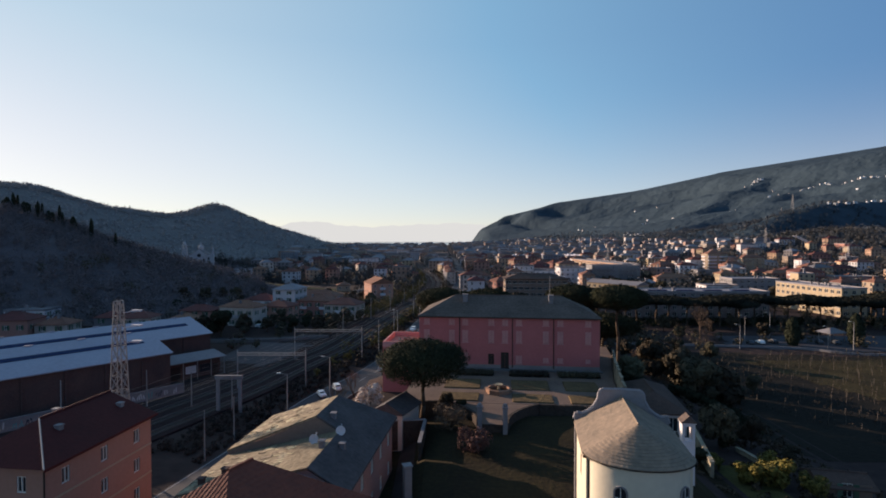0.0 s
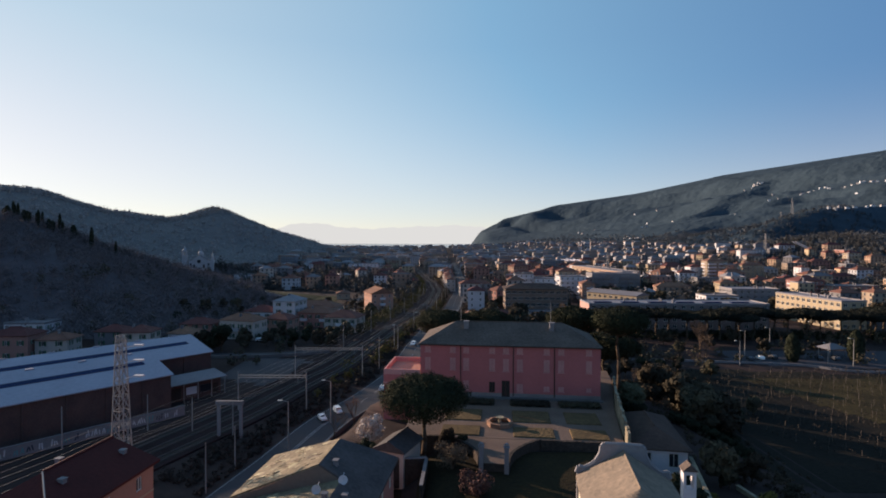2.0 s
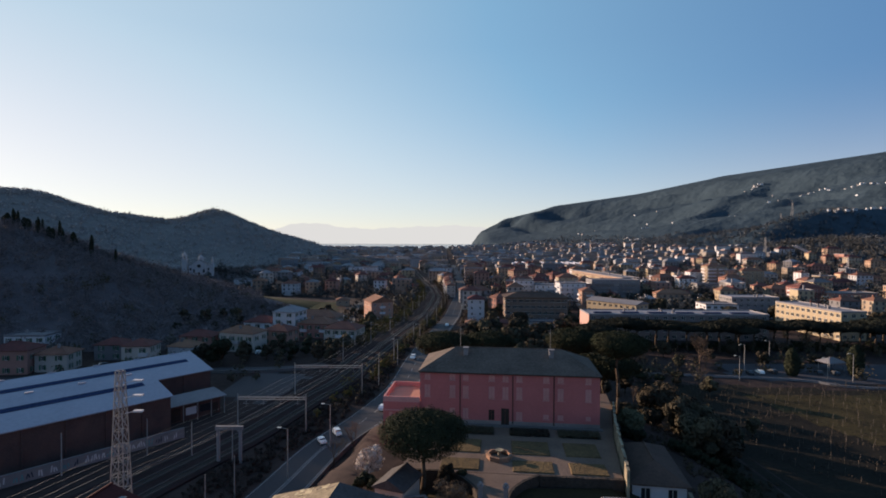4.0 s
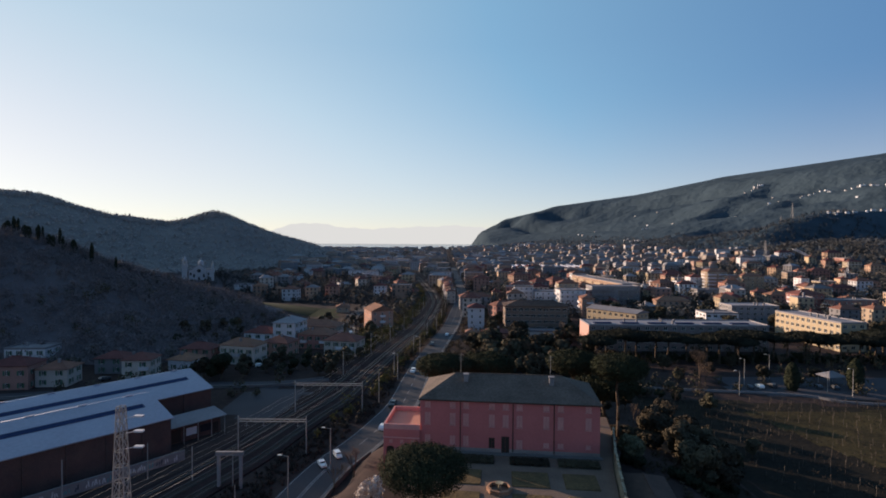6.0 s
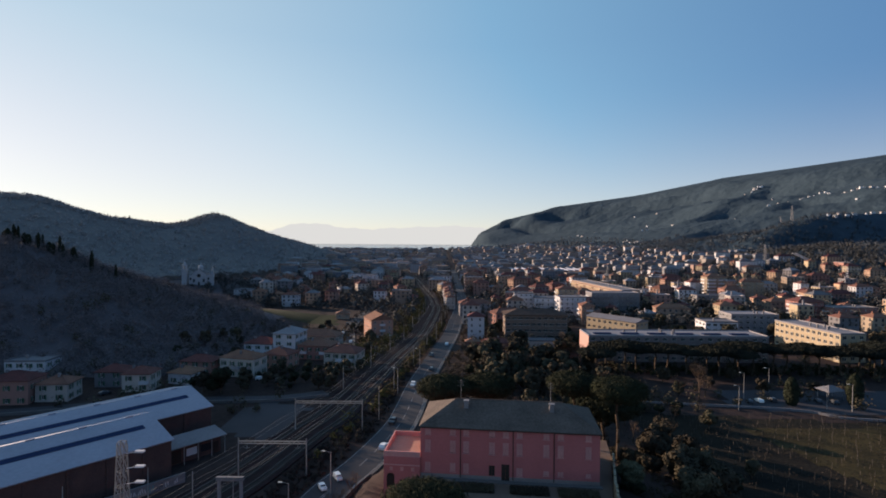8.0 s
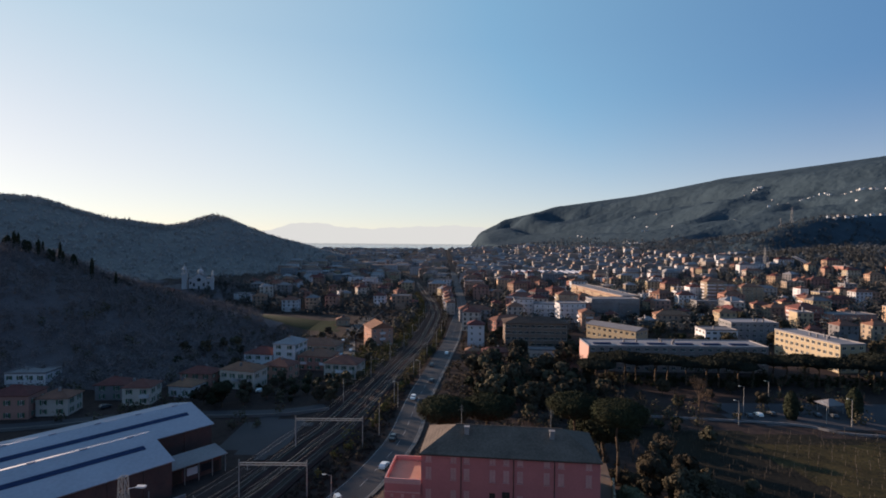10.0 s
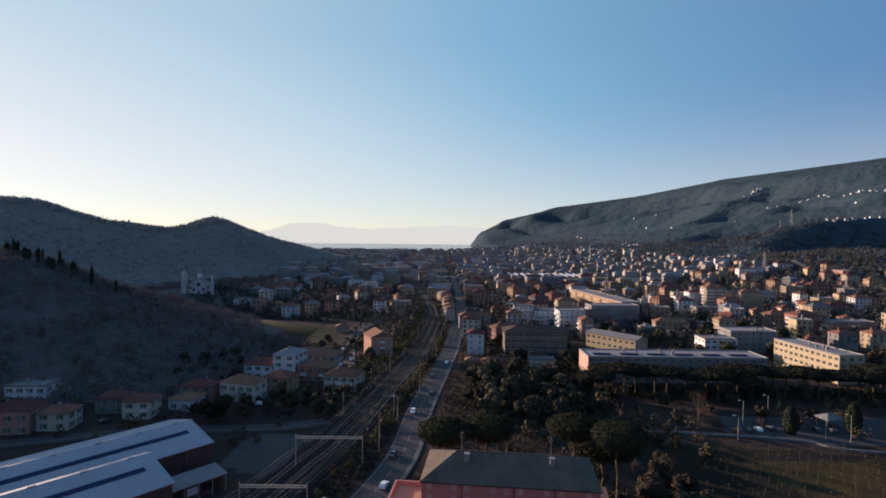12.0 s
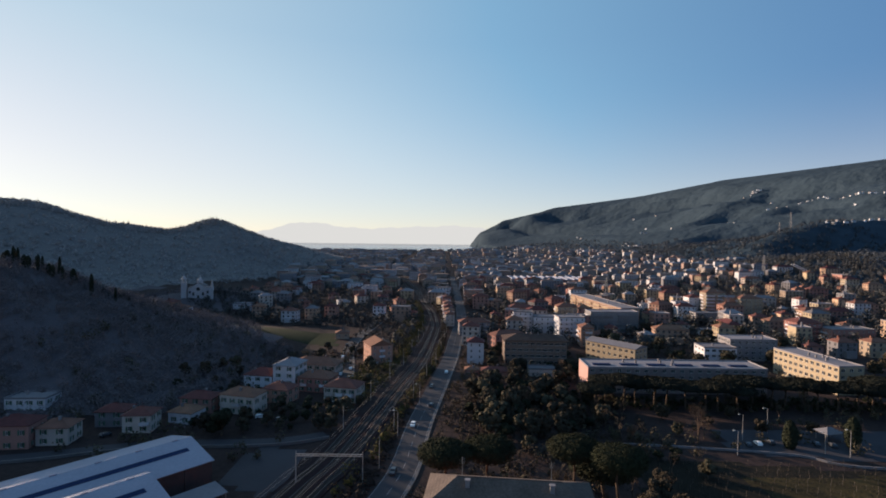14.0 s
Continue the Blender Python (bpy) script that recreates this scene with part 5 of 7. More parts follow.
building("house", "cream two-storey house by the lane", "house", -102, 178, 9, 8, 2, 4, PALEP, TERRA, z=3.4, storey=3.0, balconies=1)
building("house", "grey-cream house with a brown hipped roof", "house", -114, 183, 9.5, 8, 2, 4, GREYP, TERRA, z=3.4, storey=2.7)
building("house", "pale two-storey house with tall dark windows", "house", -122, 167, 9.4, 8, 2, 6, PALEP, TERRA, z=3.4, storey=2.8)
building("house", "white house with a pale flat roof by the wood", "house", -151, 194, 14.2, 9, 2, 3, WHITEP, GREYROOF, "flat", z=3.6, storey=3.0)
building("house", "dull rose terrace house with a brown roof", "house", -133, 164, 12, 9, 2, 6, ROSE, TERRA, z=3.2, storey=3.8)
building("house", "tall salmon house with an orange tiled roof", "house", -35, 286, 12, 14, 4, 24, ROSE, TERRA, "gable", z=-0.3, storey=3.0, balconies=4)
building("house", "small house with a bright orange roof", "house", -68, 360, 9, 8, 1, 10, ORANGEP, TERRA, z=0.5, storey=3.3)

# ---- blocks along the road and to the right of it ----
building("house", "tall white house with a red hipped roof beside the road", "house", 18.3, 290, 9, 9, 4, -4, WHITEP, TERRA, z=0, storey=3.2, style="plain")
building("house", "low rose outhouse with a red roof", "house", 15, 265, 7, 6, 1, -4, ROSE, TERRA, z=0, storey=3.6)
building("house", "low long house with a dull red roof", "house", 26.5, 260, 14, 7, 1, -4, ROSE, TERRA, z=0, storey=4.4)
building("apartment_block", "broad brown apartment block with a low brown roof", "apartment block", 51.5, 296, 34, 15, 4, -2, BROWNP, BROWNROOF, "hip", z=0, rise=2.6, storey=3.35, style="plain", strips=True, win=(2.0, 1.5), over=0.9)
building("house", "low pale house with a flat grey roof before the brown block", "house", 50, 266, 13, 8, 1, -4, PALEP, GREYROOF, "flat", z=0, storey=4.2, style="plain")
blocks = [
    (60, 392, 14, 12, 5, WHITEP, "flat"), (75, 389, 16, 14, 4, WHITEP, "flat"), (89, 368, 18, 13, 5, WHITEP, "flat"),
    (94, 345, 8, 13, 4, ORANGEP, "hip"), (110, 353, 18, 10, 2, OCHRE, "hip"), (128, 398, 36, 14, 5, GREYP, "flat"),
    (193, 374, 20, 10, 2, WHITEP, "flat"), (259, 377, 18, 14, 4, ROSE, "hip"), (283, 368, 32, 14, 3, ROSE, "flat"),
    (252, 490, 18, 13, 7, OCHRE, "hip"), (263, 482, 13, 13, 6, ORANGEP, "flat"), (275, 473, 19, 13, 6, OCHRE, "hip"), (240, 503, 13, 12, 5, WHITEP, "hip"), (338, 497, 8, 10, 5, WHITEP, "hip"),
    (33, 548, 18, 12, 5, ORANGEP, "flat"), (5, 508, 8, 10, 4, ROSE, "hip"), (6, 418, 7, 12, 3, PALEP, "hip"), (6, 438, 8, 12, 3, WHITEP, "hip"), (5.5, 462, 8, 13, 3, ROSE, "hip"), (5, 486, 8, 12, 3, PALEP, "hip"), (-84, 616, 16, 13, 4, WHITEP, "flat"), (-111, 677, 18, 13, 3, WHITEP, "flat"), (-175, 466, 15, 10, 3, WHITEP, "flat"),
    (225, 440, 30, 12, 3, GREYP, "flat"), (310, 440, 22, 12, 4, ORANGEP, "hip"), (66, 440, 20, 12, 4, ORANGEP, "hip"), (100, 425, 16, 12, 5, OCHRE, "hip"),
]
for i, (x, y, w, d, s, wl, rf) in enumerate(blocks):
    blk = building("apartment_block", "plastered apartment block with %s roof" % ("a flat grey" if rf == "flat" else "a red tiled"), "apartment block", x, y, w, d, s, -6 + (i * 37 % 11), wl, GREYROOF if rf == "flat" else TERRA, rf, z=0, storey=3.05, balconies=0, group="apartment blocks", chimneys=2, style="plain" if i % 2 else "shutter", faces=("front", "left"))
    for k in range(1, s):
        for sx in ((-0.27, 0.27) if w > 15 else (0.12,)):
            b = Mesh()
            bw = w * (0.2 if w > 15 else 0.26)
            b.box(-bw, bw, -1.3, 0, -0.16, 0)
            b.box(-bw, bw, -1.3, -1.2, 0, 0.95)
            b.box(-bw, -bw + 0.1, -1.2, 0, 0, 0.95)
            b.box(bw - 0.1, bw, -1.2, 0, 0, 0.95)
            part("balcony", b, wl if i % 3 else WHITEP, blk, at=pose(sx * w, -d / 2 - 0.004, k * 3.05))
        b = Mesh()
        b.box(-d * 0.3, d * 0.3, -1.2, 0, -0.16, 0.0)
        b.box(-d * 0.3, d * 0.3, -1.2, -1.1, 0, 0.9)
        part("balcony", b, WHITEP, blk, at=pose(-w / 2 - 0.004, 0, k * 3.05, 0, 0, 270))
building("apartment_block", "cream block with a sloping grey roof set at an angle", "apartment block", 99, 300, 12, 32, 3, 38, CREAM, GREYROOF, "gable", z=0, storey=3.4, rise=1.6, style="plain", win=(1.8, 1.5), faces=("front", "left"))
row = building("apartment_block", "long ochre terrace of flats with stacked balconies and a flat roof", "apartment block", 141, 466, 15, 106, 5, 7.6, ORANGEP, GREYROOF, "flat", z=0, storey=3.05, chimneys=6, style="plain", win=(1.6, 1.5), faces=("front", "left"))
for k in range(1, 5):
    for q_ in range(6):
        b = Mesh()
        b.box(-6.4, 6.4, -1.5, 0, -0.16, 0)
        b.box(-6.4, 6.4, -1.5, -1.4, 0, 0.95)
        part("balcony", b, CREAM, row, at=pose(-7.504, -44 + q_ * 17.6, k * 3.05, 0, 0, 270))
school = building("school", "long grey school building with a pink end wall and flat roof", "school", 106.6, 245.5, 81, 16, 4, -0.5, MAUVEP, GREYROOF, "flat", z=0, storey=2.85, chimneys=6, cols=20, style="plain", win=(1.9, 1.5))
b = Mesh()
b.box(-40.65, -40.52, -8.05, 8.05, -2, 11.4)
part("end_wall", b, material("coral_end_wall", (0.46, 0.27, 0.24), 0.9, 0.2, 2.0, vary=0.1), school, "sunlit coral end wall")
for k in range(6):
    b = Mesh()
    b.box(-4, 4, -1.2, 1.2, 0, 0.5)
    part("roof_panel", b, SKYLIGHT, school, at=pose(-33 + k * 12.6, -2.5, 11.7))
building("apartment_block", "long cream block with bands of windows and a flat roof", "apartment block", 184.2, 258.8, 12.6, 41, 4, 5.6, CREAM, GREYROOF, "flat", z=0, storey=3.2, chimneys=5, style="plain", win=(2.0, 1.6), faces=("front", "left"))
building("apartment_block", "white modern block with a stepped flat roof", "apartment block", 181, 312, 27, 15, 4, -2, GREYP, GREYROOF, "flat", z=0, storey=3.0, style="plain", win=(1.8, 1.5), chimneys=3)
building("apartment_block", "low white wing of the modern block", "apartment block", 157, 302, 18, 13, 3, -2, WHITEP, GREYROOF, "flat", z=0, storey=3.0, style="plain", win=(2.2, 1.4), chimneys=1)
# far warehouse
wh = thing("warehouse", "very long white factory with a sawtooth roof", "factory", pose(161, 790, 0, 0, 0, -1))
b = Mesh()
b.box(-60, 60, -30, 30, -1, 10)
part("wall", b, GREYP, wh)
for k in range(12):
    b = Mesh()
    x0 = -60 + k * 10
    b.face([(x0, -30, 10), (x0 + 10, -30, 10), (x0 + 1, -30, 11.4)])
    b.face([(x0, 30, 10), (x0, -30, 10), (x0 + 1, -30, 11.4), (x0 + 1, 30, 11.4)])
    b.face([(x0 + 10, -30, 10), (x0 + 10, 30, 10), (x0 + 1, 30, 11.4), (x0 + 1, -30, 11.4)])
    part("roof_bay", b, SHEDROOF, wh)

# ---- hilltop church ----
hc = thing("hillside_church", "white church with bell tower and dome on a knoll", "church", pose(-222, 482, 13, 0, 0, 14) @ Matrix.Scale(0.9, 4))
CHW = material("dull_white_plaster", (0.40, 0.40, 0.42), 0.9, 0.2, 2.0, vary=0.2)
b = Mesh()
b.box(-9, 12, -6, 12, -4, 9)
b.box(-5.5, 6.5, -7.2, -6.004, -4, 10)
b.face([(-6, -7.2, 10), (7, -7.2, 10), (0.5, -7.2, 14)])
b.face([(7, -6, 10), (-6, -6, 10), (0.5, -6, 14)])
part("nave", b, CHW, hc)
b = Mesh()
b.face([(-6.2, -7.4, 9.95), (-6.2, 12, 9.95), (0.5, 12, 14.15), (0.5, -7.4, 14.15)][::-1])
b.face([(7.2, -7.4, 9.95), (7.2, 12, 9.95), (0.5, 12, 14.15), (0.5, -7.4, 14.15)])
part("roof", b, GREYROOF, hc)
for x0, x1 in ((-9.3, -6.3), (7.3, 12.3)):
    b = Mesh()
    b.box(x0, x1, -6.3, 12.3, 9.004, 9.4)
    part("side_roof", b, GREYROOF, hc)
b = Mesh()
b.box(-2.3, 2.3, -2.3, 2.3, -4, 14)
b.box(-2.6, 2.6, -2.6, 2.6, 14, 14.5)
for sx in (-1, 1):
    for sy in (-1, 1):
        b.box(sx * 1.5 - 0.5, sx * 1.5 + 0.5, sy * 1.5 - 0.5, sy * 1.5 + 0.5, 14.5, 18)
b.box(-2.5, 2.5, -2.5, 2.5, 18, 18.5)
b.lathe([(1.9, 18.5), (1.6, 20), (0.6, 21.6), (0.15, 22.4), (0.05, 25)], 10)
part("bell_tower", b, CHW, hc, at=pose(-13, -5, 0))
b = Mesh()
b.lathe([(2.6, 12), (2.6, 15), (2.9, 15.3), (2.3, 17), (1.0, 18.2), (0.5, 18.6), (0.5, 20.2), (0.02, 21.6)], 14)
part("dome", b, CHW, hc, at=pose(0.5, 3, 0))
b = Mesh()
b.box(-1.0, 1.0, -1.0, 1.0, -4, 13)
b.lathe([(1.0, 13), (0.7, 14.5), (0.05, 18)], 8)
part("turret", b, CHW, hc, at=pose(13.1, -5, 0))
b = Mesh()
b.rod((0.5, -7.26, 8.0), (0.5, -7.21, 8.0), 1.8, 1.8, 16)
part("window", b, GLASS, hc)
for u, z0 in ((-4, 1.5), (0.5, -1.5), (5, 1.5)):
    b = Mesh()
    b.box(u - 0.9, u + 0.9, -7.26, -7.21, z0, z0 + 3.2)
    part("window" if z0 > 0 else "door", b, GLASS if z0 > 0 else DARKWOOD, hc)
for u in (-7.4, 9.2):
    b = Mesh()
    b.box(u - 0.8, u + 0.8, -6.06, -6.01, 3.5, 6)
    part("window", b, GLASS, hc)


# ---- the rest of the town ----
def along(line, y):
    for (x0, y0), (x1, y1) in zip(line, line[1:]):
        if y0 <= y <= y1:
            return x0 + (x1 - x0) * (y - y0) / (y1 - y0)
    return line[-1][0]


taken = [(o.location.x, o.location.y, 18) for o in bpy.data.objects if o.get("category") in ("house", "apartment block", "school", "factory", "church")]
taken += [(104 + k * 14 - 40, 243, 16) for k in range(7)] + [(110 + k * 17, 790, 36) for k in range(8)] + [(141 - k * 2, 415 + k * 15, 17) for k in range(8)]
rs = random.Random(77)


def town_ok(x, y, gap):
    if abs(x) > 0.88 * y + 30 or y < 318:
        return False
    if -17 < x - along(RAIL_LINE, y) < 11 or abs(x - along(ROAD_LINE, y)) < 11:
        return False
    if x < -30 and y < 430 and not (x < -120 and y > 410):
        return False
    if 55 < x < 215 and y < 345:
        return False
    if hz(x, y) > (9 if x < 0 else 26):
        return False
    return all((x - a) ** 2 + (y - b_) ** 2 > max(gap, g) ** 2 for a, b_, g in taken)


FARWIN = {}
b = Mesh()
b.box(-0.62, 0.62, -0.02, 0.02, 0, 1.76)
for x0, x1, z0, z1 in ((-0.7, -0.6, 0, 1.8), (0.6, 0.7, 0, 1.8), (-0.6, 0.6, 1.7, 1.8), (-0.05, 0.05, 0, 1.7)):
    b.box(x0, x1, -0.07, 0.02, z0, z1, 1)
PANE = b.data("window", [GLASS, GREYP])


def small_house(x, y, w, d, s, rz, wl, rf, kind):
    t = thing("town_house", "plastered town house with %s roof" % ("a flat grey" if kind == "flat" else "a red tiled"), "house", pose(x, y, hz(x, y), 0, 0, rz), "houses of the town")
    h = s * 3.05
    key = (w, d, s, kind)
    if key not in FARWIN:
        b = Mesh()
        b.box(-w / 2, w / 2, -d / 2, d / 2, -2, h)
        b.box(-w * 0.2, w * 0.3, -d / 2 - 2.6, -d / 2 - 0.004, -2, h * 0.45)
        for q in range(1, s):
            b.box(w * 0.02, w * 0.42, -d / 2 - 1.1, -d / 2 - 0.004, q * 3.05 - 0.1, q * 3.05 + 0.9)
        r = roof_mesh(w, d, kind, min(w, d) * 0.26)
        r.box(-w * 0.25, -w * 0.25 + 0.8, -0.4, 0.5, 0.3, min(w, d) * 0.26 + 1.0)
        spots_ = []
        for face, (width, to, at) in sides(w, d).items():
            if face == "back":
                continue
            n_ = max(2, int(width / 3.2))
            for k in range(s):
                for i in range(n_):
                    u = (i + 0.5) * width / n_
                    spots_.append(at(u, k * 3.05 + 0.7, 0.0))
                    if face == "front" or i % 2 == 0:
                        b.box(-0.8, 0.8, -0.09, -0.004, -0.12, -0.02, 0, at(u, k * 3.05 + 0.7, 0.0))
        far_ = Mesh()
        far_.v, far_.f, far_.s = list(b.v), list(b.f), list(b.s)
        for mt in spots_:
            far_.box(-0.65, 0.65, -0.03, 0.02, 0, 1.8, 1, mt)
        FARWIN[key] = (b, r, spots_, far_)
    b, r, spots_, far_ = FARWIN[key]
    near = y < 450
    mk = (key, wl.name, near)
    if mk not in FARWIN:
        FARWIN[mk] = b.data("wall", wl) if near else far_.data("wall", [wl, GLASS])
    rk = (key, rf.name)
    if rk not in FARWIN:
        FARWIN[rk] = r.data("roof", rf)
    part("wall", FARWIN[mk], None, t)
    part("roof", FARWIN[rk], None, t, at=pose(0, 0, h))
    if near:
        for mt in spots_:
            part("window", PANE, None, t, at=mt)


sizes = [(9, 8, 2), (10, 9, 3), (12, 9, 3), (11, 10, 4), (15, 10, 4), (18, 11, 4), (8, 7, 2), (12, 10, 4), (22, 10, 3)]
walls = [OCHRE, CREAM, WHITEP, ROSE, ORANGEP, GREYP, PALEP, ROSE, ORANGEP]
count = 0
for k in range(6000):
    y = 320 + 520 * rs.random() ** 1.2
    x = rs.uniform(-230, 0.85 * y + 20)
    w, d, s = sizes[rs.randrange(len(sizes))]
    if x < -40:
        w, d, s = sizes[rs.choice((0, 1, 2, 6, 1))]
    if not town_ok(x, y, w * 0.62 + 6.5):
        continue
    kind = "flat" if rs.random() < (0.35 if s > 3 else 0.08) else "hip"
    small_house(x, y, w, d, s, rs.choice((-12, -8, -5, 0, 4, 25, 82)), rs.choice(walls), GREYROOF if kind == "flat" or rs.random() < 0.2 else TERRA, kind)
    taken.append((x, y, w * 0.55 + 4))
    count += 1
    if count >= 240:
        break


def island_mat(name, stops, rough=0.85):
    m = bpy.data.materials.new(name)
    m.use_nodes = True
    n, l = m.node_tree.nodes, m.node_tree.links
    geo, ramp = n.new("ShaderNodeNewGeometry"), n.new("ShaderNodeValToRGB")
    ramp.color_ramp.interpolation = "CONSTANT"
    els = ramp.color_ramp.elements
    while len(els) < len(stops):
        els.new(0.5)
    for i, c in enumerate(stops):
        els[i].position, els[i].color = i / len(stops), (*c, 1)
    l.new(geo.outputs["Random Per Island"], ramp.inputs[0])
    l.new(ramp.outputs[0], n["Principled BSDF"].inputs["Base Color"])
    n["Principled BSDF"].inputs["Roughness"].default_value = rough
    return m


FARWALL = island_mat("distant_plaster", [(0.24, 0.20, 0.18), (0.30, 0.29, 0.31), (0.28, 0.18, 0.15), (0.30, 0.22, 0.17), (0.17, 0.175, 0.20), (0.24, 0.20, 0.18), (0.42, 0.41, 0.43)])
FARROOF = island_mat("distant_roofs", [(0.16, 0.095, 0.085), (0.12, 0.08, 0.08), (0.19, 0.19, 0.21), (0.19, 0.105, 0.08), (0.12, 0.12, 0.135)])
FARGLASS = GLASS


HILLWALL = island_mat("white_hill_houses", [(0.55, 0.56, 0.60), (0.40, 0.42, 0.46), (0.62, 0.62, 0.64), (0.36, 0.33, 0.33)])


def many_houses(name, label, spots, wall=None):
    b = Mesh()
    for x, y, w, d, h, rz, kind in spots:
        z = hz(x, y)
        mt = pose(x, y, z, 0, 0, rz)
        b.box(-w / 2, w / 2, -d / 2, d / 2, -4, h, 0, mt)
        k = len(b.v)
        a, c, r = w / 2 + 0.5, d / 2 + 0.5, (0.3 if kind else d * 0.26)
        e = a - (0.2 if kind else min(c, a - 0.2))
        f_ = c - 0.2 if kind else 0.05
        pts = [(-a, -c, h), (a, -c, h), (a, c, h), (-a, c, h), (-e, -f_, h + r), (e, -f_, h + r), (e, f_, h + r), (-e, f_, h + r)]
        b.v += [tuple(mt @ Vector(p)) for p in pts]
        for q in ((0, 1, 5, 4), (1, 2, 6, 5), (2, 3, 7, 6), (3, 0, 4, 7), (4, 5, 6, 7), (3, 2, 1, 0)):
            b.f.append(tuple(k + i for i in q))
            b.s.append(1)
        if y < 1500:
            for s in range(int(h / 3)):
                for i in range(int(w / 3.2)):
                    u = -w / 2 + (i + 0.5) * w / int(w / 3.2)
                    b.face([mt @ Vector((u + e0, -d / 2 - 0.04, s * 3 + e1)) for e0, e1 in ((-0.55, 1), (0.55, 1), (0.55, 2.4), (-0.55, 2.4))], 2)
    return tagged(part(name, b, [wall or FARWALL, FARROOF, FARGLASS]), label, "houses", kind="stuff")


spots = []
cells = set()
for k in range(14000):
    y = 700 + 1700 * rs.random() ** 1.15
    x = rs.uniform(-0.35 * y + 40, 0.62 * y)
    c = (int(x / 18), int(y / 22))
    if c in cells or not town_ok(x, y, 12) or hz(x, y) > 12 + 30 * (x > 300):
        continue
    cells.add(c)
    tall = rs.random() ** 2
    spots.append((x, y, rs.uniform(8, 13) + 11 * tall, rs.uniform(7, 11), rs.uniform(5, 8) + 8 * tall, rs.choice((-12, -5, 0, 6, 80)), rs.random() < 0.3))
    if len(spots) >= 1700:
        break
many_houses("distant_houses", "crowded pale and orange houses of the distant town", spots)
spots = []
# houses strung along the hill roads
for (xa, ya), (xb, yb), n_ in (((1173, 2160), (1339, 2213), 10), ((1107, 1788), (1289, 1830), 8), ((1289, 1830), (1271, 1655), 9), ((1271, 1655), (1280, 1490), 14), ((800, 1151), (923, 1199), 7), ((923, 1199), (1074, 1275), 10), ((679, 1961), (645, 1679), 12), ((640, 1700), (492, 1396), 14), ((1002, 1878), (1076, 1833), 6)):
    for k in range(n_):
        u = rs.random()
        s = 0.4 + 0.3 * rs.random()
        spots.append((xa + (xb - xa) * u + rs.uniform(-14, 14), ya + (yb - ya) * u + rs.uniform(-14, 14), s * rs.uniform(9, 15), s * 8, s * rs.uniform(5, 8), rs.uniform(-30, 30), rs.random() < 0.4))
for k in range(34):
    x, y = rs.uniform(520, 1650), rs.uniform(1300, 2700)
    if 14 < hz(x, y) < 230 and x < 0.84 * y:
        spots.append((x, y, rs.uniform(6, 10), 7, rs.uniform(4, 6), rs.uniform(-30, 30), rs.random() < 0.4))
many_houses("hill_houses", "scattered pale houses on the wooded hillside", spots, HILLWALL)


# ---- crane, conveyor and pylons at the edge of town ----
crane = thing("tower_crane", "pale tower crane above the houses", "crane", pose(430, 560, hz(430, 560), 0, 0, -20))
b = Mesh()
for sx, sy in ((-1, -1), (1, -1), (1, 1), (-1, 1)):
    b.rod((sx * 0.7, sy * 0.7, 0), (sx * 0.7, sy * 0.7, 22), 0.1, 0.1, 4)
for i in range(11):
    for (ax_, ay_), (bx_, by_) in (((-1, -1), (1, -1)), ((1, -1), (1, 1)), ((1, 1), (-1, 1)), ((-1, 1), (-1, -1))):
        b.rod((ax_ * 0.7, ay_ * 0.7, i * 2), (bx_ * 0.7, by_ * 0.7, i * 2 + 2), 0.07, 0.07, 3)
part("mast", b, WHITEP, crane)
b = Mesh()
b.rod((-7, 0, 19.5), (13, 0, 19.5), 0.2, 0.14, 4)
b.rod((0, 0, 23), (13, 0, 19.7), 0.05, 0.05, 4)
b.rod((0, 0, 23), (-7, 0, 19.7), 0.05, 0.05, 4)
part("jib", b, WHITEP, crane)
b = Mesh()
b.box(-7.4, -5.6, -0.6, 0.6, 18.2, 19.3)
part("counterweight", b, GREYP, crane)
conv = thing("conveyor", "white inclined conveyor beams on a trestle", "conveyor", pose(478, 700, 0))
for k in range(2):
    b = Mesh()
    b.rod((-14 + k * 8, k * 6, 39), (10 + k * 8, k * 6, 28), 0.7, 0.7, 4)
    part("beam", b, WHITEP, conv)
    b = Mesh()
    b.rod((-2 + k * 8, k * 6, 0), (-2 + k * 8, k * 6, 33), 0.4, 0.3, 5)
    part("trestle", b, GREYP, conv)


def pylon(x, y, h):
    t = thing("pylon", "slim grey electricity pylon on the hillside", "pylon", pose(x, y, hz(x, y)), "pylons")
    b = Mesh()
    for sx, sy in ((-1, -1), (1, -1), (1, 1), (-1, 1)):
        b.rod((sx * h * 0.06, sy * h * 0.06, -1), (sx * 0.5, sy * 0.5, h), 0.28, 0.18, 4)
    for i in range(8):
        u, v = h * i / 8, h * (i + 1) / 8
        ra, rb = h * 0.06 * (1 - i / 8) + 0.5, h * 0.06 * (1 - (i + 1) / 8) + 0.5
        b.rod((-ra, -ra, u), (rb, -rb, v), 0.14, 0.14, 3)
        b.rod((ra, -ra, u), (-rb, -rb, v), 0.14, 0.14, 3)
    part("tower", b, GALV, t)
    b = Mesh()
    for zz, ww in ((0.78, 0.16), (0.88, 0.2), (0.97, 0.14)):
        b.rod((-h * ww, 0, h * zz), (h * ww, 0, h * zz), 0.2, 0.2, 4)
    part("cross_arm", b, GALV, t)


for x, y, h in ((800, 1210, 44), (440, 720, 32), (200, 640, 24), (960, 1500, 40)):
    pylon(x, y, h)

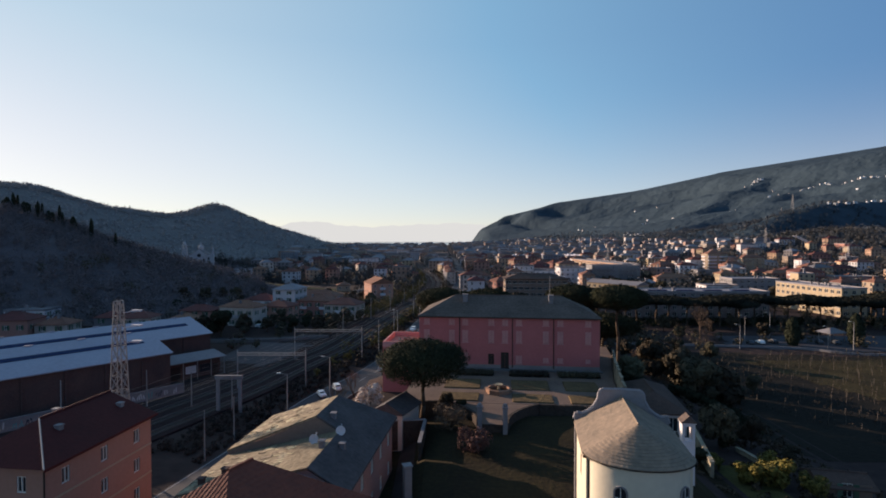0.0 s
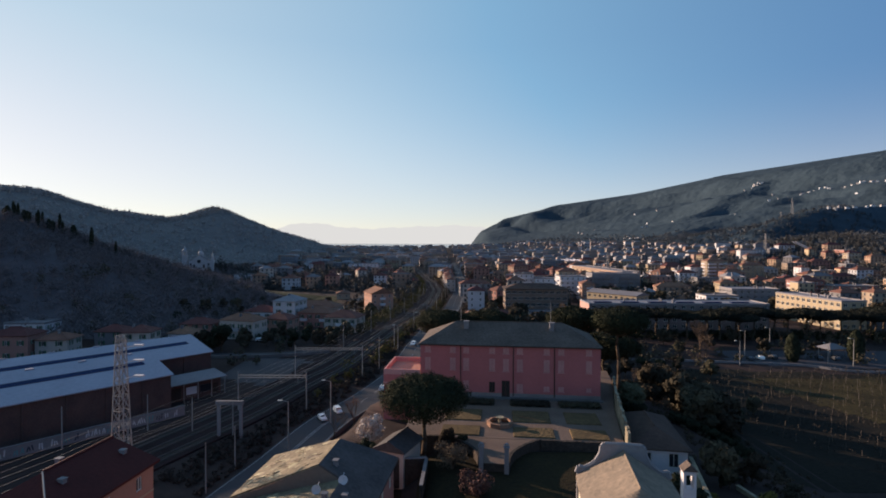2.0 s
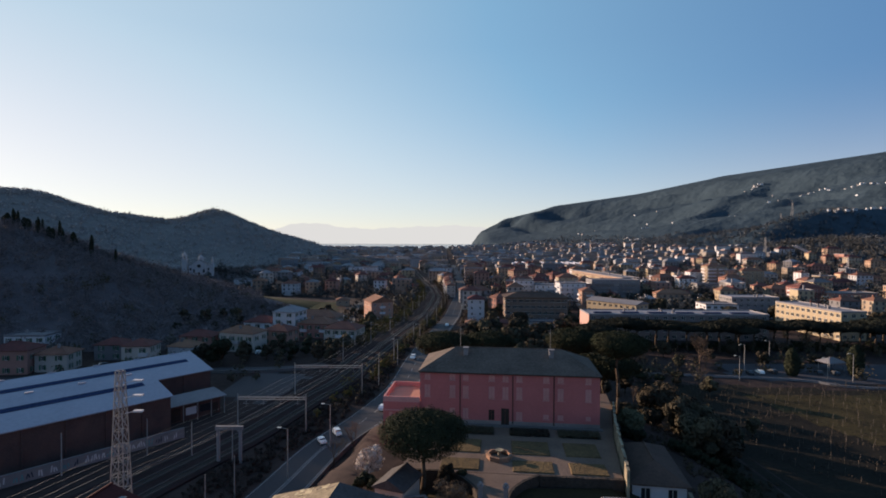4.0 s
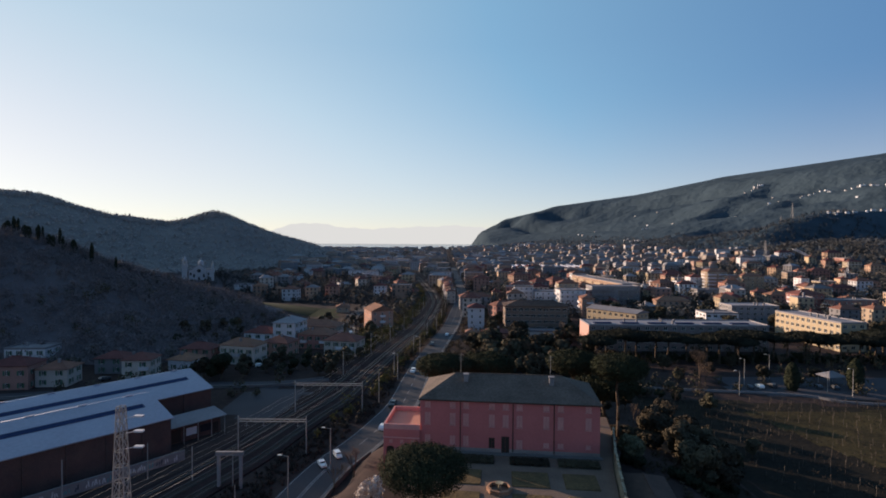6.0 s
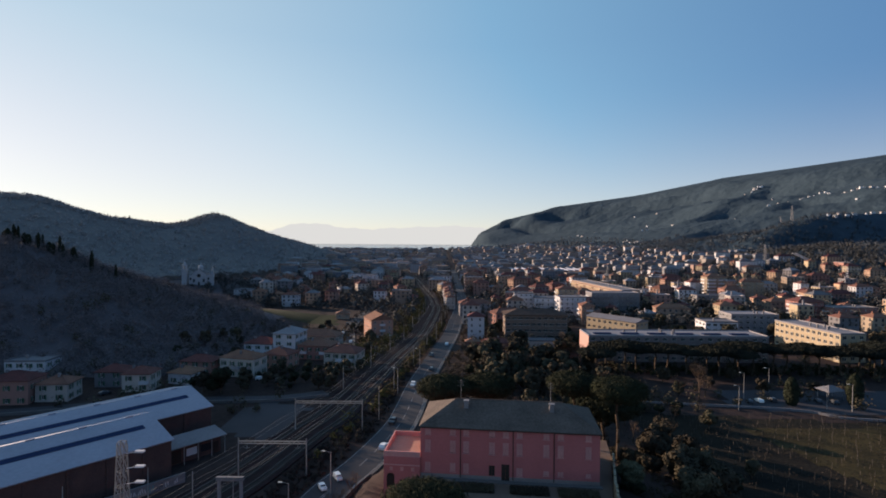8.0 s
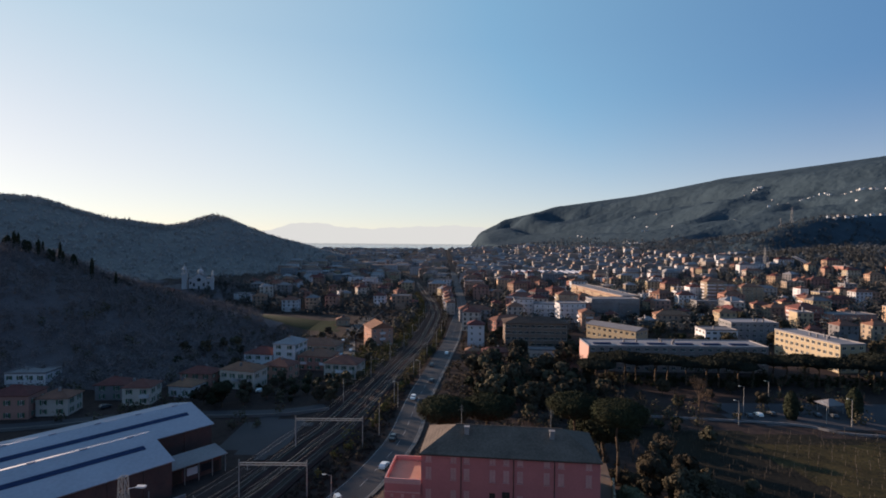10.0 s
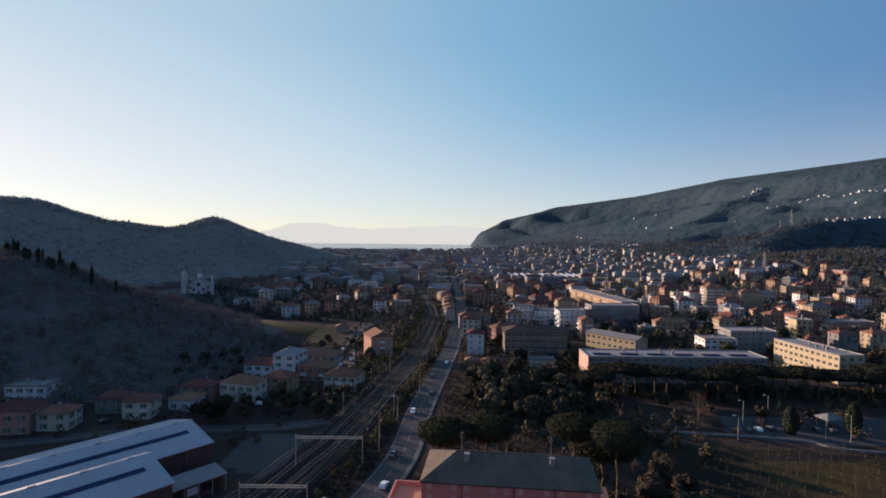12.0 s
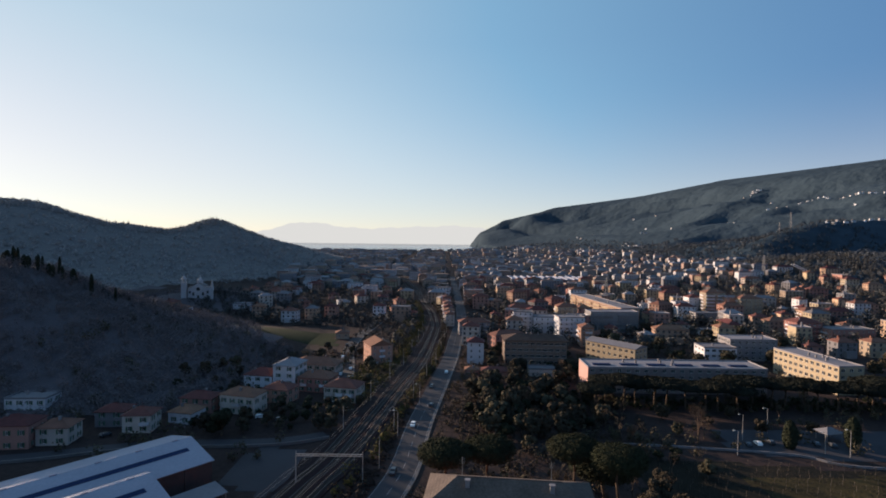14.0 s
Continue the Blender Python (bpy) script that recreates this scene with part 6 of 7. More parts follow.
# ---- catenary, masts and poles ----
def portal(xl, xr, y, z, h):
    t = thing("catenary_portal", "grey steel portal spanning the tracks", "catenary portal", pose(0, 0, 0), "catenary portals")
    for x in (xl, xr):
        b = Mesh()
        b.rod((x, y, z - 0.6), (x, y, z + h + 0.9), 0.15, 0.11, 8)
        part("mast", b, GALV, t)
    b = Mesh()
    b.box(xl, xr, y - 0.15, y + 0.15, z + h - 0.35, z + h - 0.25)
    b.box(xl, xr, y - 0.15, y + 0.15, z + h + 0.15, z + h + 0.25)
    n_ = 14
    for i in range(n_):
        a, c = xl + (xr - xl) * i / n_, xl + (xr - xl) * (i + 1) / n_
        e = (-0.3, 0.2) if i % 2 else (0.2, -0.3)
        b.rod((a, y, z + h + e[0]), (c, y, z + h + e[1]), 0.04, 0.04, 4)
    part("beam", b, GALV, t)
    for i in range(4):
        x = xl + (xr - xl) * (i + 0.5) / 4
        b = Mesh()
        b.rod((x, y, z + h - 0.3), (x, y, z + h - 1.5), 0.05, 0.05, 5)
        b.rod((x - 0.6, y, z + h - 1.2), (x + 0.6, y, z + h - 1.2), 0.03, 0.03, 4)
        part("hanger", b, GALV, t)
    return t


portal(-44, -29.4, 112.5, 4.4, 6.8)
portal(-39.3, -21.5, 139.5, 4.0, 7.5)
cf = thing("concrete_portal", "dark concrete frame beside the tracks", "concrete frame", pose(-39.6, 97.5, 3.8))
for x in (-2.2, 1.9):
    b = Mesh()
    b.box(x - 0.25, x + 0.25, -0.25, 0.25, -0.5, 6.0)
    part("column", b, GREYP, cf)
b = Mesh()
b.box(-2.7, 2.4, -0.3, 0.3, 6.0, 6.7)
part("lintel", b, GREYP, cf)


def mast(x, y, z, h, arm=3.2, side=-1):
    t = thing("catenary_mast", "slim grey catenary mast with bracket arm", "mast", pose(x, y, z), "catenary masts")
    b = Mesh()
    b.rod((0, 0, -0.6), (0, 0, h), 0.13, 0.08, 8)
    part("pole", b, GALV, t)
    b = Mesh()
    b.rod((0, 0, h - 1.4), (side * arm, 0, h - 1.0), 0.04, 0.03, 5)
    b.rod((0, 0, h - 0.2), (side * arm, 0, h - 1.0), 0.03, 0.03, 5)
    b.rod((side * arm, 0, h - 1.0), (side * arm, 0, h - 1.9), 0.03, 0.03, 5)
    part("bracket", b, GALV, t)


for i in range(8):
    yy = 178 + i * 34
    xx = along(RAIL_LINE, yy)
    mast(xx + 8.2, yy, hz(xx + 8, yy), 8.5)
    mast(xx - 9, yy, hz(xx - 9, yy), 8.5, side=1)


def lamp_post(x, y, z, h, lamp=True):
    t = thing("street_lamp" if lamp else "utility_pole", "slim grey street lamp post" if lamp else "plain grey utility pole", "street lamp" if lamp else "pole", pose(x, y, z), "poles along the line")
    b = Mesh()
    b.rod((0, 0, -0.6), (0, 0, h), 0.13, 0.075, 8)
    part("pole", b, GALV, t)
    if lamp:
        b = Mesh()
        b.rod((0, 0, h - 0.1), (-1.2, 0, h + 0.2), 0.05, 0.04, 5)
        part("arm", b, GALV, t)
        b = Mesh()
        b.box(-1.8, -1.1, -0.14, 0.14, h + 0.12, h + 0.26)
        part("lamp_head", b, FRAMEW, t)


for x, y, h in ((-27, 91, 8.8), (-22.6, 105, 8.6), (-39, 97, 7.0), (-47.7, 99.5, 7.0), (-34.6, 76, 7.4), (-33.5, 84, 7.0), (-15, 174, 8.5), (-57, 101, 7), (-67, 92, 7.5), (-74, 84, 8), (-53, 88, 7), (-9, 205, 8.5), (-18.2, 149, 9.5)):
    lamp_post(x, y, hz(x, y), h, x in (-22.6, -27, -15, -9))
m = Mesh()
line = spline(RAIL_LINE, 17.0)
for off, zz in ((-5, 9.3), (-5, 10.4), (-0.8, 9.3), (-0.8, 10.4), (3.6, 9.3), (3.6, 10.4), (7.4, 11.6)):
    prev = None
    for p_, d_ in line:
        q = p_ + Vector((d_.y, -d_.x, 0)) * off
        q = Vector((q.x, q.y, hz(p_.x, p_.y) + zz - 3.4))
        if prev:
            mid = (prev + q) / 2 - Vector((0, 0, 0.25 if zz > 10 else 0))
            m.rod(prev, mid, 0.022, 0.022, 3, cap=False)
            m.rod(mid, q, 0.022, 0.022, 3, cap=False)
        prev = q
tagged(part("overhead_wires", m, GALV), "thin overhead catenary wires above the tracks", "wires", kind="stuff")

# lattice lighting tower
tower = thing("lattice_tower", "tall grey steel lattice tower with floodlights", "lattice tower", pose(-43.3, 70.3, 3.6))
TH = 24.0


def leg_at(u, sx, sy):
    r = 1.15 - 0.75 * u
    return Vector((sx * r, sy * r, u * TH))


for sx, sy in ((-1, -1), (1, -1), (1, 1), (-1, 1)):
    b = Mesh()
    b.rod(leg_at(0, sx, sy), leg_at(1, sx, sy), 0.09, 0.07, 5)
    part("leg", b, GALV, tower)
n_ = 12
cs = [(-1, -1), (1, -1), (1, 1), (-1, 1)]
for i in range(n_):
    for k in range(4):
        a, c = cs[k], cs[(k + 1) % 4]
        for u_, w_ in ((i / n_, (i + 1) / n_), ((i + 1) / n_, i / n_), ((i + 1) / n_, (i + 1) / n_)):
            b = Mesh()
            b.rod(leg_at(u_, *a), leg_at(w_, *c), 0.045, 0.045, 4)
            part("brace", b, GALV, tower)
for zz in (18.3, 20.4, 22.4):
    b = Mesh()
    b.rod((0.6, 0, zz), (2.2, 0, zz + 0.3), 0.06, 0.05, 5)
    b.box(1.8, 3.0, -0.3, 0.3, zz + 0.2, zz + 0.42)
    part("floodlight", b, WHITEP, tower, "white floodlight on a bracket")

m = Mesh()
ribbon(m, spline([(7, 198), (17, 200), (28, 201)], 3.0), -0.2, 0.2, 0.9, thick=1.6)
tagged(part("field_wall", m, GREYP), "low grey wall across the field", "wall", kind="structure")

# ---- cars ----
def car(x, y, rz, mat, label, van=False, z=None, size=1.0):
    t = thing("van" if van else "car", label, "van" if van else "car", pose(x, y, (hz(x, y) if z is None else z), 0, 0, rz) @ Matrix.Scale(size, 4), "parked cars")
    L, W, H = (3.9, 1.62, 1.8) if van else (3.5, 1.55, 1.4)
    b = Mesh()
    prof = [(-L / 2, 0.35), (L / 2, 0.35), (L / 2, 0.8), (L * 0.42, 0.95), (L * 0.2, 1.0 if not van else 1.1), (L * 0.05 if not van else L * 0.3, H), (-L * 0.35, H), (-L * 0.47, 1.0), (-L / 2, 0.9)]
    for s in (-1, 1):
        pts = [(x_, s * W / 2 * (0.86 if z_ > 1.2 else 1), z_) for x_, z_ in prof]
        b.face(pts if s < 0 else pts[::-1])
    for (xa, za), (xb, zb) in zip(prof, prof[1:] + prof[:1]):
        wa, wb = W / 2 * (0.86 if za > 1.2 else 1), W / 2 * (0.86 if zb > 1.2 else 1)
        b.face([(xa, -wa, za), (xa, wa, za), (xb, wb, zb), (xb, -wb, zb)])
    part("body", b, mat, t)
    b = Mesh()
    xa, xb = L * 0.18, (L * 0.08 if not van else L * 0.29)
    b.face([(xa, -W * 0.42, 1.06), (xa, W * 0.42, 1.06), (xb, W * 0.38, H - 0.1), (xb, -W * 0.38, H - 0.1)])
    part("windscreen", b, GLASS, t, at=pose(0.035, 0, 0.02))
    for s in (-1, 1):
        b = Mesh()
        b.face([(-L * 0.36, s * W * 0.505, 1.0), (L * 0.12, s * W * 0.505, 1.0), (L * 0.02, s * W * 0.44, H - 0.12), (-L * 0.32, s * W * 0.44, H - 0.12)][::s])
        part("side_window", b, GLASS, t)
        for xx in (-L * 0.3, L * 0.32):
            b = Mesh()
            b.rod((xx, s * W * 0.38, 0.32), (xx, s * W * 0.505, 0.32), 0.32, 0.32, 12)
            part("wheel", b, RUBBER, t)


road_z = 0.12
car(-24.7, 106.9, -60, CARWHITE, "small white car on the road", False, hz(-24.7, 106.9) + road_z, 0.78)
car(-22.5, 111.5, -60, CARWHITE, "white van on the road", True, hz(-22.5, 111.5) + road_z, 0.72)
for i, (yy, off, mt, lab, van) in enumerate(((146, -1.9, CARDARK, "dark car on the road", False), (128, 1.7, CARWHITE, "white car driving away", False), (232, -1.8, CARDARK, "dark car far down the road", False), (205, 1.8, CARDARK, "dark saloon on the road", False), (183, -1.8, CARWHITE, "white hatchback on the road", False), (262, 1.8, CARWHITE, "pale car far down the road", False))):
    x0, x1 = along(ROAD_LINE, yy - 2), along(ROAD_LINE, yy + 2)
    x = along(ROAD_LINE, yy) + off
    car(x, yy, math.degrees(math.atan2(4, x1 - x0)) + (180 if off < 0 else 0), mt, lab, van, hz(along(ROAD_LINE, yy), yy) + road_z)
for i, (x, y, rz) in enumerate(((104, 178, 80), (108, 179, 85), (113, 180, 88), (121, 181, 80), (128, 179, 75), (133, 178, 80), (-66, 190, 20), (-58, 187, 15), (-110, 171, 60))):
    car(x, y, rz, (CARDARK, CARWHITE, CARDARK, CARDARK, CARDARK)[i % 5], "parked car beside the trees", False)

# ---- fields and yards ----
def draped(name, label, poly, mat, lift, category, step=4.0):
    """A patch of ground inside a convex outline, following the land."""
    xs = [p_[0] for p_ in poly]
    ys = [p_[1] for p_ in poly]
    b = Mesh()
    idx = {}

    def vert(i, j):
        if (i, j) not in idx:
            x, y = min(xs) + i * step, min(ys) + j * step
            idx[(i, j)] = len(b.v)
            b.v.append((x, y, hz(x, y) + lift))
        return idx[(i, j)]
    for i in range(int((max(xs) - min(xs)) / step) + 1):
        for j in range(int((max(ys) - min(ys)) / step) + 1):
            cx, cy = min(xs) + (i + 0.5) * step, min(ys) + (j + 0.5) * step
            inside = True
            for (ax_, ay_), (bx_, by_) in zip(poly, poly[1:] + poly[:1]):
                if (bx_ - ax_) * (cy - ay_) - (by_ - ay_) * (cx - ax_) < 0:
                    inside = False
            if inside:
                b.f.append((vert(i, j), vert(i + 1, j), vert(i + 1, j + 1), vert(i, j + 1)))
                b.s.append(0)
    return tagged(part(name, b, mat), label, category, kind="structure")


MEADOW = material("green_meadow", (0.016, 0.027, 0.012), 0.95, 0.05, 0.8, second=(0.014, 0.020, 0.011), bump=0.4, spec=0.05)
draped("meadow", "bright green meadow below the wooded hill", [(-140, 345), (-66, 332), (-76, 374), (-150, 384)], MEADOW, 0.06, "meadow")
# yellowish grass, its colour raised where sun falls on the upper field
DRYFIELD = material("dry_field_painted_sunlit", (0.070, 0.052, 0.024), 0.95, 0.08, 1.2, second=(0.022, 0.018, 0.012), bump=0.6, spec=0.05)
draped("vineyard_ground", "yellowish grass and soil of a vineyard", [(46, 84), (120, 84), (190, 150), (118, 160), (60, 168)], SOIL, 0.06, "vineyard", 3.0)
draped("dry_grass", "yellowish dry grass on the upper vineyard", [(98, 112), (160, 132), (160, 157), (88, 153), (92, 132)], DRYFIELD, 0.09, "grass", 2.0)
# the sun's spot on the lawn is painted as a brighter patch
draped("grass_patch", "sunlit yellowish grass beside the church", [(27, 53.5), (35.5, 53.5), (36.6, 61.5), (29.4, 61.5)], material("grass_painted_sunlit", (0.085, 0.075, 0.026), 0.95, 0.2, 2.5, second=(0.045, 0.040, 0.018), bump=0.6), 0.07, "grass", 1.0)
draped("lawn", "dark shaded lawn below the villa", [(-8, 24), (30, 24), (30, 70), (-8, 70)], GRASS, 0.06, "lawn", 3.0)
draped("car_park", "grey asphalt car park beyond the vineyard", [(96, 172), (150, 163), (165, 192), (100, 194)], ASPHALT, 0.08, "car park", 3.0)
draped("yard", "grey asphalt yard beside the goods shed", [(-60, 140), (-44, 132), (-40, 160), (-58, 166)], ASPHALT, 0.08, "yard", 3.0)
lane = spline([(-175, 146), (-128, 153), (-94, 164), (-54, 168), (-36, 176)], 4.0)
m = Mesh()
ribbon(m, lane, -3, 3, 0.12, thick=0.3)
tagged(part("lane", m, ASPHALT), "grey lane in front of the houses", "road", kind="structure")
street = spline([(-40, 212), (-45, 240), (-50, 275), (-57, 318), (-58, 360), (-52, 425), (-44, 500)], 4.0)
m = Mesh()
ribbon(m, street, -3.2, 3.2, 0.14, thick=0.3)
tagged(part("street", m, ASPHALT), "grey side street curving past the salmon house", "road", kind="structure")
m = Mesh()
ribbon(m, street, 3.2, 4.2, 0.26, thick=0.4)
tagged(part("pavement", m, PAVING), "narrow pavement along the side street", "pavement", kind="structure")
for k, (i_, off) in enumerate(((6, -2.2), (8, -2.2), (9, 2.1), (11, -2.2), (14, 2.1), (17, -2.2), (20, -2.2), (22, -2.2), (26, 2.1), (31, -2.2))):
    p_, d_ = street[i_]
    x_, y_ = p_.x + d_.y * off, p_.y - d_.x * off
    car(x_, y_, math.degrees(math.atan2(d_.y, d_.x)), (CARWHITE, CARDARK, CARDARK, CARWHITE)[k % 4], "small car parked along the side street", False, hz(p_.x, p_.y) + 0.14)
m = Mesh()
ribbon(m, lane, 3.4, 3.8, 0.9, thick=1.6)
tagged(part("lane_wall", m, PAVING), "low pale wall along the lane", "wall", kind="structure")
m = Mesh()
ribbon(m, spline([(58, 178), (78, 176), (114, 170), (126, 162), (150, 160), (175, 164)], 3.0), -0.2, 0.2, 0.7, thick=1.5)
tagged(part("field_wall", m, GREYP), "pale concrete wall at the vineyard's edge", "wall", kind="structure")
DARKWOOD2 = material("grey_posts", (0.12, 0.10, 0.085), 0.9, 0.5, 5.0, vary=0.3)
VINE = material("bare_vines", (0.050, 0.040, 0.032), 0.95, 0.5, 5.0, vary=0.4)
rs2 = np.random.RandomState(9)
m = Mesh()
vines = []
for r in range(26):
    for k in range(40):
        x = 40 + r * 3.6 + k * 1.3 + rs2.uniform(-0.35, 0.35)
        y = 168 - k * 2.6 + r * 0.4 + rs2.uniform(-0.5, 0.5)
        if rs2.uniform() < 0.22:
            continue
        if 84 < y < 164 and x > 48 + (164 - y) * 0.02 and x < 178 and y > 84 + max(0, x - 110) * 0.95:
            z = hz(x, y)
            m.rod((x, y, z - 0.2), (x + rs2.uniform(-0.1, 0.1), y + rs2.uniform(-0.1, 0.1), z + 1.5 + rs2.uniform(-0.3, 0.3)), 0.04, 0.035, 4)
            vines += [(x + u_ * 0.65 + rs2.uniform(-0.15, 0.15), y - u_ * 1.3 + rs2.uniform(-0.2, 0.2)) for u_ in (-0.7, 0, 0.7)]
tagged(part("vineyard_posts", m, DARKWOOD2), "rows of weathered vineyard posts", "posts", kind="stuff")
scatter("vines", "rows of bare brown vines", "vines", vines, (0.25, 0.65), 9, 0.16, VINE, 31, 1.4, 0.0)

# shelter in the park
sh = thing("shelter", "small open shelter with a pale pitched roof", "shelter", pose(136, 184, hz(136, 184), 0, 0, 10))
for x, y in ((-3, -2.2), (3, -2.2), (3, 2.2), (-3, 2.2)):
    b = Mesh()
    b.rod((x, y, -0.5), (x, y, 3), 0.12, 0.12, 6)
    part("post", b, GALV, sh)
part("roof", roof_mesh(6.6, 5, "hip", 1.5, 0.5), GREYROOF, sh, at=pose(0, 0, 3))
for x, y, h in ((96, 170, 8), (132, 169, 9), (105, 183, 9), (118, 190, 9), (126, 172, 7)):
    lamp_post(x, y, hz(x, y), h)

# ---- plants ----
up1, up2 = umbrella_pine(1, 7.8, 6.4, 6.2, 44000, 0.13), umbrella_pine(2, 9.0, 7.2, 4.4, 17000, 0.23)
up4, up5 = umbrella_pine(4, 8.2, 7.4, 2.9, 9000, 0.32, SHADEDPINE), umbrella_pine(5, 8.0, 7.0, 2.7, 9000, 0.32, SHADEDPINE)
plant("umbrella_pine", "dark round-headed umbrella pine before the villa", up1, -2.7, 69.5, 0.94, z=10.2, group="umbrella pines")
plant("umbrella_pine", "broad umbrella pine in the trees behind the villa", up2, 38.5, 126, 1.2, 113, group="umbrella pines")
up6 = umbrella_pine(6, 12.4, 6.2, 5.2, 26000, 0.18)
for i, (x, y) in enumerate(((36.8, 110.5), (29.0, 117.0), (0.0, 115.0), (10.0, 118.5))):
    plant("umbrella_pine", "tall umbrella pine behind the villa", up6, x, y, 1.0, i * 130, z=9.2 - 0.5 * i, group="umbrella pines")
for i in range(24):
    x = 62 + i * 6.2 + (i * 37 % 5) * 0.6
    plant("umbrella_pine", "dark umbrella pine in the row before the school", (up4, up5)[i % 2], x, 212 + (i * 53 % 9) * 1.4, 1.05 + 0.05 * (i % 3), i * 47, group="pine row")
rt = [round_tree(20 + i, 1.5, 3.2, 5.5, 3200, 0.31) for i in range(3)]
rf = [round_tree(20 + i, 1.5, 3.2, 5.5, 1100, 0.54) for i in range(3)]
rdf = [round_tree(40 + i, 1.0, 2.6, 3.4, 900, 0.46, CYPRESSL) for i in range(2)]
rd = [round_tree(40 + i, 1.0, 2.6, 3.4, 2600, 0.3, CYPRESSL) for i in range(2)]
bt = [bare_tree(60 + i, 8.0, 6) for i in range(3)]
cy = [cypress(80), cypress(81, 9.5, 2.7, 4200)]
for i in range(34):
    x, y = 33 + (i * 7.3) % 21, 80 + (i * 11.7) % 36
    if x < 35 and y < 90:
        continue
    plant("evergreen_bush", "dense dark evergreen bush beside the garden wall", rd[i % 2] if i % 3 else rt[0], x, y, 0.55 + 0.1 * (i * 5 % 5), i * 67, z=hz(x, y) - 0.6, group="evergreen bushes", category="bush")
for i, (x, y, s) in enumerate(((45, 92, 1.2), (51, 97, 1.3), (47, 103, 1.3), (55, 104, 1.3), (53, 112, 1.4), (58, 118, 1.3), (44, 110, 1.3), (60, 128, 1.2), (56, 136, 1.2), (50, 126, 1.3))):
    plant("evergreen_tree", "large dark evergreen tree at the vineyard's edge", rt[i % 3], x, y, s, i * 51, z=hz(x, y) - 0.8, group="evergreen trees")
plant("olive_tree", "pale grey-green olive tree by the garden wall", round_tree(95, 1.0, 2.6, 3.6, 5200, 0.2, material("olive_leaves", (0.12, 0.12, 0.075), 0.8, 0.5, 3.0, vary=0.4)), 34.5, 97, 1.1)
for i, (x, y, s) in enumerate(((88, 180, 1.75), (92, 184, 1.0), (84, 186, 1.0), (16, 124, 1.0), (19, 128, 1.1), (52, 132, 0.9), (60, 140, 0.9), (99, 200, 1.0), (-20, 96, 0.8), (-16.7, 97.9, 0.75), (64, 178, 0.9), (70, 182, 0.8))):
    plant("bare_tree", "bare winter tree with fine brown twigs", bt[i % 3], x, y, s, i * 77, group="bare trees")
for i, (x, y, s) in enumerate(((117, 176, 0.9), (139, 177, 1.0), (150, 172, 0.8))):
    plant("conifer", "dark conifer in the park", cy[1], x, y, s * 1.1, i * 50, group="conifers")
for i in range(26):
    x, y = -258 + i * 1.6 + (i * 29 % 11) * 0.4, 300 + (i * 31 % 13) * 1.1
    plant("cypress", "tall dark cypress on the hilltop", cy[i % 2], x, y, 0.45 + 0.07 * (i * 13 % 5), i * 20, group="cypresses")
plant("cypress", "tall lone cypress on the spur", cy[0], -197, 296, 0.9, 0, group="cypresses")
plant("cypress", "small lone cypress on the spur", cy[0], -186, 300, 0.6, 30, group="cypresses")
bl = round_tree(90, 0.8, 2.6, 3.4, 1500, 0.22, BLOSSOM)
plant("blossom_tree", "small tree in white blossom by the road", bl, -11.2, 79.5, 1.0, z=9.6)
pl = round_tree(91, 0.4, 2.3, 2.0, 1700, 0.13, PLUM)
plant("red_bush", "reddish bare bush on the lawn", pl, 3.4, 57.6, 1.0, category="bush")
br = round_tree(92, 0.4, 2.5, 3.0, 2600, 0.10, TWIG)
plant("bare_bush", "large bare brown bush on the lawn", br, 0.9, 64.0, 1.0, category="bush")
for i, (x, y, s, z) in enumerate(((-11.6, 73.5, 0.55, 9.6), (-9.4, 72.0, 0.5, 10.2))):
    plant("evergreen_bush", "dense dark evergreen bush beside the hut", rd[i], x, y, s, i * 67, z=z, group="evergreen bushes", category="bush")



LEMON = material("yellowish_shrub", (0.16, 0.125, 0.03), 0.8, 0.5, 3.0, second=(0.06, 0.055, 0.02), bump=0.2)
ys = round_tree(92, 0.3, 1.7, 2.0, 1800, 0.16, LEMON)
for i, (x, y, s) in enumerate(((33.5, 57.0, 1.0), (36.0, 56.5, 1.2), (37.5, 60, 0.9), (39, 55, 0.9), (31.5, 61, 0.7))):
    plant("garden_shrub", "sunlit yellowish garden shrub near the church", ys, x, y, s, i * 70, group="garden shrubs", category="shrub")
for i, (x, y, s) in enumerate(((29.5, 60.5, 0.5), (27.8, 62.0, 0.6), (35.2, 66.5, 0.8), (44, 66, 0.35), (40, 68, 0.6), (36, 66, 0.5), (-9.5, 66.5, 0.45), (-6.2, 74, 0.5), (-8.0, 72.5, 0.5), (0.5, 70.5, 0.4), (2.5, 71, 0.4), (-11, 75, 0.6))):
    plant("garden_bush", "dark evergreen bush in the garden", (rd + rt)[i % 5], x, y, s, i * 70, group="garden bushes", category="bush")


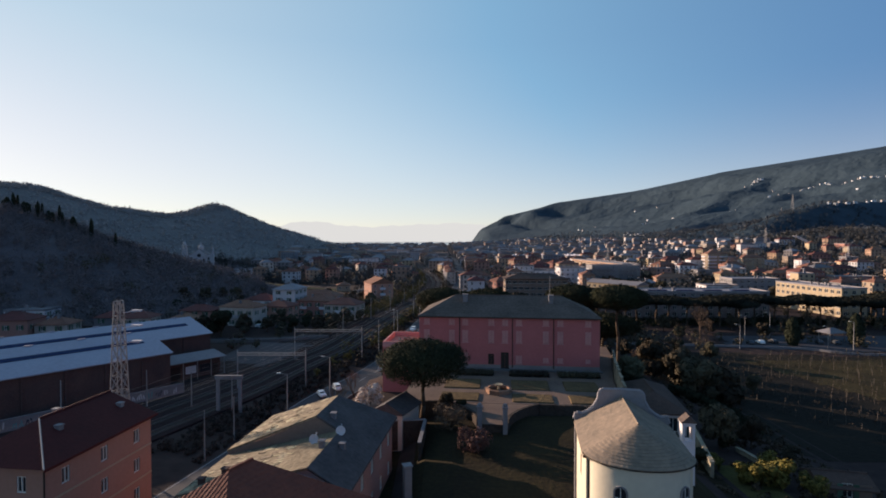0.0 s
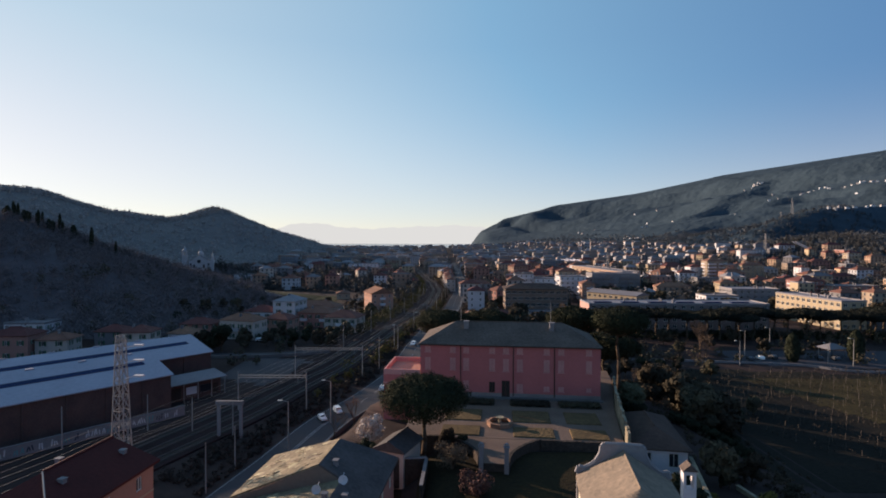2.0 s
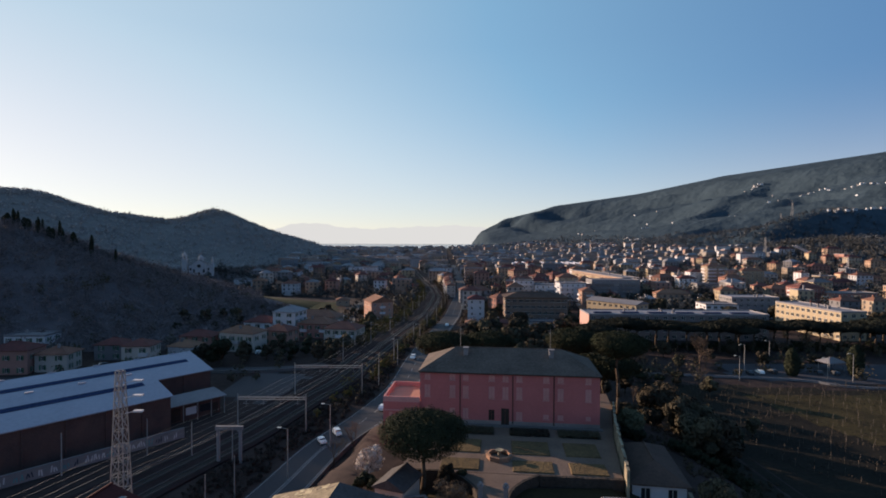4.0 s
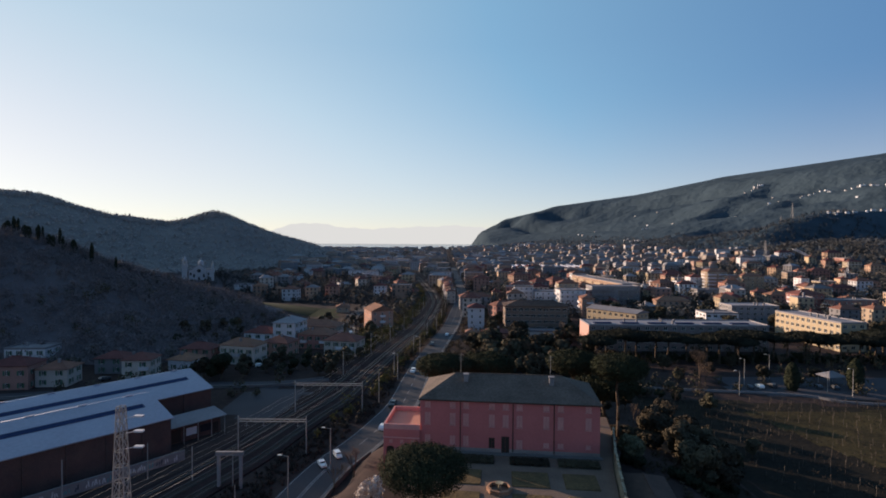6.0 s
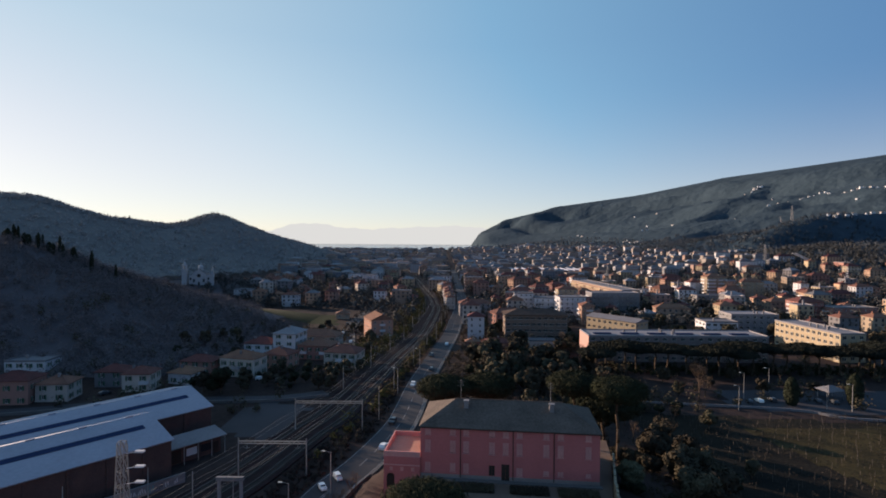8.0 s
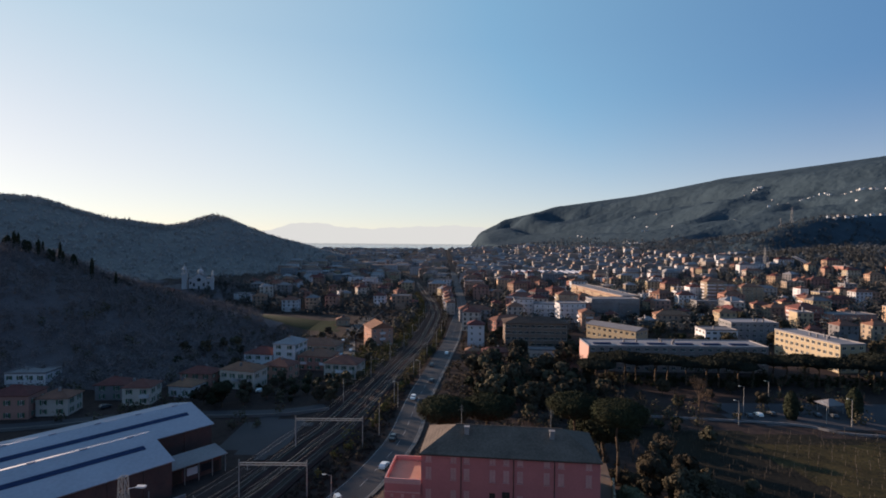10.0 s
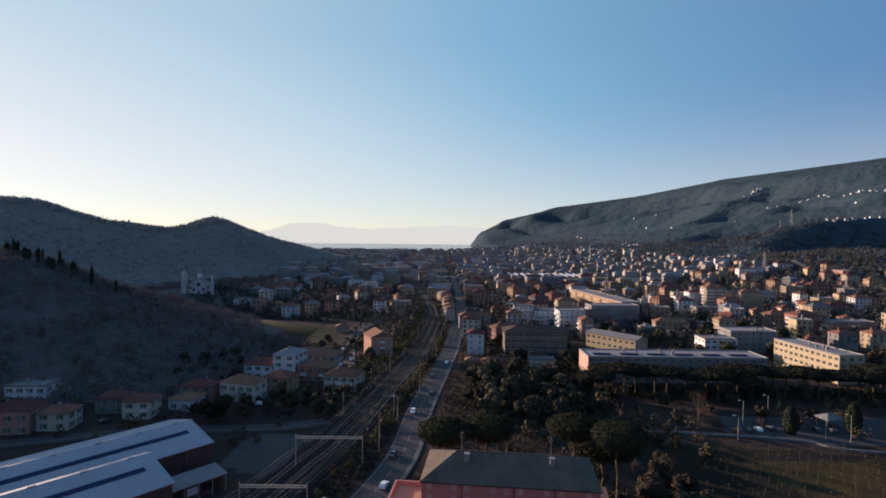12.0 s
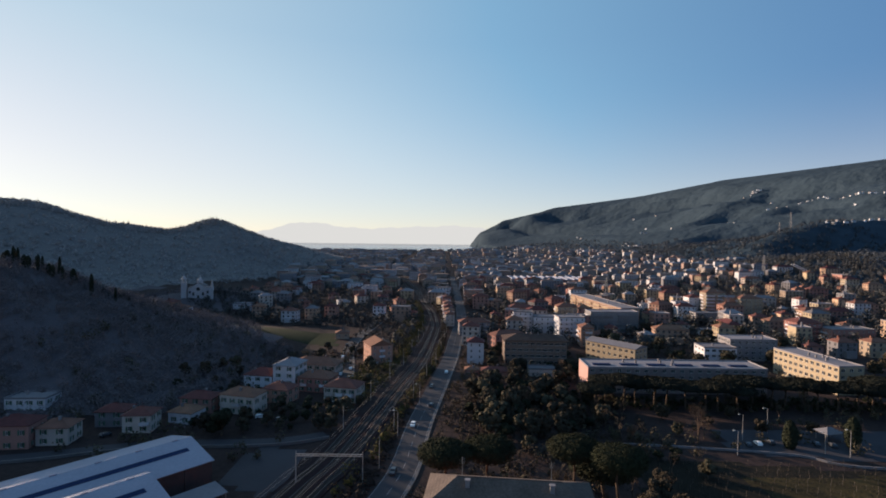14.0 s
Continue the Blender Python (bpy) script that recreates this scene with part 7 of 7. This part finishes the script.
def grove(n_, x0, x1, y0, y1, kinds, lo, hi, label, name="tree", group="trees of the gardens", gap=4.0, seed=1):
    r = random.Random(seed)
    spots_ = []
    for k_ in range(n_ * 30):
        x, y = r.uniform(x0, x1), r.uniform(y0, y1)
        if -11 < x - along(RAIL_LINE, y) < 10 or abs(x - along(ROAD_LINE, y)) < 7.5 or (-14 < x < 27 and 66 < y < 108):
            continue
        if any((x - a) ** 2 + (y - b_) ** 2 < (gap + 5) ** 2 for a, b_, g in taken) or any((x - a) ** 2 + (y - b_) ** 2 < gap ** 2 for a, b_ in spots_):
            continue
        spots_.append((x, y))
        plant(name, label, kinds[len(spots_) % len(kinds)], x, y, r.uniform(lo, hi), r.uniform(0, 360), group=group)
        if len(spots_) >= n_:
            break


grove(34, 10, 80, 112, 205, rt[:1] + rf[1:] + bt[:2] + rdf + bt[1:], 0.6, 1.05, "dark tree in the thicket behind the villa", "thicket_tree", "thicket behind the villa", 3.4, 3)
grove(50, 16, 66, 190, 270, rf + rdf + bt[:1], 0.8, 1.3, "dark garden tree below the apartment block", "garden_tree", "garden trees", 4.5, 4)
grove(30, -90, -28, 174, 206, rdf + rf, 0.5, 0.95, "dark tree between the houses and the tracks", "garden_tree", "garden trees", 4.0, 5)
grove(14, -112, -70, 205, 250, rdf + rf, 0.6, 1.0, "dark tree at the foot of the wood", "garden_tree", "garden trees", 5.0, 6)
grove(26, -70, -15, 225, 330, rf + bt, 0.6, 1.0, "tree beside the railway houses", "garden_tree", "garden trees", 5.0, 7)
grove(34, 8, 52, 168, 238, rf + rdf, 0.9, 1.4, "dark tree in the gardens beside the road", "garden_tree", "garden trees", 3.6, 14)
grove(36, 14, 75, 265, 345, rf + rdf, 0.7, 1.2, "dark tree among the roadside houses", "garden_tree", "garden trees", 4.0, 8)
grove(50, 105, 240, 262, 420, rf + rdf, 1.0, 1.7, "dark tree between the blocks", "garden_tree", "garden trees", 5.0, 9)
grove(16, 62, 200, 180, 208, bt + rf, 0.6, 0.95, "small tree in the park", "park_tree", "park trees", 6.0, 10)
plant("evergreen_tree", "big dark evergreen tree by the lane", rd[0], -73, 173, 1.9, 20, group="evergreen trees")
rs = np.random.RandomState(5)
p = np.column_stack([rs.uniform(-420, -85, 9000), rs.uniform(178, 430, 9000)])
p = p[height(p[:, 0], p[:, 1]) > 7.5][:6000]
p = np.vstack([p, np.column_stack([rs.normal(-235, 45, 500), rs.normal(520, 45, 500)])])
p = p[(p[:, 1] < 440) | ((p[:, 0] + 222) ** 2 + (p[:, 1] - 478) ** 2 > 24 ** 2)]
foot = [q_ for q_ in np.column_stack([rs.uniform(-190, -84, 1500), rs.uniform(176, 310, 1500)]) if 1.0 < hz(*q_) <= 7.6 and all((q_[0] - a) ** 2 + (q_[1] - b_) ** 2 > 90 for a, b_, g_ in taken)]
p = np.vstack([p, np.array(foot)])
scatter("woods", "dark leafless and evergreen woods on the steep hillside", "woods", p, (1.5, 2.9), 62, 0.34, WOODS, 11, loose=1.6)
q = np.column_stack([rs.uniform(-1100, -200, 60000), rs.uniform(550, 1650, 60000)])
crest = ridge(q[:, 0], q[:, 1], [(a, b_, 1, c) for a, b_, z_, c in LEFT_RIDGE])
keep = ((crest > 0.93) | (rs.uniform(size=len(q)) < 0.16)) & (crest > 0.05) & (q[:, 0] > -0.9 * q[:, 1]) & ((crest > 0.93) | (q[:, 1] < 1250))
q = q[keep]
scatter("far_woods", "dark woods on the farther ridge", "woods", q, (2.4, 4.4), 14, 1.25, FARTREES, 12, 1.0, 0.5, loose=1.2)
cr = spline([(a, b_) for a, b_, z_, c in LEFT_RIDGE], 3.0)
crest_pts = [(q_[0].x + rs.uniform(-5, 5), q_[0].y + rs.uniform(-9, 3)) for q_ in cr if q_[0].y > 620 and rs.uniform() < 0.42]
scatter("crest_trees", "lone dark trees standing up from the ridge line", "trees", crest_pts, (0.9, 2.2), 70, 0.5, TOWNTREES, 41, 2.3, 0.0)
# canopy colour shifted to blue in place of distance haze
KNOLL = material("haze_tinted_knoll_canopy", (0.070, 0.078, 0.090), 0.9, 0.01, 0.3, second=(0.040, 0.048, 0.058), bump=0.2)
g = np.column_stack([rs.uniform(320, 1250, 9000), rs.uniform(520, 1700, 9000)])
g = g[(height(g[:, 0], g[:, 1]) > 9) & (g[:, 0] < 0.86 * g[:, 1] + 20) & (ridge(g[:, 0], g[:, 1], RIGHT_RIDGE, 1.7) < 60)][:3200]
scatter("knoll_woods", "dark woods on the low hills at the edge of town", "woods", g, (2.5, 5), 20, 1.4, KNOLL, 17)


def patch(n_, x0, x1, y0, y1, avoid=8.0):
    out = []
    while len(out) < n_:
        x, y = rs.uniform(x0, x1), rs.uniform(y0, y1)
        if -15 < x - along(RAIL_LINE, y) < 10 or abs(x - along(ROAD_LINE, y)) < 6.5:
            continue
        if any((x - a) ** 2 + (y - b_) ** 2 < avoid ** 2 for a, b_, g in taken):
            continue
        if x > 46 and y < 168:
            continue
        out.append((x, y))
    return out


THORN = material("dark_brown_brush", (0.052, 0.038, 0.033), 0.95, 0.2, 2.0, second=(0.024, 0.019, 0.018), bump=0.2)
BRUSH = material("brown_brush", (0.070, 0.050, 0.034), 0.9, 0.06, 1.0, second=(0.034, 0.026, 0.020), bump=0.2)
scatter("brush", "brown and green scrub along the railway and behind the villa", "scrub", patch(1100, -40, 75, 118, 320), (0.8, 2.2), 44, 0.32, BRUSH, 13, 1.1, 0.2)
bank = [(along(RAIL_LINE, y_) + u_, y_) for y_, u_ in zip(rs.uniform(52, 200, 1500), rs.uniform(4.6, 18, 1500))]
bank = [q_ for q_ in bank if along(RAIL_LINE, q_[1]) + 4.4 < q_[0] < along(ROAD_LINE, q_[1]) - 5.2 and not (q_[1] < 78 and q_[0] < -36)]
scatter("bank_brush", "dark brown winter brush on the bank between track and road", "scrub", bank, (0.3, 0.9), 30, 0.2, THORN, 23, 1.0, 0.3)
rough = [q_ for q_ in zip(rs.uniform(22, 62, 900), rs.uniform(40, 118, 900)) if not (q_[0] < 35 and q_[1] > 66) and q_[0] > 23 + (q_[1] < 56) * 6]
scatter("rough_grass", "dark rough grass and low scrub on the slope", "scrub", rough, (0.25, 0.7), 26, 0.2, BRUSH, 20, 0.8, 0.3)
scatter("shrubs", "dark evergreen shrubs among the gardens", "shrubs", patch(260, 14, 200, 125, 330) + patch(150, -170, -26, 150, 310), (1.2, 3.0), 46, 0.5, LEAF, 14, 1.2, 0.2)
hedge = np.column_stack([rs.uniform(60, 212, 330), rs.uniform(214, 230, 330)])
scatter("undergrowth", "low dark evergreen undergrowth below the pine row", "shrubs", hedge, (0.7, 1.5), 40, 0.4, PINE, 24, 1.0, 0.2)
rail_side = [(along(RAIL_LINE, y_) + rs.uniform(5, 9), y_) for y_ in rs.uniform(200, 560, 150)]
scatter("trackside_trees", "small dark trees between the track and the road", "trees", rail_side, (1.0, 2.2), 60, 0.42, LEAF, 25, 1.4, 0.1)
YG = material("yellowish_scrub", (0.12, 0.095, 0.03), 0.9, 0.1, 1.0, second=(0.055, 0.045, 0.02), bump=0.2)
strip = [(along(RAIL_LINE, y_) - rs.uniform(9, 26), y_) for y_ in rs.uniform(205, 560, 420)] + [(along(RAIL_LINE, y_) + rs.uniform(6, 8.5), y_) for y_ in rs.uniform(120, 330, 60)]
scatter("trackside_scrub", "yellowish scrub and young trees beside the track", "scrub", strip, (1.0, 3.0), 60, 0.36, YG, 19, 1.2, 0.1)
scatter("town_trees", "dark trees among the houses of the town", "trees", patch(2500, -30, 620, 320, 850, 8) + patch(260, -220, -30, 410, 850, 9), (2.0, 4.2), 64, 1.0, TOWNTREES, 15, 1.5, 0.0)
THICKET = material("leafless_thicket", (0.080, 0.070, 0.066), 0.9, 0.02, 0.3, second=(0.040, 0.038, 0.036), bump=0.2)
th = [q_ for q_ in patch(2100, -230, -22, 300, 660, 7) if not (-165 < q_[0] < -60 and 312 < q_[1] < 402)]
scatter("thicket", "leafless brown thickets between the meadow and the town", "thicket", th, (1.2, 2.8), 30, 0.6, THICKET, 21, 1.1, 0.1)
# aerial haze over the far trees is painted as a paler, bluer leaf
HAZYTREES = material("haze_tinted_town_trees", (0.105, 0.112, 0.122), 0.9, 0.01, 0.2, second=(0.060, 0.066, 0.075), bump=0.2)
tt = patch(6500, -500, 1500, 850, 2650, 4)
tt = [q_ for q_ in tt if hz(*q_) < (60 if q_[0] > 0 else 14)]
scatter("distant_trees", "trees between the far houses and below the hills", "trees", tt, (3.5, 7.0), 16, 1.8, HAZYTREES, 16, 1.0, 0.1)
